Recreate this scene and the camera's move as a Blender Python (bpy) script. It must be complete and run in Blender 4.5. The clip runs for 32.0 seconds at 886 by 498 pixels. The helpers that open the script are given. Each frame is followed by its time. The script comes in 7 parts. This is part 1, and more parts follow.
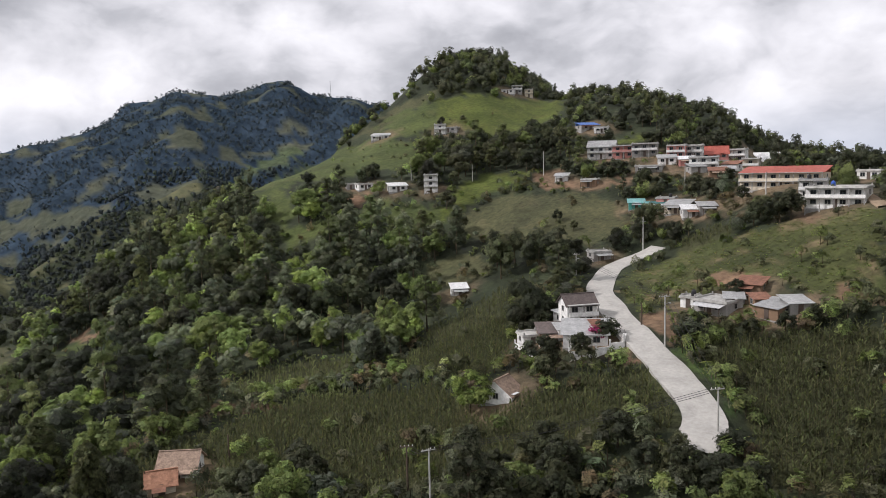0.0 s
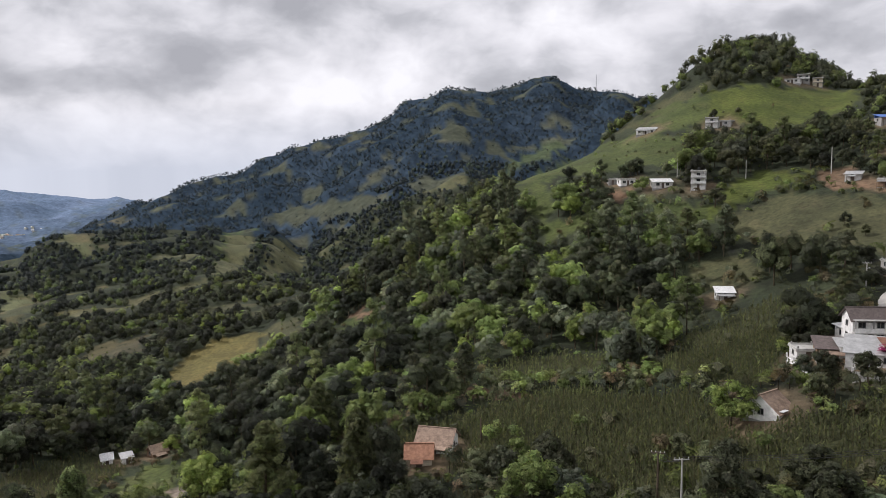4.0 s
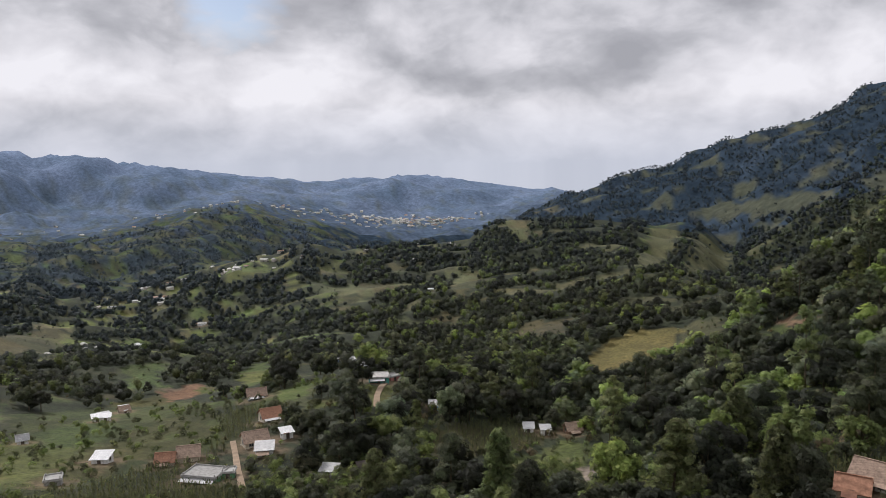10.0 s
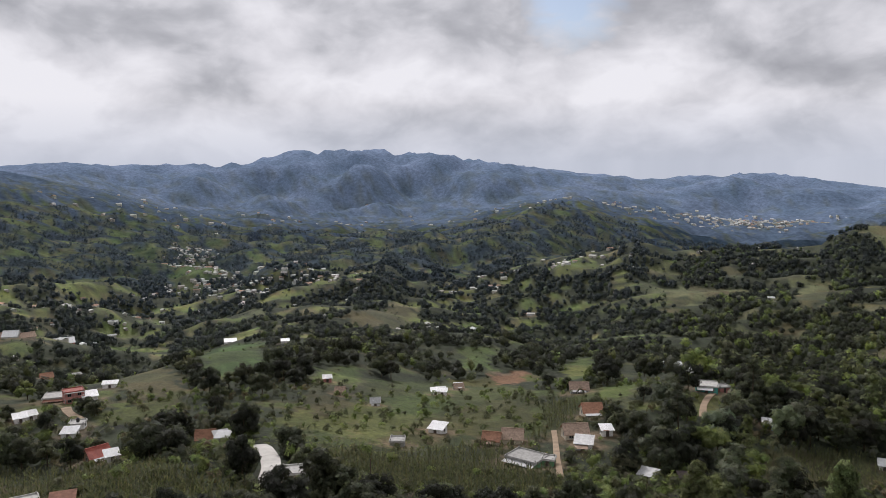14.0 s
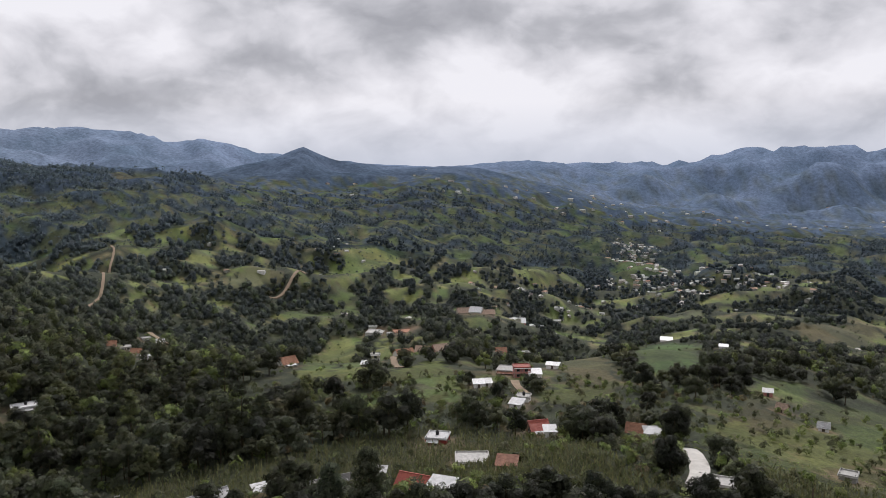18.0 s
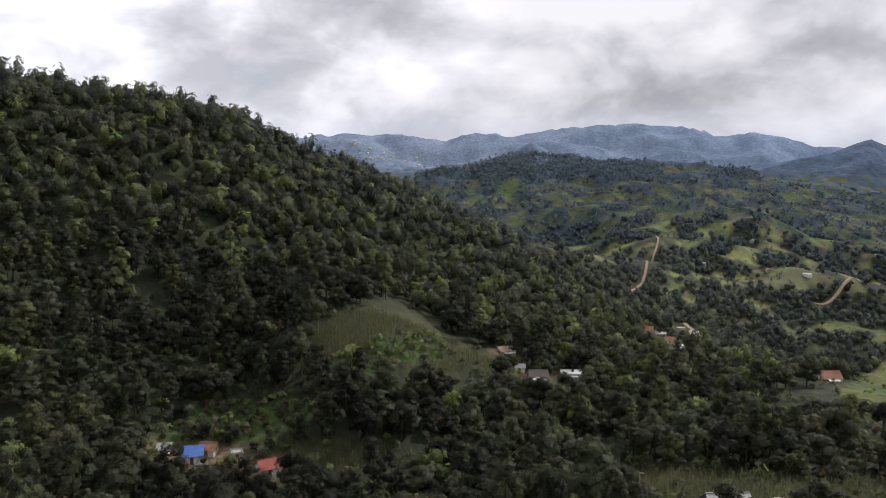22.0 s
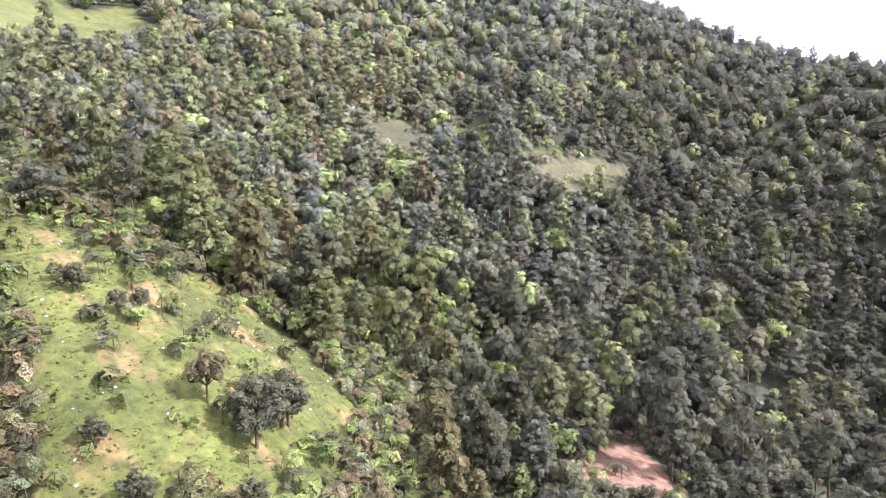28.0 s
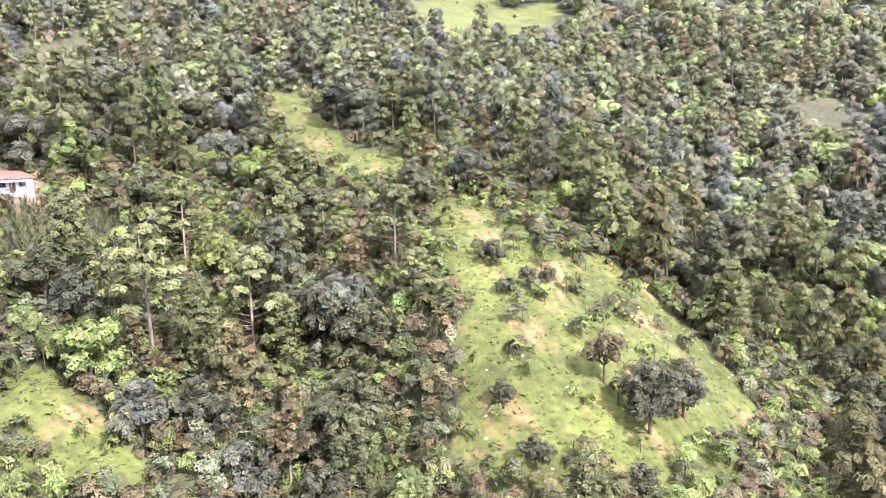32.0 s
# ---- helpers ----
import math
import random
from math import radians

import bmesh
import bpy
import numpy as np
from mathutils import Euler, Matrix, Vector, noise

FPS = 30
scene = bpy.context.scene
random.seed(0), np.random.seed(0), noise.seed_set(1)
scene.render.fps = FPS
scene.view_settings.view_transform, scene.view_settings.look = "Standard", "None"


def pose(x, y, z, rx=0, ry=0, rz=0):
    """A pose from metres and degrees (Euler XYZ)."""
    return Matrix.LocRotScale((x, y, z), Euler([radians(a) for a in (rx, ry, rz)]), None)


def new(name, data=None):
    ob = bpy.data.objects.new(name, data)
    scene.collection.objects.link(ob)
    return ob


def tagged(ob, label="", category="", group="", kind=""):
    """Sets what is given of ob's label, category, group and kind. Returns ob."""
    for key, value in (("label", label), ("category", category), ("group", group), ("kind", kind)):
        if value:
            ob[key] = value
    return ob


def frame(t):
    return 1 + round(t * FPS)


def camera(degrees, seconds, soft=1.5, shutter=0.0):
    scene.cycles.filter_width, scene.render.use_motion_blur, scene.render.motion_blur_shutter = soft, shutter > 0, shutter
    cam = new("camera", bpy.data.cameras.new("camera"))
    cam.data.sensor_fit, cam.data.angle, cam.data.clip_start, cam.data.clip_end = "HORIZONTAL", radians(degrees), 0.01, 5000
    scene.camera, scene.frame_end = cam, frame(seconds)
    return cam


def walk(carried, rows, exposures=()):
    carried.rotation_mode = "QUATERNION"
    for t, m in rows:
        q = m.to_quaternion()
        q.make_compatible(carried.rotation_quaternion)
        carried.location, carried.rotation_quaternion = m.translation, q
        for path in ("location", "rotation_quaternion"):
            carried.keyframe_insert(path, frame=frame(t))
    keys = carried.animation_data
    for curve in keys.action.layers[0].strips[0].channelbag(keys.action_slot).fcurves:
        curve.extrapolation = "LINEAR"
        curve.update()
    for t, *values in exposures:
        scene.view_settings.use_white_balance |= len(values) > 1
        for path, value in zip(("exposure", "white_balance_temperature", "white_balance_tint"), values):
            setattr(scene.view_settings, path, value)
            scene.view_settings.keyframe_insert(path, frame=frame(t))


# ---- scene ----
cam = camera(60.4, 32.0, 0.6)
EYE = 60.0
# seconds, and the turn about x, y and z in degrees: the camera hovers and pans
TURNS = [
    (0.0, 83.75, 1.5, -0.16),
    (0.5, 83.76, 1.38, 2.19),
    (1.0, 83.78, 1.3, 4.51),
    (1.5, 83.79, 1.2, 6.88),
    (2.0, 83.79, 1.12, 9.27),
    (2.5, 83.78, 1.0, 11.69),
    (3.0, 83.75, 0.9, 14.12),
    (3.5, 83.75, 0.88, 16.68),
    (5.5, 83.7, 0.76, 26.95),
    (6.0, 83.69, 0.72, 29.54),
    (6.5, 83.68, 0.74, 32.18),
    (7.0, 83.66, 0.61, 34.8),
    (7.5, 83.67, 0.6, 37.41),
    (8.0, 83.68, 0.56, 40.03),
    (8.5, 83.66, 0.56, 42.68),
    (9.0, 83.64, 0.59, 45.32),
    (9.5, 83.64, 0.56, 47.97),
    (10.0, 83.63, 0.61, 50.56),
    (10.5, 83.65, 0.61, 53.24),
    (11.0, 83.66, 0.65, 55.97),
    (11.5, 83.65, 0.68, 58.83),
    (12.0, 83.64, 0.63, 61.71),
    (12.5, 83.65, 0.56, 64.58),
    (13.0, 83.65, 0.5, 67.66),
    (13.5, 83.65, 0.51, 71.35),
    (14.0, 83.64, 0.45, 75.13),
    (14.5, 83.65, 0.44, 78.87),
    (16.5, 83.7, 0.57, 94.42),
    (17.0, 83.75, 0.55, 98.48),
    (17.5, 83.72, 0.48, 102.4),
    (18.0, 83.73, 0.42, 107.69),
    (18.5, 83.72, 0.31, 113.46),
    (19.0, 83.71, 0.22, 118.98),
    (19.5, 83.67, 0.18, 123.9),
    (20.0, 83.66, 0.11, 128.47),
    (20.5, 83.63, 0.14, 133.17),
    (21.0, 83.58, 0.11, 137.78),
    (21.5, 83.53, 0.16, 142.44),
    (22.0, 83.52, 0.16, 147.08),
    (22.5, 83.46, 0.21, 151.62),
    (23.0, 83.43, 0.3, 156.0),
    (23.5, 83.4, 0.35, 160.45),
    (24.0, 83.38, 0.49, 165.14),
    (24.5, 83.34, 0.61, 169.87),
    (25.0, 83.29, 0.71, 174.6),
    (25.5, 83.28, 0.89, 179.17),
    (27.5, 83.21, 1.52, 197.17),
    (28.0, 83.24, 1.66, 201.36),
    (28.5, 83.23, 1.77, 205.32),
    (29.0, 83.24, 1.88, 209.27),
    (29.5, 83.22, 1.93, 213.19),
    (30.0, 83.22, 2.01, 217.1),
    (30.5, 83.2, 2.04, 221.01),
    (31.0, 83.17, 2.12, 224.86),
    (31.5, 83.18, 2.16, 228.26),
    (32.0, 83.14, 2.17, 231.2),
]
EXPOSURES = [(0.0, 0.0, 6250.0, 16.0), (6.0, -0.1, 6250.0, 16.0), (10.0, -0.22, 6250.0, 16.0), (14.0, -0.27, 6250.0, 16.0), (19.0, -0.2, 6250.0, 16.0), (25.0, 0.38, 6200.0, 18.0), (28.0, 2.25, 5780.0, 40.0), (32.0, 2.52, 5780.0, 40.0)]
walk(cam, [(t, pose(0, 0, EYE, rx, ry, rz)) for t, rx, ry, rz in TURNS], EXPOSURES)

# ---- light: broken cloud over a blue sky, the sun high over the valley ----
SUN_AZ, SUN_EL = 92.0, 40.0
GAP = (-0.89, 0.41, 0.19)  # a torn blue gap in the cloud over the valley
world = bpy.data.worlds.new("sky")
scene.world = world
world.use_nodes = True


def wire(tree, a, b):
    tree.links.new(a, b)


def math_node(tree, op, a, b=None, clamp=False):
    n = tree.nodes.new("ShaderNodeMath")
    n.operation, n.use_clamp = op, clamp
    for i, v in enumerate((a, b)):
        if v is None:
            continue
        if isinstance(v, (int, float)):
            n.inputs[i].default_value = v
        else:
            wire(tree, v, n.inputs[i])
    return n.outputs[0]


def ramp_node(tree, fac, stops):
    n = tree.nodes.new("ShaderNodeValToRGB")
    wire(tree, fac, n.inputs[0])
    while len(n.color_ramp.elements) < len(stops):
        n.color_ramp.elements.new(0.5)
    for e, (p, c) in zip(n.color_ramp.elements, stops):
        e.position = p
        e.color = (*c, 1) if isinstance(c, tuple) else (c, c, c, 1)
    return n.outputs[0]


def mix_node(tree, fac, a, b, blend="MIX"):
    n = tree.nodes.new("ShaderNodeMix")
    n.data_type, n.blend_type = "RGBA", blend
    for socket, v in ((n.inputs[0], fac), (n.inputs[6], a), (n.inputs[7], b)):
        if isinstance(v, (int, float)):
            socket.default_value = v
        elif isinstance(v, tuple):
            socket.default_value = (*v, 1)
        else:
            wire(tree, v, socket)
    return n.outputs[2]


def noise_node(tree, vec, scale, detail=4.0, rough=0.5, distort=0.0):
    n = tree.nodes.new("ShaderNodeTexNoise")
    n.inputs["Scale"].default_value, n.inputs["Detail"].default_value = scale, detail
    n.inputs["Roughness"].default_value, n.inputs["Distortion"].default_value = rough, distort
    if vec is not None:
        wire(tree, vec, n.inputs["Vector"])
    return n.outputs[0]


def puffs(tree, vec):
    """Heaped cloud: rounded cells over soft noise."""
    cell = tree.nodes.new("ShaderNodeTexVoronoi")
    cell.feature, cell.normalize = "SMOOTH_F1", True
    cell.inputs["Scale"].default_value, cell.inputs["Detail"].default_value, cell.inputs["Roughness"].default_value = 6.5, 4.0, 0.5
    cell.inputs["Smoothness"].default_value = 0.7
    wire(tree, vec, cell.inputs["Vector"])
    round_part = math_node(tree, "SUBTRACT", 0.86, cell.outputs["Distance"])
    return math_node(tree, "ADD", math_node(tree, "MULTIPLY", round_part, 0.62), math_node(tree, "MULTIPLY", noise_node(tree, vec, 4.6, 9, 0.55), 0.5))


def build_sky():
    tree = world.node_tree
    tree.nodes.clear()
    out, back = tree.nodes.new("ShaderNodeOutputWorld"), tree.nodes.new("ShaderNodeBackground")
    sky = tree.nodes.new("ShaderNodeTexSky")
    sky.sky_type, sky.sun_disc = "NISHITA", False
    sky.sun_elevation, sky.sun_rotation = radians(SUN_EL), radians(-SUN_AZ)
    co = tree.nodes.new("ShaderNodeTexCoord").outputs["Generated"]
    sep = tree.nodes.new("ShaderNodeSeparateXYZ")
    wire(tree, co, sep.inputs[0])
    up = math_node(tree, "MAXIMUM", sep.outputs[2], 0.0)
    flat = tree.nodes.new("ShaderNodeCombineXYZ")
    wire(tree, sep.outputs[0], flat.inputs[0])
    wire(tree, sep.outputs[1], flat.inputs[1])
    wire(tree, math_node(tree, "MULTIPLY", up, 1.7), flat.inputs[2])
    warp = tree.nodes.new("ShaderNodeTexNoise")
    warp.inputs["Scale"].default_value, warp.inputs["Detail"].default_value = 5.0, 3.0
    wire(tree, flat.outputs[0], warp.inputs["Vector"])
    bent = tree.nodes.new("ShaderNodeMix")
    bent.data_type, bent.blend_type = "RGBA", "LINEAR_LIGHT"
    bent.inputs[0].default_value = 0.05
    wire(tree, flat.outputs[0], bent.inputs[6])
    wire(tree, warp.outputs["Color"], bent.inputs[7])
    above = tree.nodes.new("ShaderNodeVectorMath")
    above.operation = "ADD"
    above.inputs[1].default_value = (-0.02, 0.0, 0.075)
    wire(tree, bent.outputs[2], above.inputs[0])
    big = noise_node(tree, flat.outputs[0], 2.2, 3, 0.5)
    here, over = puffs(tree, bent.outputs[2]), puffs(tree, above.outputs[0])
    relief = math_node(tree, "MULTIPLY", math_node(tree, "SUBTRACT", here, over), 1.0)
    body = math_node(tree, "ADD", math_node(tree, "ADD", math_node(tree, "MULTIPLY", big, 0.55), math_node(tree, "MULTIPLY", here, 0.45)), math_node(tree, "MULTIPLY", relief, 0.9))
    shade = ramp_node(tree, body, [(0.37, (0.48, 0.49, 0.505)), (0.47, (0.63, 0.64, 0.65)), (0.54, (0.80, 0.805, 0.81)), (0.60, (0.92, 0.92, 0.92)), (0.70, (1.10, 1.10, 1.09))])
    turned = math_node(tree, "ADD", math_node(tree, "MULTIPLY", sep.outputs[0], 0.34), math_node(tree, "MULTIPLY", sep.outputs[1], -0.94))
    lit = ramp_node(tree, turned, [(0.5, 0.92), (0.95, 1.5)])
    shade = mix_node(tree, 1.0, shade, lit, "MULTIPLY")
    gap = tree.nodes.new("ShaderNodeVectorMath")
    gap.operation = "DISTANCE"
    wire(tree, co, gap.inputs[0])
    gap.inputs[1].default_value = GAP
    torn = math_node(tree, "ADD", gap.outputs["Value"], math_node(tree, "MULTIPLY", here, 0.5))
    cover = math_node(tree, "MULTIPLY", ramp_node(tree, big, [(0.27, 0.0), (0.33, 1.0)]), ramp_node(tree, torn, [(0.285, 0.0), (0.33, 1.0)]))
    blue = mix_node(tree, 1.0, sky.outputs[0], (0.1, 0.1, 0.1), "MULTIPLY")
    clouds = mix_node(tree, cover, blue, shade)
    veil = ramp_node(tree, up, [(0.0, 1.0), (0.08, 0.0)])
    full = mix_node(tree, math_node(tree, "MULTIPLY", veil, 0.75), clouds, (0.66, 0.71, 0.78))
    wire(tree, full, back.inputs[0])
    back.inputs[1].default_value = 1.0
    wire(tree, back.outputs[0], out.inputs[0])


build_sky()
sun = new("sun", bpy.data.lights.new("sun", "SUN"))
sun.data.energy, sun.data.angle, sun.data.color = 3.1, radians(2.5), (1.0, 0.96, 0.90)
sun.matrix_world = pose(0, 0, 300, 90 - SUN_EL, 0, SUN_AZ + 180)

# ---- materials ----
def material(name, rough=0.8, metal=0.0):
    m = bpy.data.materials.new(name)
    m.use_nodes = True
    b = m.node_tree.nodes["Principled BSDF"]
    b.inputs["Roughness"].default_value, b.inputs["Metallic"].default_value = rough, metal
    b.inputs["Specular IOR Level"].default_value = 0.25
    return m, m.node_tree, b


def object_space(tree):
    return tree.nodes.new("ShaderNodeTexCoord").outputs["Object"]


def tint_material(name, rough, scale, low, high, bump=0.0, own=False, cards=False):
    """A surface whose natural colour is stored with the mesh, broken up by two sizes of noise."""
    m, tree, b = material(name, rough)
    att = tree.nodes.new("ShaderNodeAttribute")
    att.attribute_name = "tint"
    vec = object_space(tree)
    fine, wide = noise_node(tree, vec, scale, 7, 0.68), noise_node(tree, vec, scale * 0.08, 3)
    col = mix_node(tree, 1.0, att.outputs[0], ramp_node(tree, fine, [(0.3, low), (0.7, high)]), "MULTIPLY")
    col = mix_node(tree, 1.0, col, ramp_node(tree, wide, [(0.3, (0.8, 0.84, 0.8)), (0.7, (1.2, 1.16, 1.1))]), "MULTIPLY")
    if own:
        rnd = tree.nodes.new("ShaderNodeObjectInfo").outputs["Random"]
        col = mix_node(tree, 1.0, col, ramp_node(tree, rnd, [(0.0, (0.72, 0.76, 0.75)), (0.5, (1.0, 1.0, 1.0)), (1.0, (1.3, 1.2, 1.0))]), "MULTIPLY")
    wire(tree, col, b.inputs["Base Color"])
    if bump:
        n = tree.nodes.new("ShaderNodeBump")
        n.inputs["Strength"].default_value, n.inputs["Distance"].default_value = 1.0, bump
        wire(tree, fine, n.inputs["Height"])
        wire(tree, n.outputs[0], b.inputs["Normal"])
    return m


def leaf_material(name, grain, own=False):
    """Foliage: tufts cut into small leaves, shaded as part of the whole crown."""
    m, tree, b = material(name, 0.8)
    att, face = tree.nodes.new("ShaderNodeAttribute"), tree.nodes.new("ShaderNodeAttribute")
    att.attribute_name, face.attribute_name = "tint", "facing"
    vec = object_space(tree)
    leaves = noise_node(tree, vec, grain, 4, 0.62)
    clumps = noise_node(tree, vec, grain * 0.3, 3, 0.6)
    col = mix_node(tree, 1.0, att.outputs["Color"], ramp_node(tree, clumps, [(0.3, 0.48), (0.7, 1.0)]), "MULTIPLY")
    col = mix_node(tree, 1.0, col, ramp_node(tree, leaves, [(0.35, (0.7, 0.73, 0.7)), (0.65, (1.3, 1.27, 1.15))]), "MULTIPLY")
    if own:
        rnd = tree.nodes.new("ShaderNodeObjectInfo").outputs["Random"]
        col = mix_node(tree, 1.0, col, ramp_node(tree, rnd, [(0.0, (0.82, 0.85, 0.85)), (0.5, (1.0, 1.0, 1.0)), (1.0, (1.15, 1.12, 1.0))]), "MULTIPLY")
    wire(tree, col, b.inputs["Base Color"])
    turn = tree.nodes.new("ShaderNodeVectorTransform")
    turn.vector_type, turn.convert_from, turn.convert_to = "NORMAL", "OBJECT", "WORLD"
    wire(tree, face.outputs["Vector"], turn.inputs[0])
    bump = tree.nodes.new("ShaderNodeBump")
    bump.inputs["Strength"].default_value, bump.inputs["Distance"].default_value = 0.55, 0.8 / grain
    wire(tree, leaves, bump.inputs["Height"])
    wire(tree, turn.outputs[0], bump.inputs["Normal"])
    wire(tree, bump.outputs[0], b.inputs["Normal"])
    cut = ramp_node(tree, leaves, [(0.46, 0.0), (0.50, 1.0)])
    out, through_leaf, blend = tree.nodes["Material Output"], tree.nodes.new("ShaderNodeBsdfTranslucent"), tree.nodes.new("ShaderNodeMixShader")
    clear, gaps = tree.nodes.new("ShaderNodeBsdfTransparent"), tree.nodes.new("ShaderNodeMixShader")
    wire(tree, mix_node(tree, 1.0, col, (1.25, 1.3, 0.8), "MULTIPLY"), through_leaf.inputs["Color"])
    blend.inputs[0].default_value = 0.28
    wire(tree, b.outputs[0], blend.inputs[1])
    wire(tree, through_leaf.outputs[0], blend.inputs[2])
    wire(tree, math_node(tree, "MAXIMUM", cut, att.outputs["Alpha"]), gaps.inputs[0])
    wire(tree, clear.outputs[0], gaps.inputs[1])
    wire(tree, blend.outputs[0], gaps.inputs[2])
    wire(tree, gaps.outputs[0], out.inputs["Surface"])
    return m


MAT_GROUND = tint_material("ground_cover", 0.95, 0.6, 0.45, 1.2, 0.5)
MAT_LEAF = leaf_material("foliage", 3.7)
MAT_LEAF_FAR = leaf_material("far_foliage", 1.4)
MAT_LEAF_OWN = leaf_material("foliage_single", 4.4, True)
MAT_FAR = tint_material("far_land", 1.0, 0.07, 0.55, 1.1, 3.0)
MAT_FAR.node_tree.nodes["Principled BSDF"].inputs["Specular IOR Level"].default_value = 0.0

# ---- the land: one sheet, laid through the heights of its spurs, shelves and hollows ----
SPOTS = []


def landform(name, *spots):
    SPOTS.extend(spots)


landform("road_spur", (-1, 118, 7), (37, 109, 19), (42, 141, 25), (37, 181, 28), (60, 220, 33), (19, 159, 23), (54, 98, 15), (61, 132, 24), (69, 150, 31), (93, 165, 44), (78, 184, 38), (100, 190, 49))
landform("village_slope", (99, 224, 52), (85, 288, 57), (69, 323, 62), (76, 244, 44), (40, 247, 36), (12, 285, 37), (-4, 320, 49), (6, 420, 75), (44, 488, 102), (39, 297, 51))
landform("dome_hill", (31, 569, 136), (-22, 540, 103), (76, 535, 106), (104, 428, 92), (142, 385, 74), (154, 369, 58), (139, 299, 52), (148, 261, 51))
landform("west_spur", (-48, 468, 74), (-101, 387, 36), (-126, 316, 12), (-81, 220, 3), (-49, 245, 12), (-27, 188, 7), (-49, 129, 6), (-88, 157, -4), (-60, 365, 50), (-77, 310, 18), (-11, 230, 15))
landform("north_mountain", (-591, 1700, 232), (-375, 1863, 250), (-180, 1791, 194), (-761, 1576, 141), (-571, 1223, 34), (-319, 1312, 73), (-1129, 1528, 5), (-1336, 1488, -83), (-722, 1199, -70), (-471, 882, -88), (-1013, 1107, -148))
landform("west_hollow", (-235, 324, -32), (-142, 298, -5), (-149, 225, -25), (-174, 179, -33), (-135, 163, -28), (-278, 178, -32), (-361, 317, -62), (-882, 657, -96), (-532, 726, -46))
landform("farm_shelf", (-248, 169, -25), (-197, 79, -23), (-163, 41, -14), (-172, 5, -8), (-161, -18, -3), (-229, 58, -25), (-286, 48, -32), (-275, 131, -32), (-430, -13, -45), (-403, 119, -57))
landform("valley_hills", (-588, 198, -80), (-697, 392, -89), (-678, 592, -77), (-1041, 488, -79), (-799, 30, -98), (-1548, -79, -110), (-1296, -96, -129), (-1065, 274, -100), (-1880, 274, -119), (-1726, 794, -68), (-2517, 651, -144), (-2122, 1750, -163))
landform("valley_farms", (-147, -48, -9), (-181, -49, -16), (-228, -41, -24), (-332, -75, -35), (-397, -137, -46), (-390, -225, -56), (-722, -202, -89), (-776, -456, -84), (-1201, -498, -74), (-1447, -91, -109), (-1657, -381, -72), (-480, 6, -57), (-1585, -853, -30))
landform("valley_far", (-2677, -821, 46), (-1975, -1364, 28), (-1219, -1522, 65), (-1448, -1306, 45), (-827, -1003, -50), (-715, -625, -53), (-832, -459, -85), (-1677, -2957, 24), (-2700, 28, -115))
landform("south_ridge", (-129, -504, 90), (-186, -528, 76), (-235, -563, 63), (-319, -612, 46), (-411, -639, 9), (-544, -586, -37), (-470, -404, -62), (-242, -415, -8), (-115, -341, 9), (21, -560, 124), (76, -635, 165), (-55, -512, 97))
landform("south_hollow", (-225, -242, -32), (-150, -260, -13), (-124, -284, -8), (-60, -237, -35), (-103, -222, -36), (-146, -215, -40), (-176, -140, -28), (-233, -115, -29), (-118, -149, -31), (-22, -214, -23), (29, -243, 9), (26, -163, -7))
landform("south_slope", (126, -272, 70), (72, -281, 54), (137, -365, 96), (237, -244, 98), (286, -251, 123), (59, -196, 14), (105, -187, 32), (91, -106, 36), (83, -69, 30), (64, -104, 19), (46, -116, 1), (20, -154, -6), (-13, -400, 46), (317, -412, 173), (172, -470, 163))
landform("east_slope", (264, -230, 119), (227, -104, 83), (230, -46, 83), (153, -92, 57), (135, -36, 40), (158, -27, 57), (112, -99, 46), (106, -52, 26), (97, -17, 32), (79, -58, 19))
landform("behind", (100, 0, 28), (250, 0, 95), (518, 45, 165), (1100, 0, 210), (87, 50, 20), (217, 125, 62), (426, 298, 120), (1299, 750, 170), (537, -310, 205), (1229, -860, 240), (325, -893, 215), (380, 816, 60), (414, 1545, 80), (0, 850, 70), (-153, 1089, -5), (-274, 752, -50), (0, 2600, 90), (0, -950, 130), (295, -1674, 180), (-600, -1039, -60), (0, 0, 0), (-50, 0, -4), (50, 0, 12), (0, 60, 6), (0, -60, 4), (-69, -58, -4), (-58, 69, 0))
landform("south_dale", (-308, -846, 20), (-446, -839, -40), (-559, -829, -75), (-683, -758, -85), (-70, -797, 90))
landform("valley_dips", (-1276, 622, -150), (-1216, 790, -150), (-759, 254, -126), (-713, 317, -120), (-614, -86, -105), (-565, -300, -112))
landform("rim", (-1265, 3477, 90), (-2616, 2616, -110), (-3477, 1265, -110), (-3686, -322, -100), (-3204, -1850, -60), (-2122, -3031, 0), (-642, -3644, 60), (2834, -2378, 200), (3204, 1850, 150), (642, 3644, 90))


def warp(x, y):
    r = np.hypot(x, y) + 1e-9
    s = np.log1p(r / 80) / r
    return x * s, y * s


def bend(d2):
    return 0.5 * d2 * np.log(d2 + 1e-12)


SPOT = np.array(SPOTS, float)
SU, SV = warp(SPOT[:, 0], SPOT[:, 1])
COUNT = len(SPOT)
PLANE = np.c_[np.ones(COUNT), SU, SV]
STIFF = bend((SU[:, None] - SU) ** 2 + (SV[:, None] - SV) ** 2) + 2e-3 * np.eye(COUNT)
WEIGHT = np.linalg.solve(np.block([[STIFF, PLANE], [PLANE.T, np.zeros((3, 3))]]), np.r_[SPOT[:, 2], 0, 0, 0])


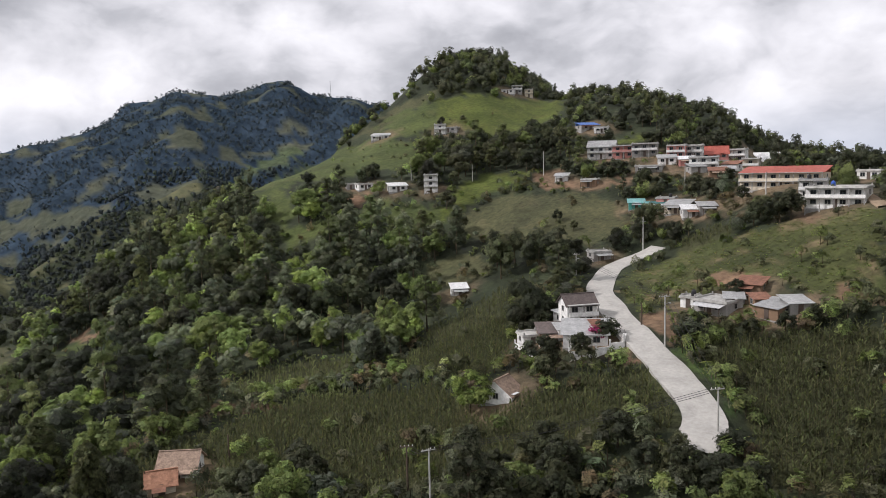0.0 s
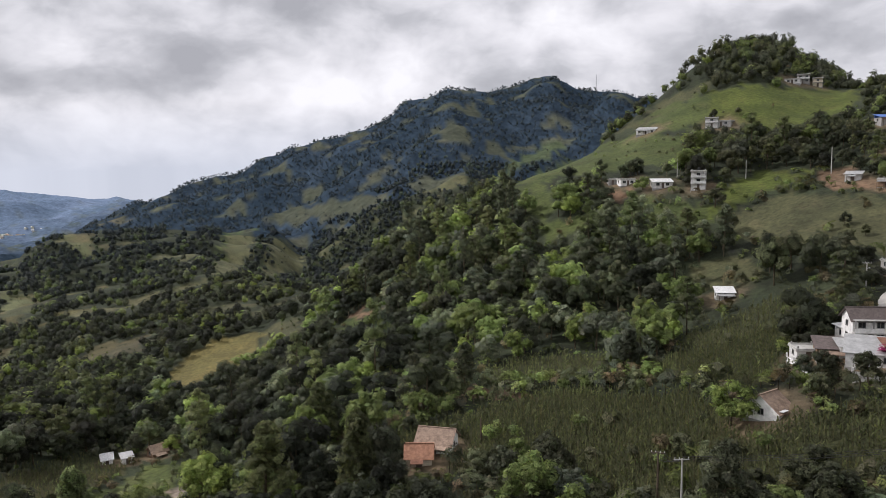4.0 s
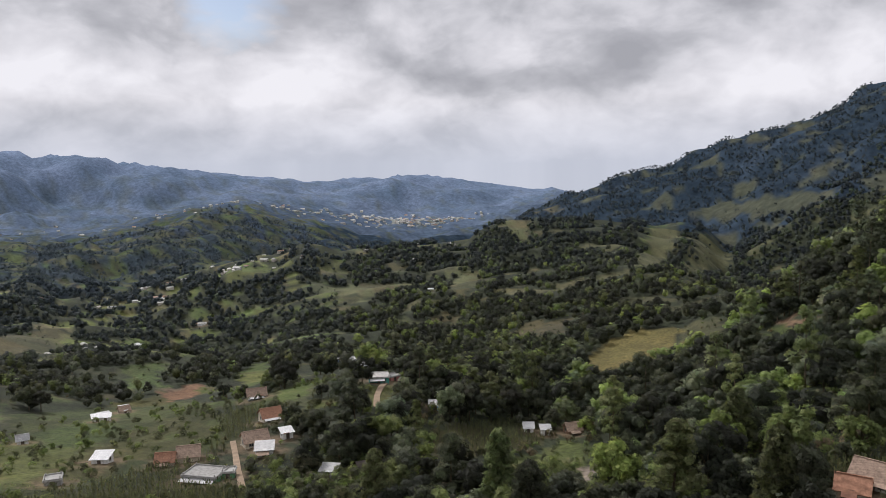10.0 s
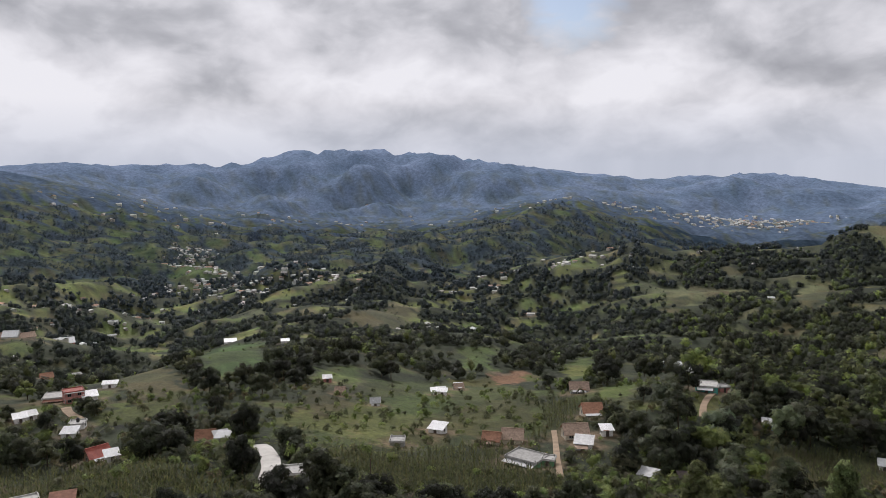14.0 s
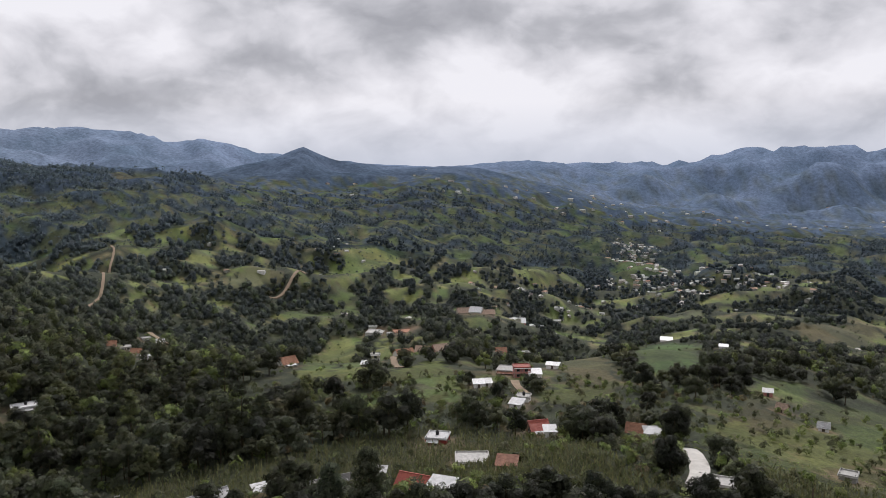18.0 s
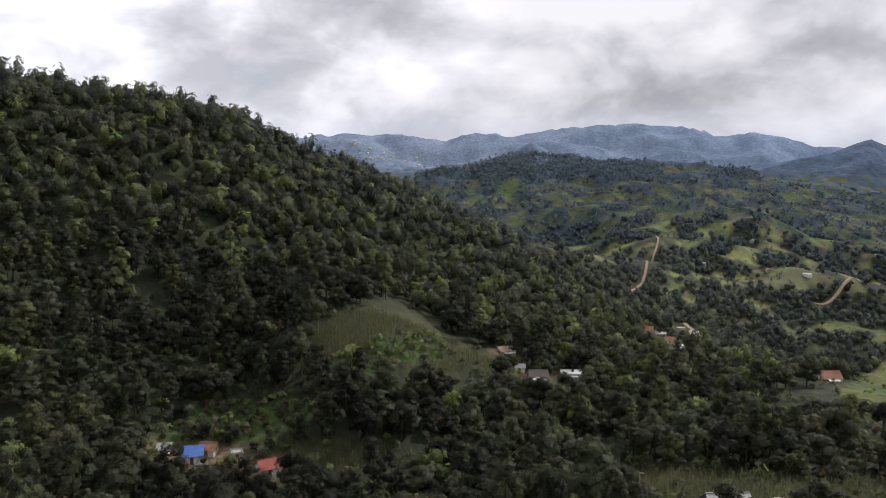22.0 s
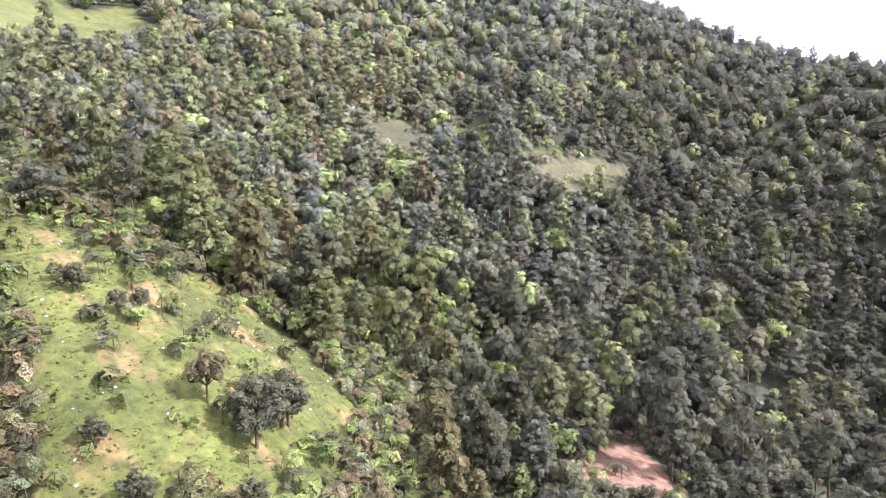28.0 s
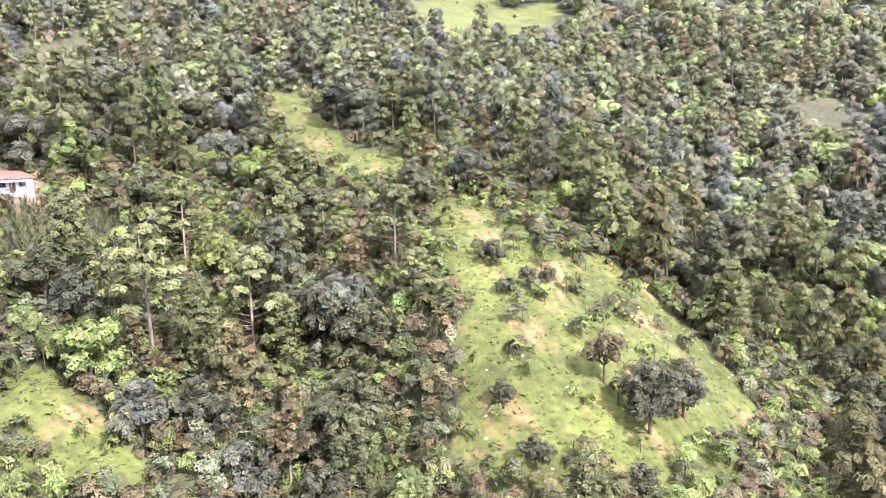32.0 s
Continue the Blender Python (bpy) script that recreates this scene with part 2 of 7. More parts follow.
def wobble(x, y, size, seed):
    """Smooth noise between about -1 and 1, from a few turned waves."""
    rng = np.random.RandomState(seed)
    total = np.zeros(np.shape(x))
    for k in range(7):
        a, f, p = rng.uniform(0, 6.28), rng.uniform(0.6, 1.9) / size * 6.28, rng.uniform(0, 6.28, 2)
        u, v = x * math.cos(a) + y * math.sin(a), -x * math.sin(a) + y * math.cos(a)
        total += np.sin(u * f + p[0] + 1.3 * np.sin(v * f * 0.7 + p[1]))
    return total / 3.2


def height(x, y):
    x, y = np.asarray(x, float), np.asarray(y, float)
    u, v = warp(x, y)
    z = WEIGHT[COUNT] + WEIGHT[COUNT + 1] * u + WEIGHT[COUNT + 2] * v
    for k in range(COUNT):
        z = z + WEIGHT[k] * bend((u - SU[k]) ** 2 + (v - SV[k]) ** 2)
    r = np.hypot(x, y)
    rough = np.clip((r - 250) / 900, 0, 1)
    return z + rough * (10 * wobble(x, y, 300, 3) + 5 * wobble(x, y, 120, 4)) + 0.25 * wobble(x, y, 14, 5)


PATCHES = []
COLOUR = {
    "corn": (0.060, 0.063, 0.028), "meadow": (0.070, 0.079, 0.027), "pasture": (0.088, 0.112, 0.034), "field": (0.076, 0.078, 0.038),
    "lush": (0.058, 0.090, 0.028), "yellow": (0.16, 0.135, 0.048), "soil": (0.195, 0.125, 0.08), "rock": (0.25, 0.21, 0.17),
}


def patch(kind, *corners):
    PATCHES.append((kind, np.array(corners, float)))


patch("corn", (-31, 177), (-5, 162), (11, 136), (39, 132), (36, 112), (18, 115), (0, 120), (-53, 125), (-64, 135), (-53, 148), (-38, 171))
patch("corn", (-12, 182), (-4, 207), (19, 219), (26, 214), (16, 175), (13, 154), (8, 151), (-7, 175))
patch("corn", (47, 144), (58, 141), (78, 133), (58, 97), (42, 99), (47, 115), (46, 123))
patch("lush", (43, 140), (46, 139), (49, 117), (45, 115))
patch("meadow", (44, 195), (65, 210), (88, 192), (102, 174), (81, 138), (74, 150), (68, 166), (52, 167), (42, 163))
patch("corn", (68, 218), (81, 211), (76, 202), (66, 208))
patch("corn", (-56, 189), (-49, 202), (-23, 204), (-25, 192), (-38, 184), (-52, 178))
patch("soil", (41, 159), (45, 161), (49, 156), (46, 144), (43, 141), (42, 148))
patch("soil", (31, 138), (36, 143), (35, 136), (32, 134))
patch("soil", (61, 179), (67, 178), (70, 167), (64, 166))
patch("soil", (74, 146), (80, 149), (82, 146), (76, 142))
patch("soil", (87, 190), (92, 186), (90, 181), (87, 183))
patch("soil", (-57, 178), (-39, 174), (-36, 170), (-53, 168))
patch("pasture", (-154, 134), (-162, 172), (-148, 185), (-136, 154), (-140, 139))
patch("corn", (-179, 143), (-184, 187), (-170, 182), (-162, 140))
patch("rock", (-141, 166), (-143, 177), (-124, 155), (-109, 134), (-124, 146))
patch("corn", (-228, 7), (-263, 30), (-279, 70), (-254, 121), (-215, 98), (-201, 74), (-178, 78), (-156, 72), (-157, 15), (-205, 20))
patch("lush", (-178, 80), (-162, 100), (-149, 106), (-148, 91), (-154, 72))
patch("pasture", (-157, 139), (-167, 193), (-149, 186), (-146, 145))
patch("corn", (-185, 146), (-196, 196), (-172, 175), (-176, 143))
patch("pasture", (-703, -34), (-574, 9), (-367, 6), (-339, -15))
patch("pasture", (-1350, -124), (-1410, -51), (-1266, -39), (-1182, -89))
patch("field", (-794, 125), (-870, 196), (-754, 169), (-703, 126))
patch("pasture", (-444, 127), (-480, 157), (-417, 140), (-416, 122))
patch("pasture", (-422, 186), (-479, 238), (-346, 168), (-331, 149))
patch("field", (-654, -99), (-356, -29), (-315, -28), (-344, -53))
patch("pasture", (-1279, -119), (-1454, -91), (-1303, -24), (-1233, -77))
patch("pasture", (-685, -33), (-639, 12), (-367, 4), (-328, -13))
patch("pasture", (-290, -150), (-672, -276), (-518, -196), (-298, -133))
patch("pasture", (-308, -130), (-380, -125), (-287, -81), (-296, -118))
patch("meadow", (-231, 6), (-332, 36), (-394, 130), (-283, 116), (-221, 92), (-188, 30), (-195, 17))
patch("corn", (-181, -109), (-212, -99), (-237, -71), (-216, -39), (-150, -9), (-146, 2), (-134, -8), (-169, -94))
patch("field", (-358, 31), (-400, 63), (-294, 46), (-223, 10))
patch("corn", (-155, -161), (-216, -74), (-199, -59), (-144, -113))
patch("pasture", (-980, -1302), (-1035, -1293), (-966, -1218), (-937, -1226))
patch("field", (-742, -510), (-853, -518), (-819, -482), (-736, -482))
patch("pasture", (323, -266), (326, -352), (269, -308), (270, -273), (245, -201))
patch("pasture", (110, -14), (109, -20), (89, -25), (84, -22), (88, -10))
patch("pasture", (223, -109), (210, -116), (154, -100), (151, -90), (180, -95))
patch("pasture", (189, -66), (184, -85), (178, -83), (181, -66))
patch("corn", (152, -24), (158, -43), (148, -41), (141, -23))
patch("field", (263, -47), (299, -79), (246, -63), (218, -38))
patch("pasture", (-33, 509), (-13, 486), (8, 482), (22, 480), (36, 472), (63, 498), (76, 464), (67, 431), (54, 408), (36, 403), (22, 416), (10, 430), (-3, 435), (-12, 428), (-25, 435), (-46, 501), (-39, 506))
patch("pasture", (-97, 385), (-274, 1235), (-238, 1291), (-218, 1349), (-67, 506), (-46, 483), (-25, 431), (-12, 412), (-12, 372), (-24, 367), (-39, 375), (-48, 362), (-68, 382), (-78, 374), (-85, 367))
patch("pasture", (-86, 365), (-77, 368), (-69, 356), (-66, 333), (-68, 327), (-58, 321), (-48, 322), (-45, 314), (-51, 307), (-62, 304), (-68, 317), (-75, 334))
patch("pasture", (-23, 303), (-19, 313), (-10, 311), (2, 304), (4, 320), (12, 332), (25, 339), (36, 322), (28, 314), (16, 310), (6, 300), (-3, 293), (-14, 294))
patch("pasture", (-33, 314), (-31, 325), (-22, 326), (-19, 320), (-26, 308))
patch("field", (4, 290), (13, 299), (27, 306), (38, 291), (55, 276), (63, 258), (61, 244), (53, 234), (41, 235), (31, 250), (19, 270), (10, 275))
patch("soil", (35, 309), (42, 320), (51, 317), (49, 302), (68, 288), (76, 289), (72, 279), (59, 284), (44, 295))
patch("soil", (-44, 337), (-35, 338), (-32, 328), (-37, 324))
patch("field", (-7, 258), (1, 262), (9, 260), (17, 243), (12, 239), (3, 242), (-5, 244))
patch("pasture", (70, 339), (88, 343), (95, 342), (93, 331), (74, 333))
patch("field", (-794, 1238), (-779, 1315), (-653, 1238), (-534, 1173), (-474, 1126), (-511, 1120), (-587, 1151), (-685, 1211))
patch("pasture", (-403, 548), (-771, 1080), (-764, 1135), (-777, 1190), (-692, 1066), (-498, 717))
patch("field", (-640, 1024), (-650, 1101), (-567, 985), (-613, 1010))
patch("field", (-630, 1151), (-579, 1135), (-503, 1051), (-557, 1090))
patch("field", (-524, 1395), (-501, 1429), (-429, 1348), (-397, 1312), (-429, 1282))
patch("field", (-464, 1151), (-448, 1187), (-377, 1182), (-352, 1129), (-365, 1086), (-438, 1133))
patch("pasture", (-321, 1133), (-323, 1228), (-311, 1343), (-287, 1376), (-255, 1399), (-244, 1370), (-267, 1281), (-296, 1234))
patch("field", (-556, 1516), (-544, 1554), (-504, 1556), (-493, 1534), (-506, 1463))
patch("field", (-807, 1596), (-813, 1668), (-748, 1654), (-722, 1493))
patch("field", (-56, 530), (-47, 517), (-34, 492), (-36, 474), (-47, 496))
patch("yellow", (-247, 292), (-251, 313), (-251, 336), (-232, 353), (-200, 307), (-204, 281), (-219, 274))
patch("field", (-228, 352), (-195, 334), (-170, 299), (-195, 302))
patch("pasture", (-144, 278), (-148, 290), (-134, 281), (-119, 265), (-121, 256), (-133, 264))
patch("soil", (-145, 294), (-129, 280), (-122, 271), (-121, 267), (-136, 279))
patch("corn", (-177, 140), (-188, 163), (-190, 178), (-189, 192), (-182, 202), (-170, 206), (-172, 182), (-169, 161), (-163, 141))
patch("pasture", (-232, 150), (-235, 161), (-245, 177), (-208, 148), (-209, 140))
patch("field", (-415, 558), (-718, 1028), (-716, 1077), (-689, 1053), (-402, 566))
patch("field", (-442, 663), (-636, 1038), (-597, 1043), (-550, 963), (-480, 756))
patch("corn", (-174, 135), (-183, 160), (-188, 177), (-192, 194), (-177, 184), (-168, 162), (-165, 146), (-161, 131))
patch("lush", (-167, 76), (-164, 85), (-156, 89), (-150, 94), (-147, 92), (-150, 81), (-153, 72))
patch("corn", (-173, 17), (-183, 26), (-194, 37), (-199, 47), (-203, 58), (-198, 70), (-189, 80), (-159, 71), (-160, 55), (-157, 39), (-159, 28), (-160, 18))
patch("pasture", (-214, 4), (-240, 21), (-289, 44), (-302, 61), (-325, 82), (-284, 81), (-254, 62), (-230, 47), (-204, 32), (-202, 19))
patch("pasture", (-344, 30), (-372, 39), (-383, 51), (-334, 51), (-326, 34))
patch("lush", (-405, -22), (-616, -18), (-433, 7), (-372, 7), (-350, -9), (-344, -17))
patch("pasture", (-427, 122), (-474, 143), (-449, 143), (-420, 137), (-416, 126))
patch("soil", (-405, 136), (-402, 156), (-358, 133), (-362, 124))
patch("field", (-602, 498), (-670, 577), (-659, 596), (-585, 533), (-511, 448), (-530, 448))
patch("pasture", (-1093, 444), (-966, 461), (-887, 478), (-893, 460), (-927, 409))
patch("field", (-669, 523), (-660, 445), (-710, 434), (-775, 428), (-789, 444), (-772, 485), (-727, 505))
patch("pasture", (-1338, -121), (-1459, -94), (-1471, -63), (-1280, -34), (-1228, -70), (-1241, -103))
patch("lush", (-674, -38), (-669, -8), (-611, 13), (-400, 7), (-339, -6), (-359, -20))
patch("pasture", (-282, -55), (-298, -53), (-309, -36), (-285, -27), (-271, -40))
patch("pasture", (-280, -154), (-599, -318), (-667, -324), (-677, -298), (-573, -261), (-289, -148))
patch("pasture", (-242, 6), (-268, 22), (-242, 20), (-216, 7))
patch("pasture", (-370, 33), (-390, 59), (-349, 50), (-326, 33))
patch("field", (-768, -540), (-799, -507), (-822, -462), (-782, -468), (-729, -498))
patch("field", (-982, -23), (-852, 20), (-810, 13))
patch("field", (-736, 93), (-805, 135), (-871, 181), (-791, 165), (-693, 122), (-699, 94))
patch("pasture", (-994, -496), (-1029, -485), (-1124, -472), (-1162, -439), (-1046, -422), (-895, -416))
patch("field", (-1421, -1258), (-1612, -1330), (-1660, -1274), (-1420, -1131), (-1382, -1197))
patch("corn", (-118, -285), (-131, -291), (-145, -298), (-189, -330), (-196, -307), (-185, -283), (-209, -273), (-190, -252), (-174, -251), (-157, -247), (-143, -248), (-133, -254), (-125, -264), (-117, -277))
patch("lush", (-123, -252), (-137, -265), (-157, -270), (-180, -275), (-166, -257), (-138, -249))
patch("corn", (-78, -241), (-88, -238), (-98, -233), (-108, -226), (-116, -218), (-125, -210), (-115, -207), (-105, -212), (-96, -218), (-82, -230))
patch("lush", (-47, -248), (-61, -258), (-75, -264), (-89, -260), (-102, -254), (-105, -243), (-85, -241), (-73, -244), (-62, -245))
patch("corn", (-118, -286), (-129, -288), (-136, -280), (-131, -269), (-118, -274))
patch("pasture", (73, -58), (78, -63), (83, -67), (88, -72), (94, -78), (109, -86), (123, -94), (130, -108), (117, -110), (100, -106), (100, -116), (102, -129), (90, -126), (80, -126), (75, -125), (70, -125), (63, -118), (57, -101), (52, -88), (53, -80), (60, -66))
patch("pasture", (154, -87), (166, -100), (160, -105), (156, -112), (139, -105), (143, -93))
patch("pasture", (313, -229), (358, -290), (363, -333), (280, -286), (273, -263), (248, -217), (247, -196))
patch("field", (142, -268), (130, -293), (109, -282), (108, -267), (124, -259))
patch("pasture", (117, -308), (105, -314), (90, -292), (104, -286))
patch("pasture", (83, -291), (72, -319), (64, -329), (72, -307), (80, -288))
patch("field", (79, -282), (71, -298), (64, -318), (53, -327), (42, -339), (51, -310), (63, -280))
patch("soil", (25, -156), (29, -166), (24, -176), (20, -173), (18, -163))
patch("pasture", (88, -11), (96, -12), (106, -14), (110, -18), (101, -19), (96, -21), (91, -22), (87, -25), (84, -24), (85, -17))
patch("corn", (148, -22), (155, -29), (155, -35), (156, -42), (150, -46), (143, -35), (137, -24), (136, -20))
patch("soil", (32, -143), (28, -168), (22, -174), (10, -158), (11, -150), (21, -145))


def inside(x, y, poly):
    hit = np.zeros(x.shape, bool)
    for (x0, y0), (x1, y1) in zip(poly, np.roll(poly, -1, 0)):
        if y0 == y1:
            continue
        cross = (y0 > y) != (y1 > y)
        hit ^= cross & (x < (x1 - x0) * (y - y0) / (y1 - y0) + x0)
    return hit


YARDS = []
KINDS = ["wild"] + list(COLOUR)


def cover_at(x, y):
    """The kind of ground cover at each place, as an index into KINDS."""
    r = np.hypot(x, y)
    jx = x + np.clip(r * 0.008, 0.6, 8) * wobble(x, y, 9 + 0.0 * 1, 11)
    jy = y + np.clip(r * 0.008, 0.6, 8) * wobble(x, y, 8, 12)
    kind = np.zeros(x.shape, int)
    az = np.degrees(np.arctan2(-x, y)) % 360
    # a patchwork of small farms over the valley side and floor
    farm = (((az > 58) & (az < 124) & (r > 260)) | ((az > 100) & (az < 152) & (r > 700))) & (ground_z(x, y) < 20)
    quilt = wobble(x, y, 120, 21) + 0.6 * wobble(x, y, 45, 22) + np.where(r < 330, 0.0, np.where(r < 780, np.where(az > 100, -0.32, -0.42), np.where(az > 95, 0.22, 0.1)))
    kind[farm & (quilt > 0.52)] = KINDS.index("field")
    kind[farm & (quilt > 0.8)] = KINDS.index("pasture")
    hill = (az < 60) & (r > 450)
    quilt2 = wobble(x, y, 150, 23) + 0.5 * wobble(x, y, 50, 24)
    kind[hill & (quilt2 > 0.8)] = KINDS.index("field")
    for name, poly in PATCHES:
        lo, hi = poly.min(0) - 10, poly.max(0) + 10
        near = np.nonzero((x > lo[0]) & (x < hi[0]) & (y > lo[1]) & (y < hi[1]))
        kind[near] = np.where(inside(jx[near], jy[near], poly), KINDS.index(name), kind[near])
    return kind


def ground_z(x, y):
    return LAND_Z(x, y)


# the sheet is a web of rings, fine where the view goes
AZ = np.radians(np.concatenate([np.arange(-33, 262, 0.37), np.arange(262, 327, 2.5)]))
RING = np.concatenate([[0.02, 15, 30], np.geomspace(42, 4400, 340)])
GA, GR = np.meshgrid(AZ, RING)
GX, GY = -np.sin(GA) * GR, np.cos(GA) * GR
FAR_FROM = 1200.0


def ranges(x, y, z):
    """Raises the mountain ranges that close the valley."""
    az, r = np.degrees(np.arctan2(-x, y)) % 360, np.hypot(x, y)
    ridge = 1 - np.abs(wobble(x, y, 420, 51))
    for mid, wide, crest in RANGES:
        rise = np.interp(az, [c[0] for c in crest], [c[1] for c in crest], left=-9, right=-9)
        top = EYE + mid * np.tan(np.radians(rise))
        lap = np.clip(1 - np.abs(r + 120 * wobble(x, y, 600, 52) - mid) / wide, 0, 1)
        lap = lap * lap * (3 - 2 * lap)
        slope = (top - z) * lap * (0.86 + 0.14 * ridge) * np.where(lap > 0.98, 1.0, 1.0)
        z = np.where(rise > -8, np.maximum(z, z + np.maximum(slope, 0)), z)
    return z


RANGES = [
    (3900, 900, [(38, -2.9), (41, -2.6), (44, -1.95), (48, -1.25), (52.5, -0.65), (57, -0.85), (60, -1.1), (67, -0.4), (75, 0.8), (79.5, 1.2), (86, 1.2), (91, 0.25), (98, 0.2), (102, 0.4), (108, -0.1), (113, 0.2), (121, 1.1), (125.2, 2.2), (126.7, 1.8), (128.3, 2.4), (133.5, 2.8),
                 (138.5, 2.5), (142, 2.0), (144.3, 2.3), (147, 1.7), (149, 2.0), (153.5, 2.3), (158.5, 2.0), (165, 1.8)]),
    (2800, 700, [(94, -3.2), (99, -1.6), (105, -0.2), (112, 0.0), (116, 0.6), (118, 1.5), (120, 0.7), (124, -0.2), (127, -0.6), (132, -2)]),
    (3000, 350, [(136.5, -1.0), (139, 0.6), (140.5, 1.7), (142, 0.8), (145, -1.0)]),
    (2300, 300, [(61, -6.5), (62.5, -4.7), (64, -4.0), (66, -3.65), (68, -3.6), (69.5, -4.1), (71, -4.9), (73, -6.5)]),
]
GZ = ranges(GX, GY, height(GX, GY))


def crest(mid, fore, back, *line):
    """Bends the sheet so that a hill's brow rises to the given angle over each bearing, easing off before and behind."""
    global GZ
    bearing, rise = np.array([p[0] for p in line], float), np.array([p[1] for p in line], float)
    az = np.degrees(AZ)
    ease = np.clip(np.minimum(az - bearing[0] + 2.5, bearing[-1] + 2.5 - az) / 2.5, 0, 1)
    now = np.array([np.interp(mid, RING, GZ[:, k]) for k in range(len(AZ))])
    lift = (EYE + mid * np.tan(np.radians(np.interp(az, bearing, rise))) - now) * ease * ease * (3 - 2 * ease)
    off = GR - mid
    lap = np.clip(1 - np.where(off < 0, -off / fore, off / back), 0, 1)
    GZ = GZ + lift[None, :] * lap * lap * (3 - 2 * lap)


# the land behind the village ridge drops away
crest(900, 420, 900, (-33, -1.6), (-27, -1.3), (-22, -0.9), (-17, 0.5))
# the long mountain to the north
crest(1850, 800, 600, (-3, 3.2), (0, 3.6), (3, 4.2), (5.2, 4.4), (7, 4.9), (8.9, 5.1), (10, 5.6), (11, 5.9), (12.4, 5.85), (14, 5.4), (15.8, 5.1), (17.5, 5.45), (19, 5.6), (20.5, 4.6), (21.5, 4.0), (22.8, 3.4), (26, 2.4), (28.5, 1.5), (30.5, 0.7),
      (35.5, -1.15), (39, -2.2), (41, -2.9), (44, -3.8))
crest(2500, 600, 1150, (16, 3.6), (20, 2.6), (23, 1.4), (26, 0.6), (30, -1.0), (35, -2.4), (38, -3.2), (40, -3.6))
crest(2000, 900, 1400, (-33, -1.5), (-27, -1.2), (-22, -0.8), (-19, 0.0))
crest(3600, 1500, 2600, (-33, -1.2), (-27, -1.2), (-22, -0.8), (-19, 0.0))
crest(4200, 1300, 900, (20, 0.0), (26, -1.5), (30, -2.5), (38, -3.2), (40, -3.2))
# its long foot, a wooded spur that closes the hollow
crest(1200, 380, 330, (32, -5.4), (35, -4.9), (38.5, -4.4), (41, -4.2), (42.5, -4.4), (44.7, -4.9), (49, -5.8), (53.5, -6.2), (58.5, -6.9), (61, -6.5), (64.3, -6.7), (68.5, -7.4), (71, -8.1), (74, -8.6), (77.3, -9.2))
# the wooded dome, the dark ridge behind the village and the hill's western brow
crest(575, 95, 200, (-11, 3.4), (-9.3, 4.2), (-7.6, 5.2), (-6, 6.3), (-4.5, 7.1), (-2.9, 7.75), (-1.5, 7.6), (0.2, 7.1), (1.7, 5.9), (3.6, 4.0), (5, 3.0), (6.5, 1.9))
crest(455, 130, 160, (-31, -1.6), (-29, -1.2), (-26.3, -0.7), (-23.9, -0.3), (-22.1, 0.9), (-21, 2.0), (-19.8, 3.1), (-17.6, 3.6), (-15.3, 4.3), (-13.5, 4.6), (-11, 4.8), (-9.6, 4.1))
crest(425, 190, 160, (7.5, 0.7), (9.2, 0.1), (12.5, -0.9), (15.7, -2.3), (18.6, -4.0), (21, -5.0), (24.5, -7.0), (27, -8.7), (30.5, -10.3))


def LAND_Z(x, y):
    """Ground level, read off the sheet."""
    r = np.clip(np.hypot(x, y), 0.02, 4399)
    a = np.degrees(np.arctan2(-x, y))
    a = np.where(a < -33, a + 360, a)
    i = np.clip(np.interp(np.radians(a), AZ, np.arange(len(AZ))), 0, len(AZ) - 1.001)
    j = np.clip(np.interp(r, RING, np.arange(len(RING))), 0, len(RING) - 1.001)
    i0, j0 = i.astype(int), j.astype(int)
    fi, fj = i - i0, j - j0
    return (GZ[j0, i0] * (1 - fi) + GZ[j0, i0 + 1] * fi) * (1 - fj) + (GZ[j0 + 1, i0] * (1 - fi) + GZ[j0 + 1, i0 + 1] * fi) * fj


def level(x, y):
    return float(LAND_Z(np.array([float(x)]), np.array([float(y)]))[0])


def quad_mesh(name, verts, quads, tint=None, mat=None, smooth=False, face=None):
    me = bpy.data.meshes.new(name)
    verts, quads = np.asarray(verts, np.float32), np.asarray(quads, np.int32)
    me.vertices.add(len(verts))
    me.vertices.foreach_set("co", verts.ravel())
    me.loops.add(quads.size)
    me.loops.foreach_set("vertex_index", quads.ravel())
    me.polygons.add(len(quads))
    me.polygons.foreach_set("loop_start", np.arange(0, quads.size, 4, dtype=np.int32))
    me.polygons.foreach_set("use_smooth", np.full(len(quads), smooth))
    if tint is not None:
        at = me.attributes.new("tint", "FLOAT_COLOR", "POINT")
        tint = tint if tint.shape[1] == 4 else np.c_[tint, np.ones(len(tint))]
        at.data.foreach_set("color", tint.astype(np.float32).ravel())
    if face is not None:
        at = me.attributes.new("facing", "FLOAT_VECTOR", "POINT")
        at.data.foreach_set("vector", np.asarray(face, np.float32).ravel())
    me.update(calc_edges=True)
    if mat:
        me.materials.append(mat)
    return me


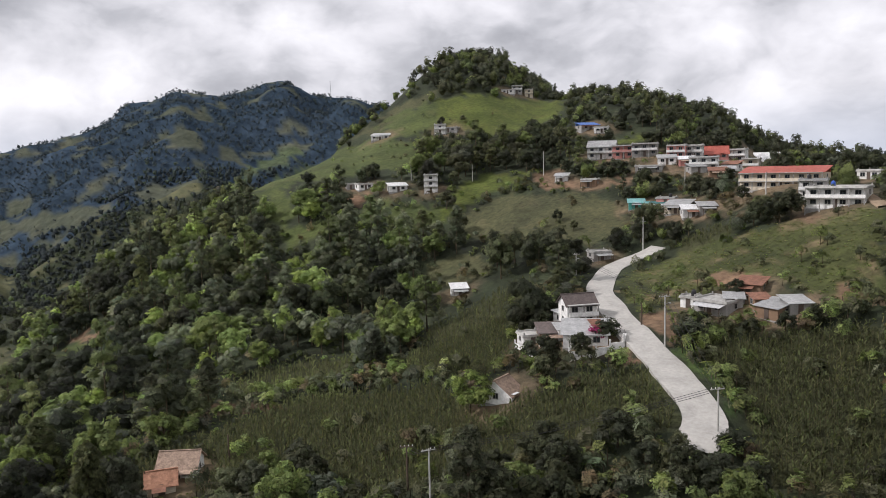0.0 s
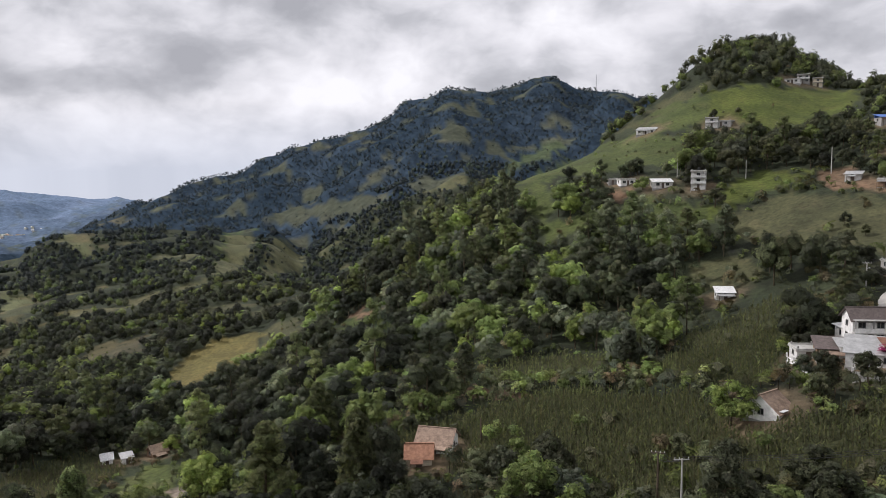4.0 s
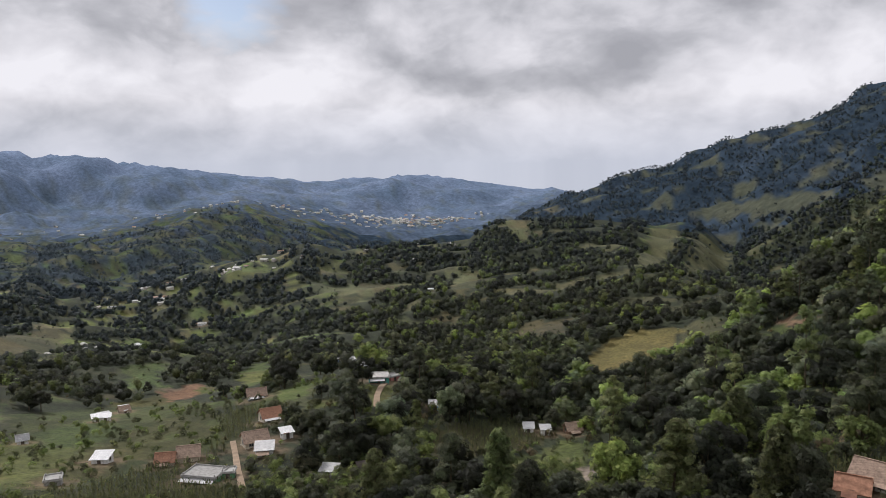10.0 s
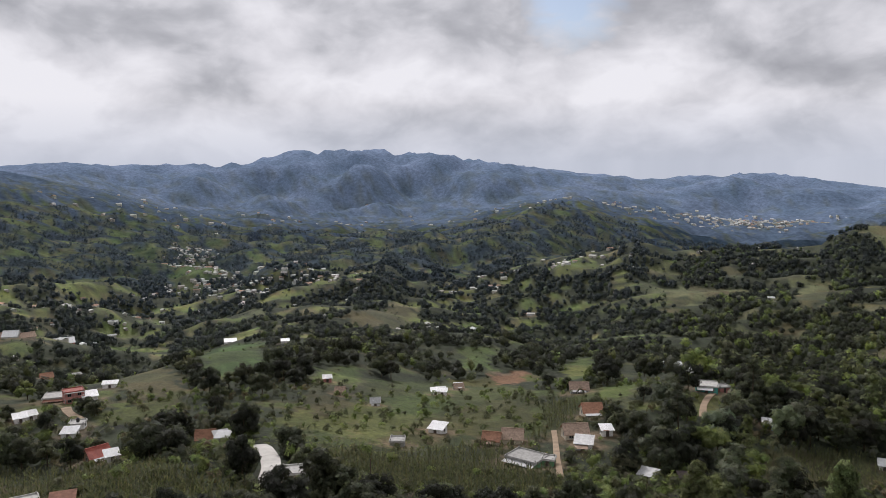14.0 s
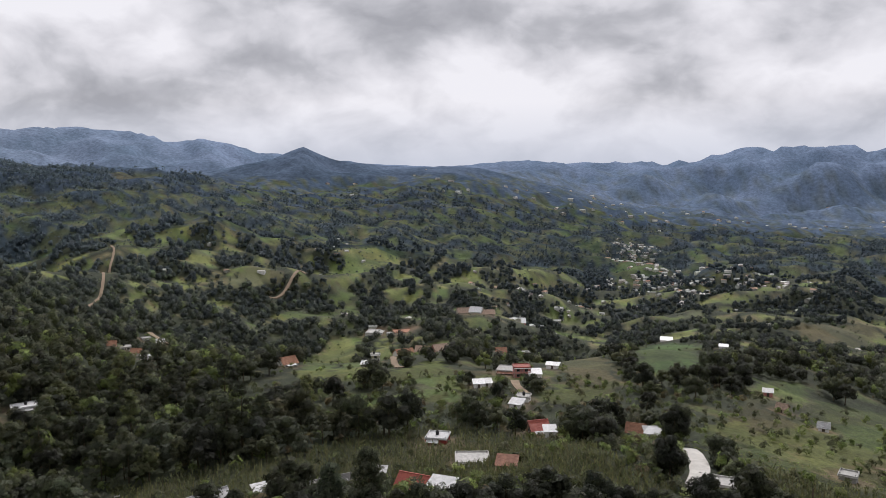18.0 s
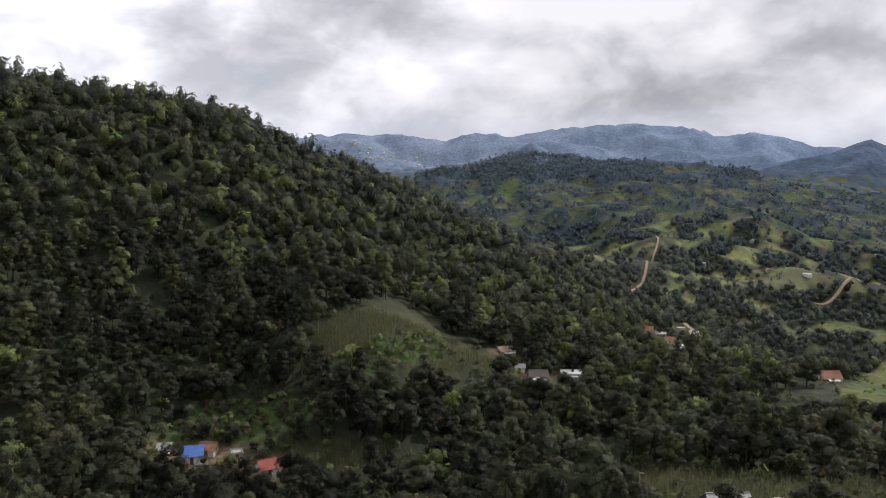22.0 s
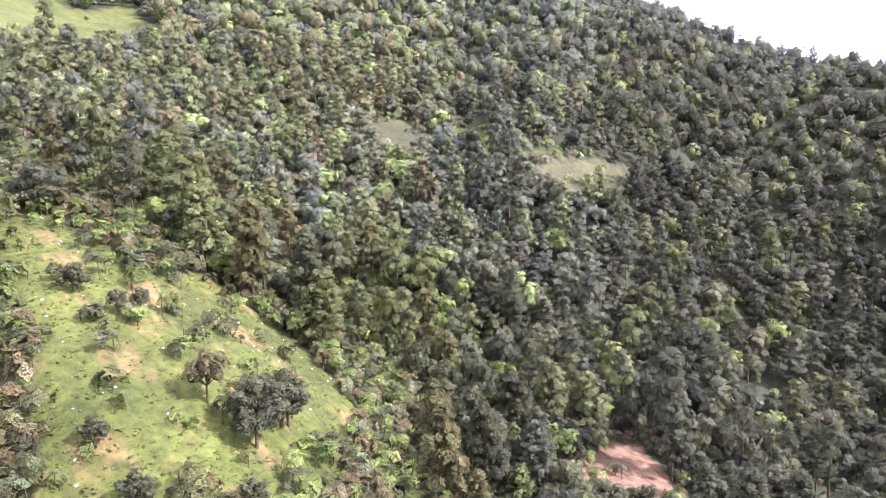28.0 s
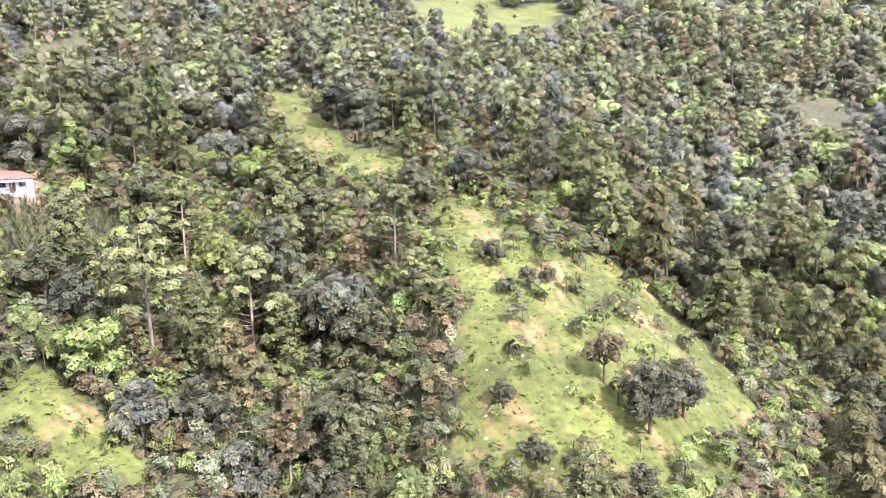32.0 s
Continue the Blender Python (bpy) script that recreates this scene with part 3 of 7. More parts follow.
def build_ground():
    rows, cols = GX.shape
    kind = cover_at(GX.ravel(), GY.ravel())
    x, y = GX.ravel(), GY.ravel()
    tint, r_all = np.empty((len(x), 3)), np.hypot(x, y)
    n1, n2 = wobble(x, y, 30, 31)[:, None], wobble(x, y, 7, 32)[:, None]
    wild = np.array((0.034, 0.042, 0.022)) * (1 + 0.3 * n1 + 0.2 * n2)
    az = np.degrees(np.arctan2(-x, y)) % 360
    weeds = (np.clip((az - 196 - 12 * n1[:, 0]) / 8, 0, 1) * (az < 320) * np.clip((np.hypot(x, y) - 40) / 40, 0, 1) * (np.hypot(x, y) < 420))[:, None]
    wild = wild * (1 - weeds) + weeds * np.array((0.062, 0.074, 0.030)) * (1 + 0.25 * n1 + 0.2 * n2)
    tint[:] = wild
    for k, name in enumerate(KINDS[1:], 1):
        at = kind == k
        tint[at] = np.array(COLOUR[name]) * (1 + 0.14 * n1[at] + 0.12 * n2[at])
        if name in ("pasture", "meadow", "field"):
            dry = np.clip(wobble(x[at], y[at], 16, 33) + 0.6 * wobble(x[at], y[at], 5, 34) - 0.45, 0, 1)[:, None] * (np.where(az[at] > 200, 1.0, 0.8) * np.clip((260 - r_all[at]) / 80, 0.15, 1))[:, None]
            tint[at] = tint[at] * (1 - dry) + np.array((0.22, 0.165, 0.10)) * dry
    # open ground lightened with distance; the far brightness sits in its colour
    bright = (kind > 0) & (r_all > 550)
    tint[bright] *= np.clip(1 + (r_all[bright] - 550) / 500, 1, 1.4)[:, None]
    # plots of differing crops and fallow
    row, col = np.floor((x * 0.8 + y * 0.6) / 34 + 0.3 * n1[:, 0]), np.floor((y * 0.8 - x * 0.6) / 50)
    lot = np.abs(np.sin(row * 12.9898 + col * 78.233) * 43758.5453) % 1.0
    plots = (kind > 0) & (r_all > 200) & (az > 40) & (az < 145)
    tint[plots] *= (0.62 + 0.75 * lot[plots])[:, None] * np.stack([1 + 0.3 * (lot * 7 % 1 - 0.4), np.ones(len(x)), 0.9 + 0.2 * (lot * 5 % 1)], 1)[plots]
    meads = (kind == KINDS.index("pasture")) & (az > 190)
    tint[meads] *= np.array((0.92, 0.90, 0.64))
    slope = (kind == KINDS.index("pasture")) & (az < 60)
    tint[slope] *= 0.82
    # trodden earth round the dwellings
    for hx, hy, reach in YARDS:
        near = np.nonzero((np.abs(x - hx) < reach * 2.2) & (np.abs(y - hy) < reach * 2.2))[0]
        off = np.hypot(x[near] - hx, y[near] - hy) / reach + 0.35 * wobble(x[near], y[near], 6, 35)
        worn = 0.75 * np.clip(1.55 - off, 0, 1)[:, None]
        tint[near] = tint[near] * (1 - worn) + np.array((0.23, 0.165, 0.11)) * worn
    # the far valley and its ranges, haze painted in: pale and blue with distance
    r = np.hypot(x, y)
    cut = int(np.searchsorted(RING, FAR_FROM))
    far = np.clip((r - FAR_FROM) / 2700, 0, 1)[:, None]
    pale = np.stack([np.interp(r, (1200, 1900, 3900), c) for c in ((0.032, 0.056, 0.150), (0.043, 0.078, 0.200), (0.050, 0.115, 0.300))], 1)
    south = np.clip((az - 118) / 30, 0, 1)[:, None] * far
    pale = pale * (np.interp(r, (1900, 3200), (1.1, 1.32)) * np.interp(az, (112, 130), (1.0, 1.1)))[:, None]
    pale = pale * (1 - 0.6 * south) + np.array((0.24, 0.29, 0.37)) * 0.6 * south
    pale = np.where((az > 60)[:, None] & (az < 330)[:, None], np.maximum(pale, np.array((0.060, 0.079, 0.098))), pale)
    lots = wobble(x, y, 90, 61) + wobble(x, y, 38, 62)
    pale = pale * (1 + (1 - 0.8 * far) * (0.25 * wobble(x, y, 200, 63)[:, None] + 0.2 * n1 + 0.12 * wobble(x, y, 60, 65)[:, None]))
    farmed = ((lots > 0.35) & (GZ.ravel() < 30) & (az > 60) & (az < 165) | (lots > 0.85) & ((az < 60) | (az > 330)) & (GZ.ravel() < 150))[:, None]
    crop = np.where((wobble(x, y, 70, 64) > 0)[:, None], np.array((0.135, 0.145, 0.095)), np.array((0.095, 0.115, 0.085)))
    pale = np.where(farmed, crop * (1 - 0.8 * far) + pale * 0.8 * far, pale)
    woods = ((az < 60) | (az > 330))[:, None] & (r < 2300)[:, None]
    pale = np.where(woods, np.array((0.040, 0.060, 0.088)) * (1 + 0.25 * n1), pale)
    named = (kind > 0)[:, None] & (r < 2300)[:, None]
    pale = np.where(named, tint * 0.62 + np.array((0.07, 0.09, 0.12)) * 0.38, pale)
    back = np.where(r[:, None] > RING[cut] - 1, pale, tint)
    i = np.arange(rows * cols).reshape(rows, cols)
    right = np.roll(i, -1, 1)
    quads = np.stack([i[:-1], right[:-1], right[1:], i[1:]], -1)
    spots = np.c_[x, y, GZ.ravel()]
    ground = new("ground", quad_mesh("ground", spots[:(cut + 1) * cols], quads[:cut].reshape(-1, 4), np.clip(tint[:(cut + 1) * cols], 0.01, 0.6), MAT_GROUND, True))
    tagged(ground, "green hillsides with fields, pastures and undergrowth", "ground", kind="structure")
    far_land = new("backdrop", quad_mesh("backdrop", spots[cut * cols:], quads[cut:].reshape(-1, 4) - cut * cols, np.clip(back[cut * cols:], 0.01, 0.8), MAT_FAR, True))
    tagged(far_land, "hazy blue valley floor and mountain ranges far off", "mountains", kind="structure")


# ---- buildings ----
KEEP_CLEAR, IN_VIEW = [], []


def plain_material(name, colour, rough=0.85, metal=0.0, stain=0.25, scale=0.9, wave=None, bump=0.02):
    """Paint, plaster, sheet or tile: a base colour with grime at two sizes, and ribs where it has them."""
    m, tree, b = material(name, rough, metal)
    vec = object_space(tree)
    a, c = noise_node(tree, vec, scale, 6, 0.65), noise_node(tree, vec, scale * 6, 4, 0.6)
    col = mix_node(tree, 1.0, tuple(colour), ramp_node(tree, a, [(0.3, 1 - stain), (0.65, 1.08)]), "MULTIPLY")
    col = mix_node(tree, 1.0, col, ramp_node(tree, c, [(0.3, 0.88), (0.7, 1.1)]), "MULTIPLY")
    rnd = tree.nodes.new("ShaderNodeObjectInfo").outputs["Random"]
    col = mix_node(tree, 1.0, col, ramp_node(tree, rnd, [(0.0, 0.82), (1.0, 1.15)]), "MULTIPLY")
    relief = c
    if wave:
        w = tree.nodes.new("ShaderNodeTexWave")
        w.bands_direction = "X"
        w.inputs["Scale"].default_value, w.inputs["Distortion"].default_value = wave, 0.4
        wire(tree, vec, w.inputs["Vector"])
        relief = w.outputs["Fac"]
        col = mix_node(tree, 1.0, col, ramp_node(tree, relief, [(0.0, 0.72), (0.5, 1.05)]), "MULTIPLY")
    wire(tree, col, b.inputs["Base Color"])
    n = tree.nodes.new("ShaderNodeBump")
    n.inputs["Strength"].default_value, n.inputs["Distance"].default_value = 0.7, bump
    wire(tree, relief, n.inputs["Height"])
    wire(tree, n.outputs[0], b.inputs["Normal"])
    return m


PAINT = {
    "white": plain_material("white_plaster", (0.80, 0.79, 0.76), stain=0.32), "cream": plain_material("cream_plaster", (0.60, 0.53, 0.42)),
    "grey": plain_material("bare_block", (0.34, 0.33, 0.31)), "pink": plain_material("pink_plaster", (0.55, 0.25, 0.22)),
    "teal": plain_material("teal_paint", (0.10, 0.36, 0.31)), "green": plain_material("green_paint", (0.14, 0.30, 0.16)),
    "brown": plain_material("adobe", (0.26, 0.17, 0.11)), "blue": plain_material("blue_paint", (0.13, 0.25, 0.52)),
    "red": plain_material("red_paint", (0.36, 0.07, 0.06)),
}
COVERING = {
    "tile": plain_material("clay_tile", (0.42, 0.22, 0.14), 0.9, 0, 0.45, 1.5, 2.2, 0.06), "tan_tile": plain_material("weathered_tile", (0.44, 0.32, 0.24), 0.9, 0, 0.5, 1.5, 2.2, 0.06),
    "tin": plain_material("corrugated_sheet", (0.50, 0.50, 0.49), 0.5, 0.35, 0.35, 0.8, 4.0, 0.03), "rust": plain_material("rusty_sheet", (0.30, 0.15, 0.10), 0.8, 0.1, 0.5, 0.8, 4.0, 0.03),
    "slab": plain_material("concrete_slab", (0.46, 0.45, 0.42), 0.9, 0, 0.4), "red": plain_material("red_sheet", (0.40, 0.11, 0.08), 0.6, 0.1, 0.3, 0.8, 4.0, 0.03),
    "blue": plain_material("blue_sheet", (0.10, 0.20, 0.52), 0.5, 0.1, 0.2, 0.8, 4.0, 0.03), "white": plain_material("white_sheet", (0.74, 0.74, 0.73), 0.55, 0.1, 0.2, 0.8, 4.0, 0.03),
    "dark": plain_material("dark_tile", (0.16, 0.13, 0.12), 0.9, 0, 0.4, 1.5, 2.2, 0.06), "aqua": plain_material("aqua_sheet", (0.22, 0.45, 0.44), 0.55, 0.1, 0.3, 0.8, 4.0, 0.03),
}
MAT_DOOR = plain_material("dark_door", (0.11, 0.085, 0.07), 0.6)
MAT_STEEL = plain_material("galvanised", (0.42, 0.43, 0.43), 0.45, 0.6)
MAT_POLE = plain_material("concrete_pole", (0.44, 0.43, 0.40), 0.9)
MAT_TIMBER = plain_material("old_timber", (0.10, 0.075, 0.055), 0.9)
MAT_TANK = plain_material("black_tank", (0.03, 0.03, 0.032), 0.5)
MAT_TANK_BLUE = plain_material("blue_tank", (0.06, 0.14, 0.5), 0.45)
MAT_WIRE = plain_material("cable", (0.03, 0.03, 0.03), 0.6)
MAT_ROAD = plain_material("concrete_road", (0.50, 0.48, 0.44), 0.9, 0, 0.18, 0.25)
MAT_TRACK = plain_material("dirt_track", (0.32, 0.24, 0.165), 0.95, 0, 0.35, 0.4)
MAT_STONE = plain_material("field_stone", (0.48, 0.46, 0.42), 0.9, 0, 0.4)


def glass_material():
    m, tree, b = material("window_glass", 0.12)
    b.inputs["Base Color"].default_value = (0.02, 0.024, 0.028, 1)
    b.inputs["Specular IOR Level"].default_value = 0.6
    return m


MAT_GLASS = glass_material()


def part(name, bm, mat, parent, label=""):
    me = bpy.data.meshes.new(name)
    bm.to_mesh(me)
    bm.free()
    me.materials.append(mat)
    ob = new(name, me)
    ob.parent = parent
    return tagged(ob, label) if label else ob


def block(bm, x0, x1, y0, y1, z0, z1):
    vs = [bm.verts.new(c) for c in ((x0, y0, z0), (x1, y0, z0), (x1, y1, z0), (x0, y1, z0), (x0, y0, z1), (x1, y0, z1), (x1, y1, z1), (x0, y1, z1))]
    for f in ((0, 3, 2, 1), (4, 5, 6, 7), (0, 1, 5, 4), (1, 2, 6, 5), (2, 3, 7, 6), (3, 0, 4, 7)):
        bm.faces.new([vs[k] for k in f])
    return vs


def slab_between(bm, a, b, c, d, thick):
    """A sheet through four corners, given in turn, with thickness below."""
    top = [bm.verts.new(p) for p in (a, b, c, d)]
    low = [bm.verts.new((p[0], p[1], p[2] - thick)) for p in (a, b, c, d)]
    bm.faces.new(top), bm.faces.new(low[::-1])
    for k in range(4):
        bm.faces.new((top[k], low[k], low[(k + 1) % 4], top[(k + 1) % 4]))


def openings(base, w, d, h, windows, storeys):
    """Door, and windows with frames and panes, on the front and on one end."""
    bm = bmesh.new()
    block(bm, -0.5, 0.5, -d / 2 - 0.06, -d / 2 + 0.02, -0.3, 2.0)
    part("door", bm, MAT_DOOR, base)
    for s in range(storeys):
        for k in range(windows):
            px = (k + 0.5) / windows * w - w / 2
            if s == 0 and abs(px) < 1.2:
                continue
            window(base, px, -d / 2, s * 2.35 + 1.35, False, min(0.62, w / windows * 0.3))
        window(base, w / 2, 0.0, s * 2.35 + 1.35, True, 0.5)
        window(base, -w / 2, 0.0, s * 2.35 + 1.35, True, 0.5)


def window(base, px, py, zc, end, half):
    def bar(bm, a0, a1, z0, z1, deep):
        if end:
            out = math.copysign(deep, px)
            block(bm, min(px - 0.02, px + out), max(px - 0.02, px + out), py + a0, py + a1, zc + z0, zc + z1)
        else:
            block(bm, px + a0, px + a1, py - deep, py + 0.02, zc + z0, zc + z1)
    bm, e = bmesh.new(), half + 0.08
    bar(bm, -e, -half, -0.58, 0.58, 0.08), bar(bm, half, e, -0.58, 0.58, 0.08), bar(bm, -half, half, 0.5, 0.58, 0.08), bar(bm, -e, e, -0.62, -0.5, 0.12)
    bar(bm, -0.03, 0.03, -0.5, 0.5, 0.06)
    holder = part("window", bm, PAINT["grey"], base)
    bm = bmesh.new()
    bar(bm, -half, half, -0.5, 0.5, 0.03)
    part("pane", bm, MAT_GLASS, holder)


def galleries(base, w, d, h, windows, storeys, odds, paint):
    """Slabs, posts and parapets of open galleries along the front."""
    for s in range(1, storeys):
        bm = bmesh.new()
        block(bm, -w / 2 - 0.08, w / 2 + 0.08, -d / 2 - 1.2, -d / 2, s * 2.35 - 0.14, s * 2.35 + 0.06)
        part("balcony_slab", bm, COVERING["slab"], base)
        bm = bmesh.new()
        block(bm, -w / 2, w / 2, -d / 2 - 1.2, -d / 2 - 1.1, s * 2.35 + 0.06, s * 2.35 + 0.85)
        part("parapet", bm, PAINT[odds.choice(("white", paint, paint, "white"))], base)
    for k in range(windows + 1):
        px = -w / 2 + 0.12 + k / windows * (w - 0.24)
        bm = bmesh.new()
        block(bm, px - 0.11, px + 0.11, -d / 2 - 1.18, -d / 2 - 0.96, -3.0, h - 0.02)
        part("post", bm, PAINT["grey"], base)
    bm = bmesh.new()
    block(bm, -w / 2 - 0.1, w / 2 + 0.1, -d / 2 - 1.4, -d / 2 - 0.3, h, h + 0.14)
    part("gallery_roof", bm, COVERING["slab"], base)


def porch(base, w, d, h, odds):
    """A lean-to of sheets on thin posts before the door."""
    reach, a, b = odds.uniform(1.4, 2.4), -w / 2 + odds.uniform(0, 0.2) * w, w / 2 - odds.uniform(0, 0.35) * w
    bm = bmesh.new()
    slab_between(bm, (a, -d / 2 - reach, h - 0.55), (b, -d / 2 - reach, h - 0.5), (b, -d / 2, h - 0.12), (a, -d / 2, h - 0.12), 0.06)
    part("porch_roof", bm, COVERING[odds.choice(("tin", "rust", "tin", "white", "tan_tile"))], base, "sheet porch roof")
    for k in range(3):
        px = a + 0.15 + (b - a - 0.3) * k / 2
        bm = bmesh.new()
        block(bm, px - 0.06, px + 0.06, -d / 2 - reach + 0.1, -d / 2 - reach + 0.22, -2.2, h - 0.58)
        part("porch_post", bm, MAT_TIMBER, base)


def stubs(base, w, d, h):
    """Bare column ends left standing for a next storey."""
    for sx in (-1, 1):
        for sy in (-1, 1):
            bm = bmesh.new()
            block(bm, sx * (w / 2 - 0.25) - 0.12, sx * (w / 2 - 0.25) + 0.12, sy * (d / 2 - 0.25) - 0.12, sy * (d / 2 - 0.25) + 0.12, h + 0.22, h + 0.95)
            part("column_stub", bm, PAINT["grey"], base)


def low_wall(label, tall, *spots):
    """A boundary wall of block panels between piers."""
    base = new("boundary_wall", None)
    base.matrix_basis = pose(*spots[0], level(*spots[0]))
    ox, oy, oz = spots[0][0], spots[0][1], level(*spots[0])
    for (x0, y0), (x1, y1) in zip(spots, spots[1:]):
        n = max(1, int(math.hypot(x1 - x0, y1 - y0) / 3.0))
        for k in range(n):
            ax, ay, bx, by = x0 + (x1 - x0) * k / n, y0 + (y1 - y0) * k / n, x0 + (x1 - x0) * (k + 1) / n, y0 + (y1 - y0) * (k + 1) / n
            top = max(level(ax, ay), level(bx, by)) + tall - oz
            u = Vector((bx - ax, by - ay, 0)).normalized()
            v = Vector((-u.y, u.x, 0)) * 0.1
            a, b = Vector((ax - ox, ay - oy, top)), Vector((bx - ox, by - oy, top))
            bm = bmesh.new()
            slab_between(bm, a - v, b - v, b + v, a + v, tall + 2.0)
            part("panel", bm, PAINT["white"], base)
            bm = bmesh.new()
            block(bm, a.x - 0.16, a.x + 0.16, a.y - 0.16, a.y + 0.16, top - tall - 2.0, top + 0.7)
            part("pier", bm, PAINT["white"], base)
        KEEP_CLEAR.append(((x0 + x1) / 2, (y0 + y1) / 2, 3.0))
        IN_VIEW.append(((x0 + x1) / 2, (y0 + y1) / 2, oz + 0.5, 3.0))
    tagged(base, label, "wall")


def bare_walls(x, y, heading, w, d, label):
    """An unfinished block house: room walls at odd heights, no roof."""
    base = new("unfinished_house", None)
    base.matrix_basis = pose(x, y, level(x, y), 0, 0, heading)
    odds = random.Random(5)
    runs = [(-w / 2, w / 2, -d / 2, -d / 2 + 0.2), (-w / 2, w / 2, d / 2 - 0.2, d / 2)] + [(-w / 2 + k * w / 4, -w / 2 + k * w / 4 + 0.2, -d / 2 + 0.2, d / 2 - 0.2) for k in range(5)]
    for x0, x1, y0, y1 in runs:
        long_x = x1 - x0 > y1 - y0
        for k in range(3):
            f0, f1 = k / 3, k / 3 + 0.26
            box = (x0 + (x1 - x0) * f0, x0 + (x1 - x0) * f1, y0, y1) if long_x else (x0, x1, y0 + (y1 - y0) * f0, y0 + (y1 - y0) * f1)
            bm = bmesh.new()
            block(bm, *box, -2.0, odds.uniform(1.2, 2.6))
            part("wall", bm, PAINT["grey"], base)
    tagged(base, label, "building")
    KEEP_CLEAR.append((x, y, 0.5 * math.hypot(w, d) + 2.5))
    IN_VIEW.append((x, y, level(x, y) + 0.4, w * 0.6))


def radio_mast(x, y, tall, label):
    base = new("radio_mast", None)
    base.matrix_basis = pose(x, y, level(x, y))
    for k in range(3):
        a = k * 2.094
        bm = bmesh.new()
        round_bar(bm, (math.cos(a) * 1.6, math.sin(a) * 1.6, -2), (math.cos(a) * 0.4, math.sin(a) * 0.4, tall), 0.28, 0.22, 5)
        part("leg", bm, MAT_STEEL, base)
    for k in range(9):
        f = (k + 0.5) / 9
        bm = bmesh.new()
        for m in range(3):
            r, a, b = 1.6 - 1.2 * f, m * 2.094, (m + 1) * 2.094
            round_bar(bm, (math.cos(a) * r, math.sin(a) * r, tall * f), (math.cos(b) * r, math.sin(b) * r, tall * f + tall / 9), 0.14, 0.14, 4)
        part("brace", bm, MAT_STEEL, base)
    tagged(base, label, "mast")


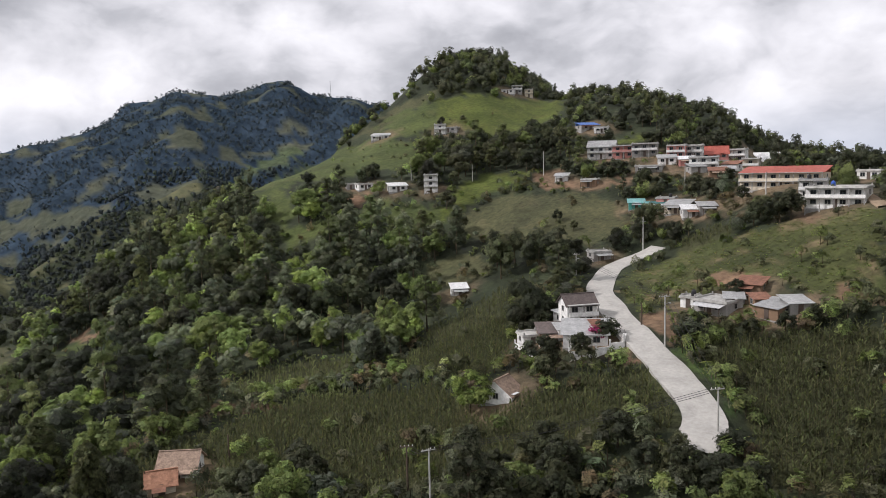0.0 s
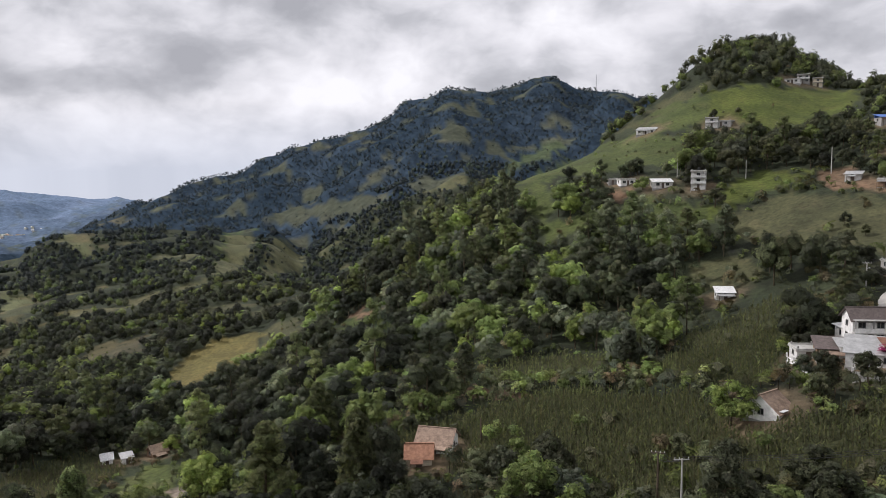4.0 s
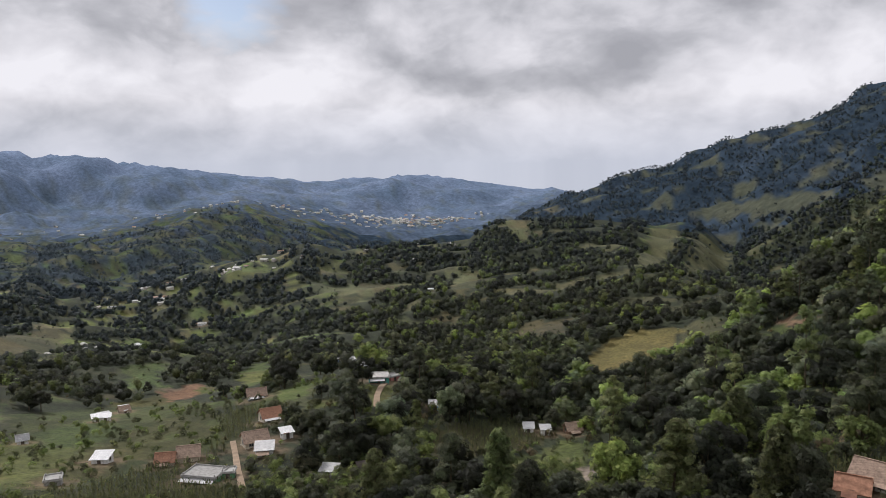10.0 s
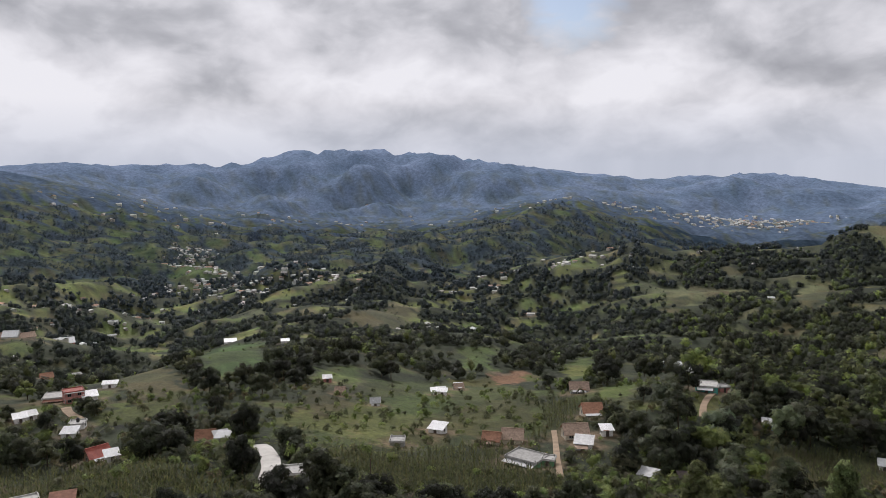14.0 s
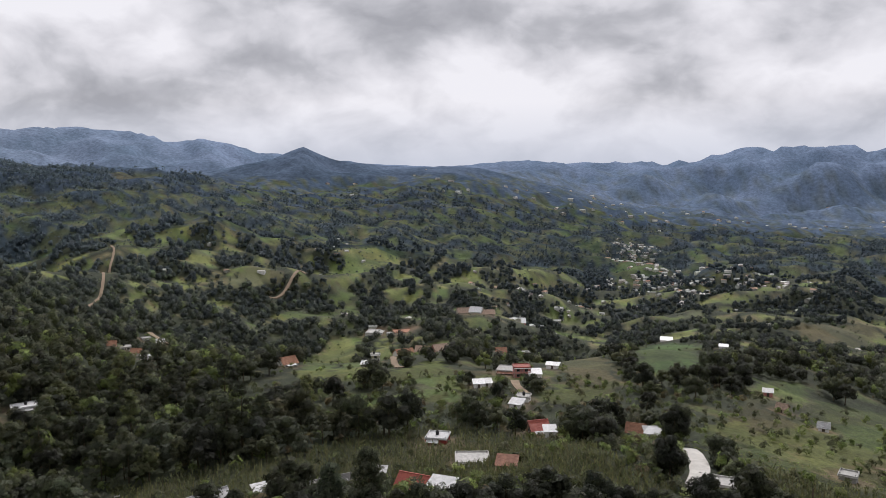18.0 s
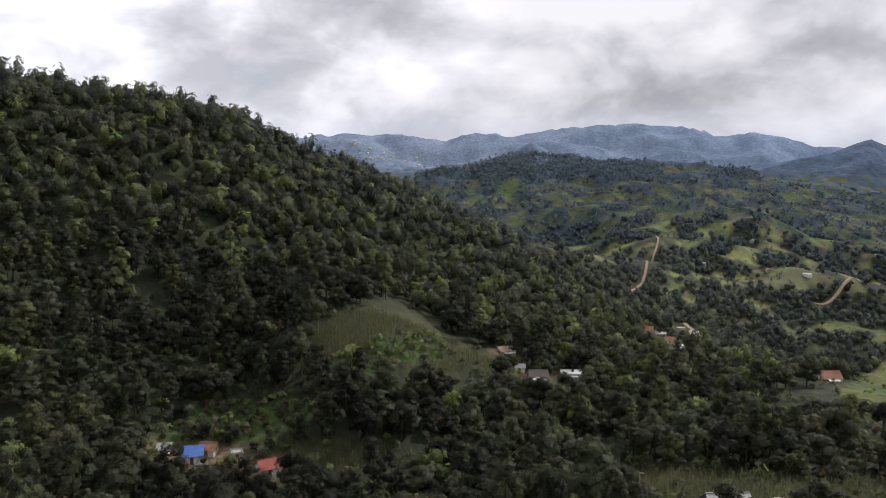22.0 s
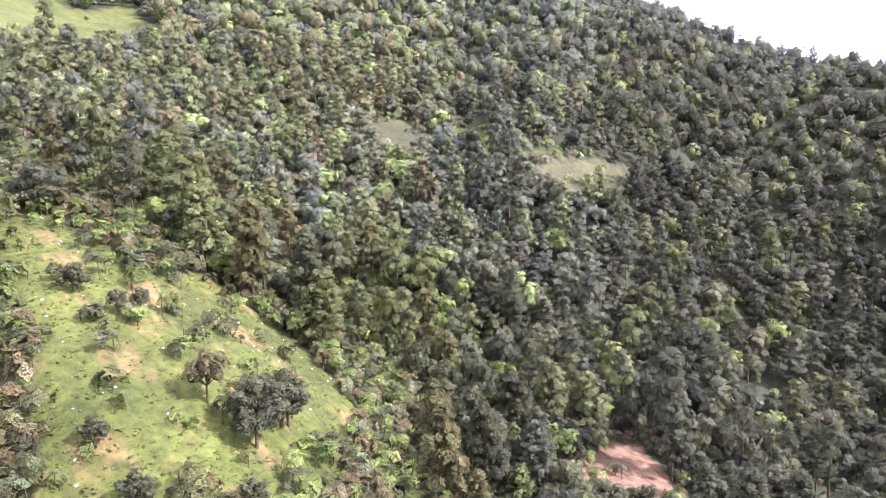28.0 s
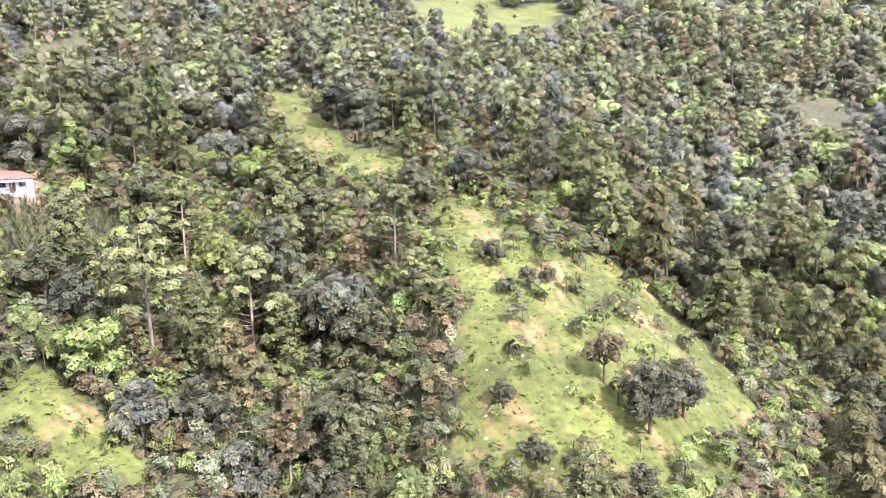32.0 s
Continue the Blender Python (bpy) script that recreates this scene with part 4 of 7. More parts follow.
def house(x, y, heading, w, d, h, roof, paint, cover, label, name="house", windows=3, storeys=1):
    """A small dwelling; its front faces -y before it is turned to its heading."""
    base = bpy.data.objects.new(name, None)
    scene.collection.objects.link(base)
    spread = [level(x + dx, y + dy) for dx in (-w / 3, w / 3) for dy in (-d / 3, d / 3)]
    z = 0.6 * min(spread) + 0.4 * sum(spread) / 4 + 0.1
    base.matrix_basis = pose(x, y, z, 0, 0, heading)
    tagged(base, label, "building" if storeys > 1 or w > 14 else "house", group="houses on the hillside")
    KEEP_CLEAR.append((x, y, 0.5 * math.hypot(w, d) + 2.2))
    YARDS.append((x, y, 0.55 * math.hypot(w, d) + 1.5))
    IN_VIEW.append((x, y, z + 0.6, w * 0.55))
    bm = bmesh.new()
    block(bm, -w / 2, w / 2, -d / 2, d / 2, -0.35, h)
    rise = 0.0
    if roof == "gable":
        rise = 0.32 * d + 0.2
        for sx in (-w / 2, w / 2):
            t = [bm.verts.new(p) for p in ((sx, -d / 2, h), (sx, d / 2, h), (sx, 0, h + rise), (sx * 0.98, 0, h + rise), (sx * 0.98, d / 2, h), (sx * 0.98, -d / 2, h))]
            bm.faces.new(t[:3]), bm.faces.new(t[3:])
            bm.faces.new((t[0], t[2], t[3], t[5])), bm.faces.new((t[1], t[4], t[3], t[2]))
    part("wall", bm, PAINT[paint], base)
    bm = bmesh.new()
    e = 0.5
    if roof == "gable":
        s = rise / (d / 2) * e
        slab_between(bm, (-w / 2 - e, -d / 2 - e, h - s + 0.1), (w / 2 + e, -d / 2 - e, h - s + 0.1), (w / 2 + e, 0, h + rise + 0.1), (-w / 2 - e, 0, h + rise + 0.1), 0.12)
        slab_between(bm, (-w / 2 - e, 0, h + rise + 0.1), (w / 2 + e, 0, h + rise + 0.1), (w / 2 + e, d / 2 + e, h - s + 0.1), (-w / 2 - e, d / 2 + e, h - s + 0.1), 0.12)
        block(bm, -w / 2 - e, w / 2 + e, -0.16, 0.16, h + rise + 0.06, h + rise + 0.2)
    elif roof == "shed":
        slab_between(bm, (-w / 2 - e, -d / 2 - e, h + 0.15), (w / 2 + e, -d / 2 - e, h + 0.15), (w / 2 + e, d / 2 + e, h + 0.15 + 0.22 * d), (-w / 2 - e, d / 2 + e, h + 0.15 + 0.22 * d), 0.1)
        block(bm, -w / 2, w / 2, d / 2 - 0.2, d / 2, h - 0.01, h + 0.18 * d)
    else:
        block(bm, -w / 2 - 0.3, w / 2 + 0.3, -d / 2 - 0.3, d / 2 + 0.3, h, h + 0.22)
        for x0, x1, y0, y1 in ((-w / 2 - 0.2, w / 2 + 0.2, -d / 2 - 0.2, -d / 2), (-w / 2 - 0.2, w / 2 + 0.2, d / 2, d / 2 + 0.2), (-w / 2 - 0.2, -w / 2, -d / 2, d / 2), (w / 2, w / 2 + 0.2, -d / 2, d / 2)):
            block(bm, x0, x1, y0, y1, h + 0.22, h + 0.55)
    part("roof", bm, COVERING[cover], base)
    bm = bmesh.new()
    block(bm, -w / 2 - 0.12, w / 2 + 0.12, -d / 2 - 0.12, d / 2 + 0.12, -3.2, -0.35)
    part("footing", bm, PAINT["grey"], base, "bare block footing")
    if windows:
        openings(base, w, d, h, windows, storeys)
        odds = random.Random(int(abs(x) * 7 + abs(y) * 13))
        if storeys > 1:
            galleries(base, w, d, h, windows, storeys, odds, paint)
        elif odds.random() < 0.6 and w > 4.5:
            porch(base, w, d, h, odds)
        if roof == "flat":
            stubs(base, w, d, h)
            if odds.random() < 0.3 and name != "hut":
                side = Matrix(base.matrix_basis) @ Vector((odds.uniform(-0.25, 0.25) * w, odds.uniform(-0.1, 0.25) * d, h + 0.22))
                water_tank(side.x, side.y, side.z, MAT_TANK_BLUE if "pillars" in label or "large white" in label else MAT_TANK, "round plastic water tank on a flat roof")
        elif odds.random() < 0.4:
            px = odds.uniform(-0.3, 0.3) * w
            bm = bmesh.new()
            block(bm, px - 0.9, px + 0.9, -d / 2 - 0.6, -d / 2 + 0.5, h + 0.12, h + 0.2)
            part("eave_sheet", bm, COVERING[odds.choice(("rust", "tin", "white"))], base, "loose patched sheet")
    return base


def water_tank(x, y, z, mat, label):
    bm = bmesh.new()
    bmesh.ops.create_cone(bm, cap_ends=True, segments=14, radius1=0.55, radius2=0.55, depth=1.1, matrix=Matrix.Translation((0, 0, 0.55)))
    bmesh.ops.create_cone(bm, cap_ends=True, segments=14, radius1=0.55, radius2=0.2, depth=0.3, matrix=Matrix.Translation((0, 0, 1.25)))
    base = new("water_tank", None)
    base.matrix_basis = pose(x, y, z)
    part("body", bm, mat, base)
    bm = bmesh.new()
    bmesh.ops.create_cone(bm, cap_ends=True, segments=12, radius1=0.24, radius2=0.22, depth=0.1, matrix=Matrix.Translation((0, 0, 1.43)))
    part("lid", bm, mat, base)
    tagged(base, label, "tank")


def round_bar(bm, a, b, ra, rb, sides=8):
    a, b = Vector(a), Vector(b)
    turn = (b - a).to_track_quat("Z", "Y").to_matrix().to_4x4()
    bmesh.ops.create_cone(bm, cap_ends=True, segments=sides, radius1=ra, radius2=rb, depth=(b - a).length, matrix=Matrix.Translation((a + b) / 2) @ turn)


def pole(x, y, tall, heading, label, lamp=False, timber=False, arm=True):
    base = new("utility_pole", None)
    base.matrix_basis = pose(x, y, level(x, y), 0, 0, heading)
    mat = MAT_TIMBER if timber else MAT_POLE
    bm = bmesh.new()
    round_bar(bm, (0, 0, -1), (0, 0, tall), 0.19, 0.12)
    part("shaft", bm, mat, base)
    if arm:
        bm = bmesh.new()
        block(bm, -1.15, 1.15, 0.12, 0.26, tall - 0.35, tall - 0.2)
        part("crossarm", bm, MAT_TIMBER if timber else MAT_POLE, base)
        for px in (-1.0, -0.35, 0.35, 1.0):
            bm = bmesh.new()
            round_bar(bm, (px, 0.19, tall - 0.2), (px, 0.19, tall + 0.06), 0.05, 0.03, 6)
            part("insulator", bm, PAINT["white"], base)
    if lamp:
        bm = bmesh.new()
        round_bar(bm, (0, 0, tall - 1.6), (0, -1.5, tall - 1.2), 0.04, 0.035, 6)
        part("bracket", bm, MAT_STEEL, base)
        bm = bmesh.new()
        block(bm, -0.14, 0.14, -2.0, -1.4, tall - 1.26, tall - 1.12)
        part("lamp_head", bm, MAT_STEEL, base)
    KEEP_CLEAR.append((x, y, 1.5))
    IN_VIEW.append((x, y, level(x, y) + tall * 0.3, 0.8))
    tagged(base, label, "pole", group="poles along the road")
    return Vector((x, y, level(x, y) + tall - 0.1))


def cable(a, b, sag, side=0.0):
    """A wire slung from one pole head to the next."""
    a, b = Vector(a), Vector(b)
    off = Vector((b.y - a.y, a.x - b.x, 0)).normalized() * side
    bm = bmesh.new()
    steps = 14
    spots = [a.lerp(b, k / steps) + off - Vector((0, 0, sag * 4 * (k / steps) * (1 - k / steps))) for k in range(steps + 1)]
    for p, q in zip(spots, spots[1:]):
        round_bar(bm, p, q, 0.034, 0.034, 4)
    me = bpy.data.meshes.new("overhead_cable")
    bm.to_mesh(me)
    bm.free()
    me.materials.append(MAT_WIRE)
    tagged(new("overhead_cable", me), "thin black cable slung between the poles", "cable", group="overhead cables")


LANES = []


def ribbon(name, label, width, mat, lift, *spots):
    """A road or track laid along its middle line."""
    pts = [Vector((*p, 0)) for p in spots]
    line = []
    for k in range(len(pts) - 1):
        p0, p1, p2, p3 = pts[max(k - 1, 0)], pts[k], pts[k + 1], pts[min(k + 2, len(pts) - 1)]
        steps = max(2, int((p2 - p1).length / 2.2))
        for s in range(steps):
            t = s / steps
            line.append(0.5 * ((2 * p1) + (p2 - p0) * t + (2 * p0 - 5 * p1 + 4 * p2 - p3) * t * t + (3 * p1 - p0 - 3 * p2 + p3) * t ** 3))
    line.append(pts[-1])
    rows = []
    for k, p in enumerate(line):
        d = (line[min(k + 1, len(line) - 1)] - line[max(k - 1, 0)]).normalized()
        n = Vector((-d.y, d.x, 0))
        w = width / 2 * (1 + 0.05 * math.sin(k * 0.7))
        mid = level(p.x, p.y)
        side = [level(p.x + n.x * w * s, p.y + n.y * w * s) for s in (-1, 1)]
        zs = [max(mid, side[0]) + lift, max(mid, *side) + lift, max(mid, side[1]) + lift]
        rows.append([(p.x + n.x * w * s, p.y + n.y * w * s, zz) for s, zz in ((-1, zs[0]), (0, zs[1]), (1, zs[2]))])
        LANES.append((p.x, p.y, width / 2 + 1.2))
        KEEP_CLEAR.append((p.x, p.y, width / 2 + 1.6))
        if k % 2 == 0:
            IN_VIEW.append((p.x, p.y, mid + 0.3, width * 0.5))
    bm = bmesh.new()
    vs = [[bm.verts.new(c) for c in r] + [bm.verts.new((c[0], c[1], c[2] - 1.2)) for c in (r[0], r[2])] for r in rows]
    for a, b in zip(vs, vs[1:]):
        bm.faces.new((a[0], a[1], b[1], b[0])), bm.faces.new((a[1], a[2], b[2], b[1]))
        bm.faces.new((a[3], a[0], b[0], b[3])), bm.faces.new((a[2], a[4], b[4], b[2]))
    bmesh.ops.recalc_face_normals(bm, faces=bm.faces)
    me = bpy.data.meshes.new(name)
    bm.to_mesh(me)
    bm.free()
    me.materials.append(mat)
    tagged(new(name, me), label, "road", kind="structure")


# dwellings: place, heading, width, depth, wall height, roof, paint, covering
house(24.8, 155.0, 6, 3.5, 3.5, 1.9, "shed", "white", "tin", "low annex under patched pale sheets", "hut", 1, 1)
house(31.5, 151.9, 6, 3.2, 3.4, 1.9, "shed", "pink", "rust", "lean-to under rust-red sheets at the roadside", "hut", 1, 1)
house(26.4, 164.7, 36, 3.7, 3.4, 1.9, "shed", "white", "white", "pale sheet roof behind the white annex", "hut", 1, 1)
house(87.6, 296.8, -14, 6.8, 6.0, 2.2, "shed", "white", "tin", "white lean-to in the village row", "house", 2, 1)
house(93.9, 292.5, -11, 5.9, 5.9, 2.2, "shed", "pink", "white", "pale pink annex in the village row", "house", 1, 1)
house(108.4, 285.1, -41, 5.8, 5.8, 2.2, "shed", "white", "rust", "white annex with a rusty roof in the village", "house", 1, 1)
house(118.8, 292.6, -32, 6.1, 4.8, 4.7, "flat", "cream", "slab", "cream block house behind the school", "house", 1, 2)
house(199.2, 390.9, -57, 11.0, 9.6, 2.2, "shed", "grey", "red", "dark red sheet roof beyond the school", "house", 3, 1)
house(74.6, 252.4, -27, 5.8, 5.8, 2.2, "flat", "pink", "slab", "faded block house below the village", "house", 1, 1)
house(77.4, 235.3, -9, 6.2, 5.4, 2.2, "shed", "white", "white", "pale sheets over a hut below the village", "house", 1, 1)
house(100.6, 269.8, -26, 5.5, 5.5, 2.1, "shed", "grey", "tin", "tin-roofed hut below the village row", "house", 1, 1)
house(64.1, 152.6, -1, 3.2, 3.4, 1.9, "shed", "brown", "rust", "rusty-roofed hut in the yard", "hut", 1, 1)
house(60.3, 156.4, -18, 3.5, 3.5, 1.9, "shed", "grey", "tin", "open grey shed beside the block house", "hut", 1, 1)
house(28.6, 161.6, 12, 6.6, 5.3, 4.7, "gable", "white", "dark", "two-storey off-white house with a grey tiled roof", "house", 2, 2)
house(28.2, 150.7, -10, 8.7, 7.6, 2.2, "shed", "white", "tin", "long white house under patched pale sheets", "house", 2, 1)
house(22.1, 156.4, 1, 5.3, 5.3, 2.0, "shed", "brown", "dark", "brown lean-to with a dark sheet roof beside a white house", "hut", 1, 1)
house(17.9, 158.5, 11, 4.2, 4.7, 1.9, "flat", "white", "slab", "white block annex with a bare parapet", "house", 1, 1)
house(10.4, 140.5, 55, 4.5, 6.8, 1.9, "gable", "white", "tan_tile", "small white house with a weathered tile roof above the maize", "house", 1, 1)
house(-48.3, 132.6, 3, 6.6, 5.8, 2.2, "gable", "white", "tan_tile", "white farmhouse with a sagging old tile roof", "house", 2, 1)
house(-49.4, 125.8, 18, 4.6, 4.6, 1.9, "gable", "cream", "tile", "low outhouse under reddish clay tiles", "house", 1, 1)
house(4.6, 232.6, 8, 4.8, 4.8, 1.9, "shed", "white", "white", "tiny white house with a pale sheet roof", "hut", 1, 1)
house(57.3, 156.7, -50, 7.5, 7.5, 2.2, "flat", "grey", "slab", "unpainted block house with a flat concrete roof", "house", 2, 1)
house(52.9, 161.3, -36, 3.3, 3.4, 1.9, "flat", "white", "slab", "small white block room beside the bank", "house", 1, 1)
house(65.2, 147.7, -62, 5.2, 5.2, 2.0, "shed", "brown", "tin", "brown hut with a bent sheet roof", "hut", 1, 1)
house(68.8, 147.0, 2, 4.3, 4.3, 1.9, "shed", "grey", "tin", "grey hut with a pale sheet roof", "hut", 1, 1)
house(66.0, 161.2, -39, 5.1, 5.1, 1.9, "shed", "brown", "rust", "low shed with a rusty roof among trees", "hut", 1, 1)
house(45.9, 222.9, 10, 5.4, 5.4, 2.0, "flat", "grey", "slab", "small grey block house beside the road bend", "house", 1, 1)
house(102.0, 226.9, -40, 23.3, 8.2, 4.7, "shed", "cream", "red", "long two-storey school block under a red sheet roof", "building", 6, 2)
house(98.9, 189.4, -40, 13.4, 8.1, 4.7, "flat", "white", "slab", "large white two-storey house with a flat roof", "house", 4, 2)
house(98.2, 201.1, -32, 6.6, 4.6, 4.7, "flat", "white", "tin", "white house with a sheet porch below the school", "house", 2, 2)
house(153.7, 361.5, -59, 13.2, 13.2, 2.2, "gable", "cream", "white", "pale gabled house with a white sheet roof", "house", 4, 1)
house(164.3, 363.4, -46, 14.6, 12.8, 2.2, "gable", "cream", "tan_tile", "cream house behind the red-roofed block", "building", 4, 1)
house(68.4, 324.2, -20, 11.2, 7.9, 4.7, "gable", "white", "tin", "white two-storey house with galleries and twin gables", "house", 3, 2)
house(76.1, 318.5, -15, 9.2, 6.4, 4.7, "flat", "pink", "slab", "pink two-storey house with open galleries", "house", 2, 2)
house(83.8, 313.9, -19, 10.1, 7.0, 4.7, "flat", "grey", "slab", "unfinished block house with bare pillars", "house", 3, 2)
house(93.9, 304.3, -27, 7.0, 5.6, 4.7, "flat", "pink", "slab", "faded pink flat-roofed house", "house", 2, 2)
house(101.5, 306.4, -25, 6.7, 5.3, 4.7, "flat", "white", "slab", "white flat-roofed house in the village row", "house", 2, 2)
house(110.8, 310.3, -16, 10.2, 8.9, 2.2, "gable", "pink", "red", "house with a red sheet roof in the village row", "house", 3, 1)
house(122.1, 316.8, -32, 8.5, 6.8, 4.7, "flat", "white", "slab", "white block house with a roof terrace", "house", 2, 2)
house(98.0, 284.8, -23, 10.2, 7.1, 4.7, "flat", "white", "tin", "white two-storey house below the village row", "house", 3, 2)
house(93.4, 279.9, 2, 5.7, 5.7, 2.1, "shed", "grey", "tin", "grey lean-to below the village row", "house", 1, 1)
house(79.5, 291.0, -25, 9.8, 7.3, 2.2, "flat", "grey", "slab", "half-built grey retaining room", "house", 3, 1)
house(97.2, 268.5, -15, 5.9, 5.9, 2.2, "shed", "brown", "rust", "brown house with a rusty roof", "house", 1, 1)
house(201.0, 375.1, -50, 11.3, 9.0, 4.7, "flat", "pink", "red", "pink and white house with a red roof", "house", 3, 2)
house(122.7, 216.1, -57, 6.6, 6.6, 2.2, "flat", "white", "slab", "white wall-height house at the village end", "house", 2, 1)
house(65.8, 257.7, -12, 5.1, 5.1, 1.9, "shed", "teal", "aqua", "hut with a teal sheet roof", "hut", 1, 1)
house(71.1, 252.0, 2, 6.9, 6.9, 2.2, "flat", "white", "aqua", "white house with an aqua roof below the village", "house", 2, 1)
house(76.0, 243.8, -35, 7.5, 7.5, 2.2, "shed", "cream", "tin", "pale house with a sheet roof below the village", "house", 2, 1)
house(81.0, 232.8, -8, 5.1, 5.1, 1.9, "shed", "grey", "tin", "low grey shed with a tin roof", "hut", 1, 1)
house(70.5, 367.2, 13, 9.4, 7.0, 2.2, "shed", "grey", "blue", "long house with a bright blue sheet roof", "house", 2, 1)
house(75.0, 357.9, -8, 6.5, 6.5, 2.2, "flat", "white", "slab", "white house beside the blue roof", "house", 2, 1)
house(0.1, 427.0, -1, 6.3, 5.1, 4.7, "flat", "white", "slab", "pale two-storey house on the upper pasture", "house", 1, 2)
house(5.7, 428.3, -15, 9.5, 8.3, 2.2, "flat", "grey", "slab", "grey block house with pillars on the upper pasture", "house", 2, 1)
house(-4.4, 323.4, -2, 5.7, 4.6, 7.1, "flat", "white", "slab", "narrow white three-storey house with a roof tank", "house", 1, 3)
house(-19.3, 332.9, 14, 7.9, 5.9, 2.2, "shed", "white", "white", "low white house with a white sheet roof", "house", 2, 1)
house(-35.1, 345.3, 24, 6.7, 5.8, 2.2, "flat", "white", "slab", "low white house on the spur", "house", 2, 1)
house(-41.6, 347.7, 21, 3.6, 3.6, 1.9, "flat", "grey", "slab", "small grey hut on the spur", "house", 1, 1)
house(-265.0, 1178.7, 32, 15.2, 15.2, 2.2, "flat", "white", "white", "small white cabin on the pasture edge", "building", 0, 1)
house(-357.9, 997.4, 45, 14.1, 14.1, 2.2, "shed", "white", "white", "small white hut at the wood's edge", "building", 0, 1)
house(44.5, 495.1, -13, 8.1, 8.1, 2.2, "flat", "white", "slab", "white house below the wooded dome", "house", 2, 1)
house(50.4, 499.9, -5, 6.7, 5.4, 4.7, "flat", "grey", "slab", "grey house below the wooded dome", "house", 2, 2)
house(57.9, 499.1, -4, 5.2, 5.2, 4.7, "flat", "cream", "slab", "cream two-storey house below the wooded dome", "house", 1, 2)
house(-34.3, 449.6, -8, 10.6, 8.0, 2.2, "shed", "white", "tin", "pale shed on the upper spur", "house", 3, 1)
house(47.9, 302.7, -18, 5.0, 5.0, 1.9, "shed", "white", "tin", "small white house above the red bank", "hut", 1, 1)
house(56.7, 290.4, -27, 5.7, 5.7, 2.2, "flat", "brown", "slab", "brown brick house above the maize", "house", 1, 1)
house(-241.0, 164.4, 59, 7.7, 7.7, 2.2, "flat", "teal", "slab", "house painted teal with a pale flat roof", "house", 2, 1)
house(-241.3, 171.1, 90, 4.4, 4.4, 1.9, "flat", "pink", "slab", "pink block room beside a teal house", "house", 1, 1)
house(-377.2, 235.1, 67, 9.8, 7.9, 4.7, "flat", "blue", "white", "blue and white house among the trees", "house", 3, 2)
house(-357.2, 233.5, 49, 6.9, 6.1, 2.2, "shed", "white", "white", "white sheet-roofed shed by a blue house", "house", 2, 1)
house(-274.0, 128.5, 70, 7.1, 6.2, 2.2, "gable", "white", "tan_tile", "white house with old roof tiles on the ridge", "house", 2, 1)
house(-230.3, 112.7, 79, 6.4, 6.4, 2.2, "gable", "cream", "tile", "low house with a broad red tile roof", "house", 2, 1)
house(-208.6, 96.7, 78, 7.1, 6.2, 2.2, "gable", "cream", "tan_tile", "farmhouse under grey-brown tiles", "house", 2, 1)
house(-196.5, 94.0, 60, 4.8, 4.8, 1.9, "shed", "white", "tin", "white annex with sheets below the farmhouse", "hut", 1, 1)
house(-204.9, 105.4, 77, 3.2, 3.4, 1.9, "shed", "white", "white", "tiny white sheet-roofed shelter", "hut", 1, 1)
house(-211.8, 77.6, 66, 6.0, 6.0, 2.2, "gable", "cream", "tan_tile", "tile-roofed house above the green house", "house", 1, 1)
house(-211.4, 70.8, 61, 4.9, 4.9, 1.9, "gable", "cream", "tile", "low house with an orange tile roof", "house", 1, 1)
house(-188.2, 73.1, 38, 9.5, 7.1, 2.2, "flat", "green", "slab", "house with green walls and a flat concrete roof", "house", 2, 1)
house(-185.0, 78.1, 57, 3.3, 3.4, 1.9, "flat", "green", "slab", "green annex with a flat roof", "house", 1, 1)
house(-226.2, 57.7, 52, 4.5, 4.5, 1.9, "shed", "white", "white", "white sheet roof in the maize", "hut", 1, 1)
house(-205.3, 164.1, 55, 3.9, 3.9, 1.9, "shed", "blue", "white", "pale blue hut at the field's head", "hut", 1, 1)
house(-181.9, 187.3, 48, 3.2, 3.4, 1.9, "gable", "white", "white", "small white hut at the field's foot", "house", 1, 1)
house(-176.3, 190.0, 52, 3.2, 3.4, 1.9, "shed", "white", "tin", "pale hut with a tin roof at the field's foot", "hut", 1, 1)
house(-171.0, 198.1, 63, 5.0, 5.0, 1.9, "gable", "brown", "tan_tile", "brown tiled hut at the field's foot", "house", 1, 1)
house(-164.5, 96.4, 43, 3.9, 3.4, 1.9, "shed", "grey", "tin", "grey shed roofs in the hollow", "hut", 1, 1)
house(-160.3, 104.9, 72, 3.7, 3.7, 1.9, "shed", "brown", "dark", "brown shed in the hollow", "hut", 1, 1)
house(-337.5, 96.2, 90, 4.2, 4.2, 1.9, "gable", "cream", "tan_tile", "small tiled house among trees", "house", 1, 1)
house(-312.4, 82.0, 70, 3.2, 3.4, 1.9, "shed", "white", "white", "white shed among trees", "hut", 1, 1)
house(-313.2, 78.8, 81, 3.2, 3.4, 1.9, "shed", "white", "white", "white shed among trees", "hut", 1, 1)
house(-829.4, 326.4, 69, 9.2, 9.2, 2.2, "flat", "white", "slab", "white house in the valley woods", "house", 0, 1)
house(-618.8, 490.7, 61, 5.8, 5.8, 2.2, "flat", "white", "white", "white house on the far slope", "house", 0, 1)
house(-353.2, 998.6, 4, 17.2, 12.9, 2.2, "shed", "white", "white", "white hut at the wood's edge above the hollow", "building", 0, 1)
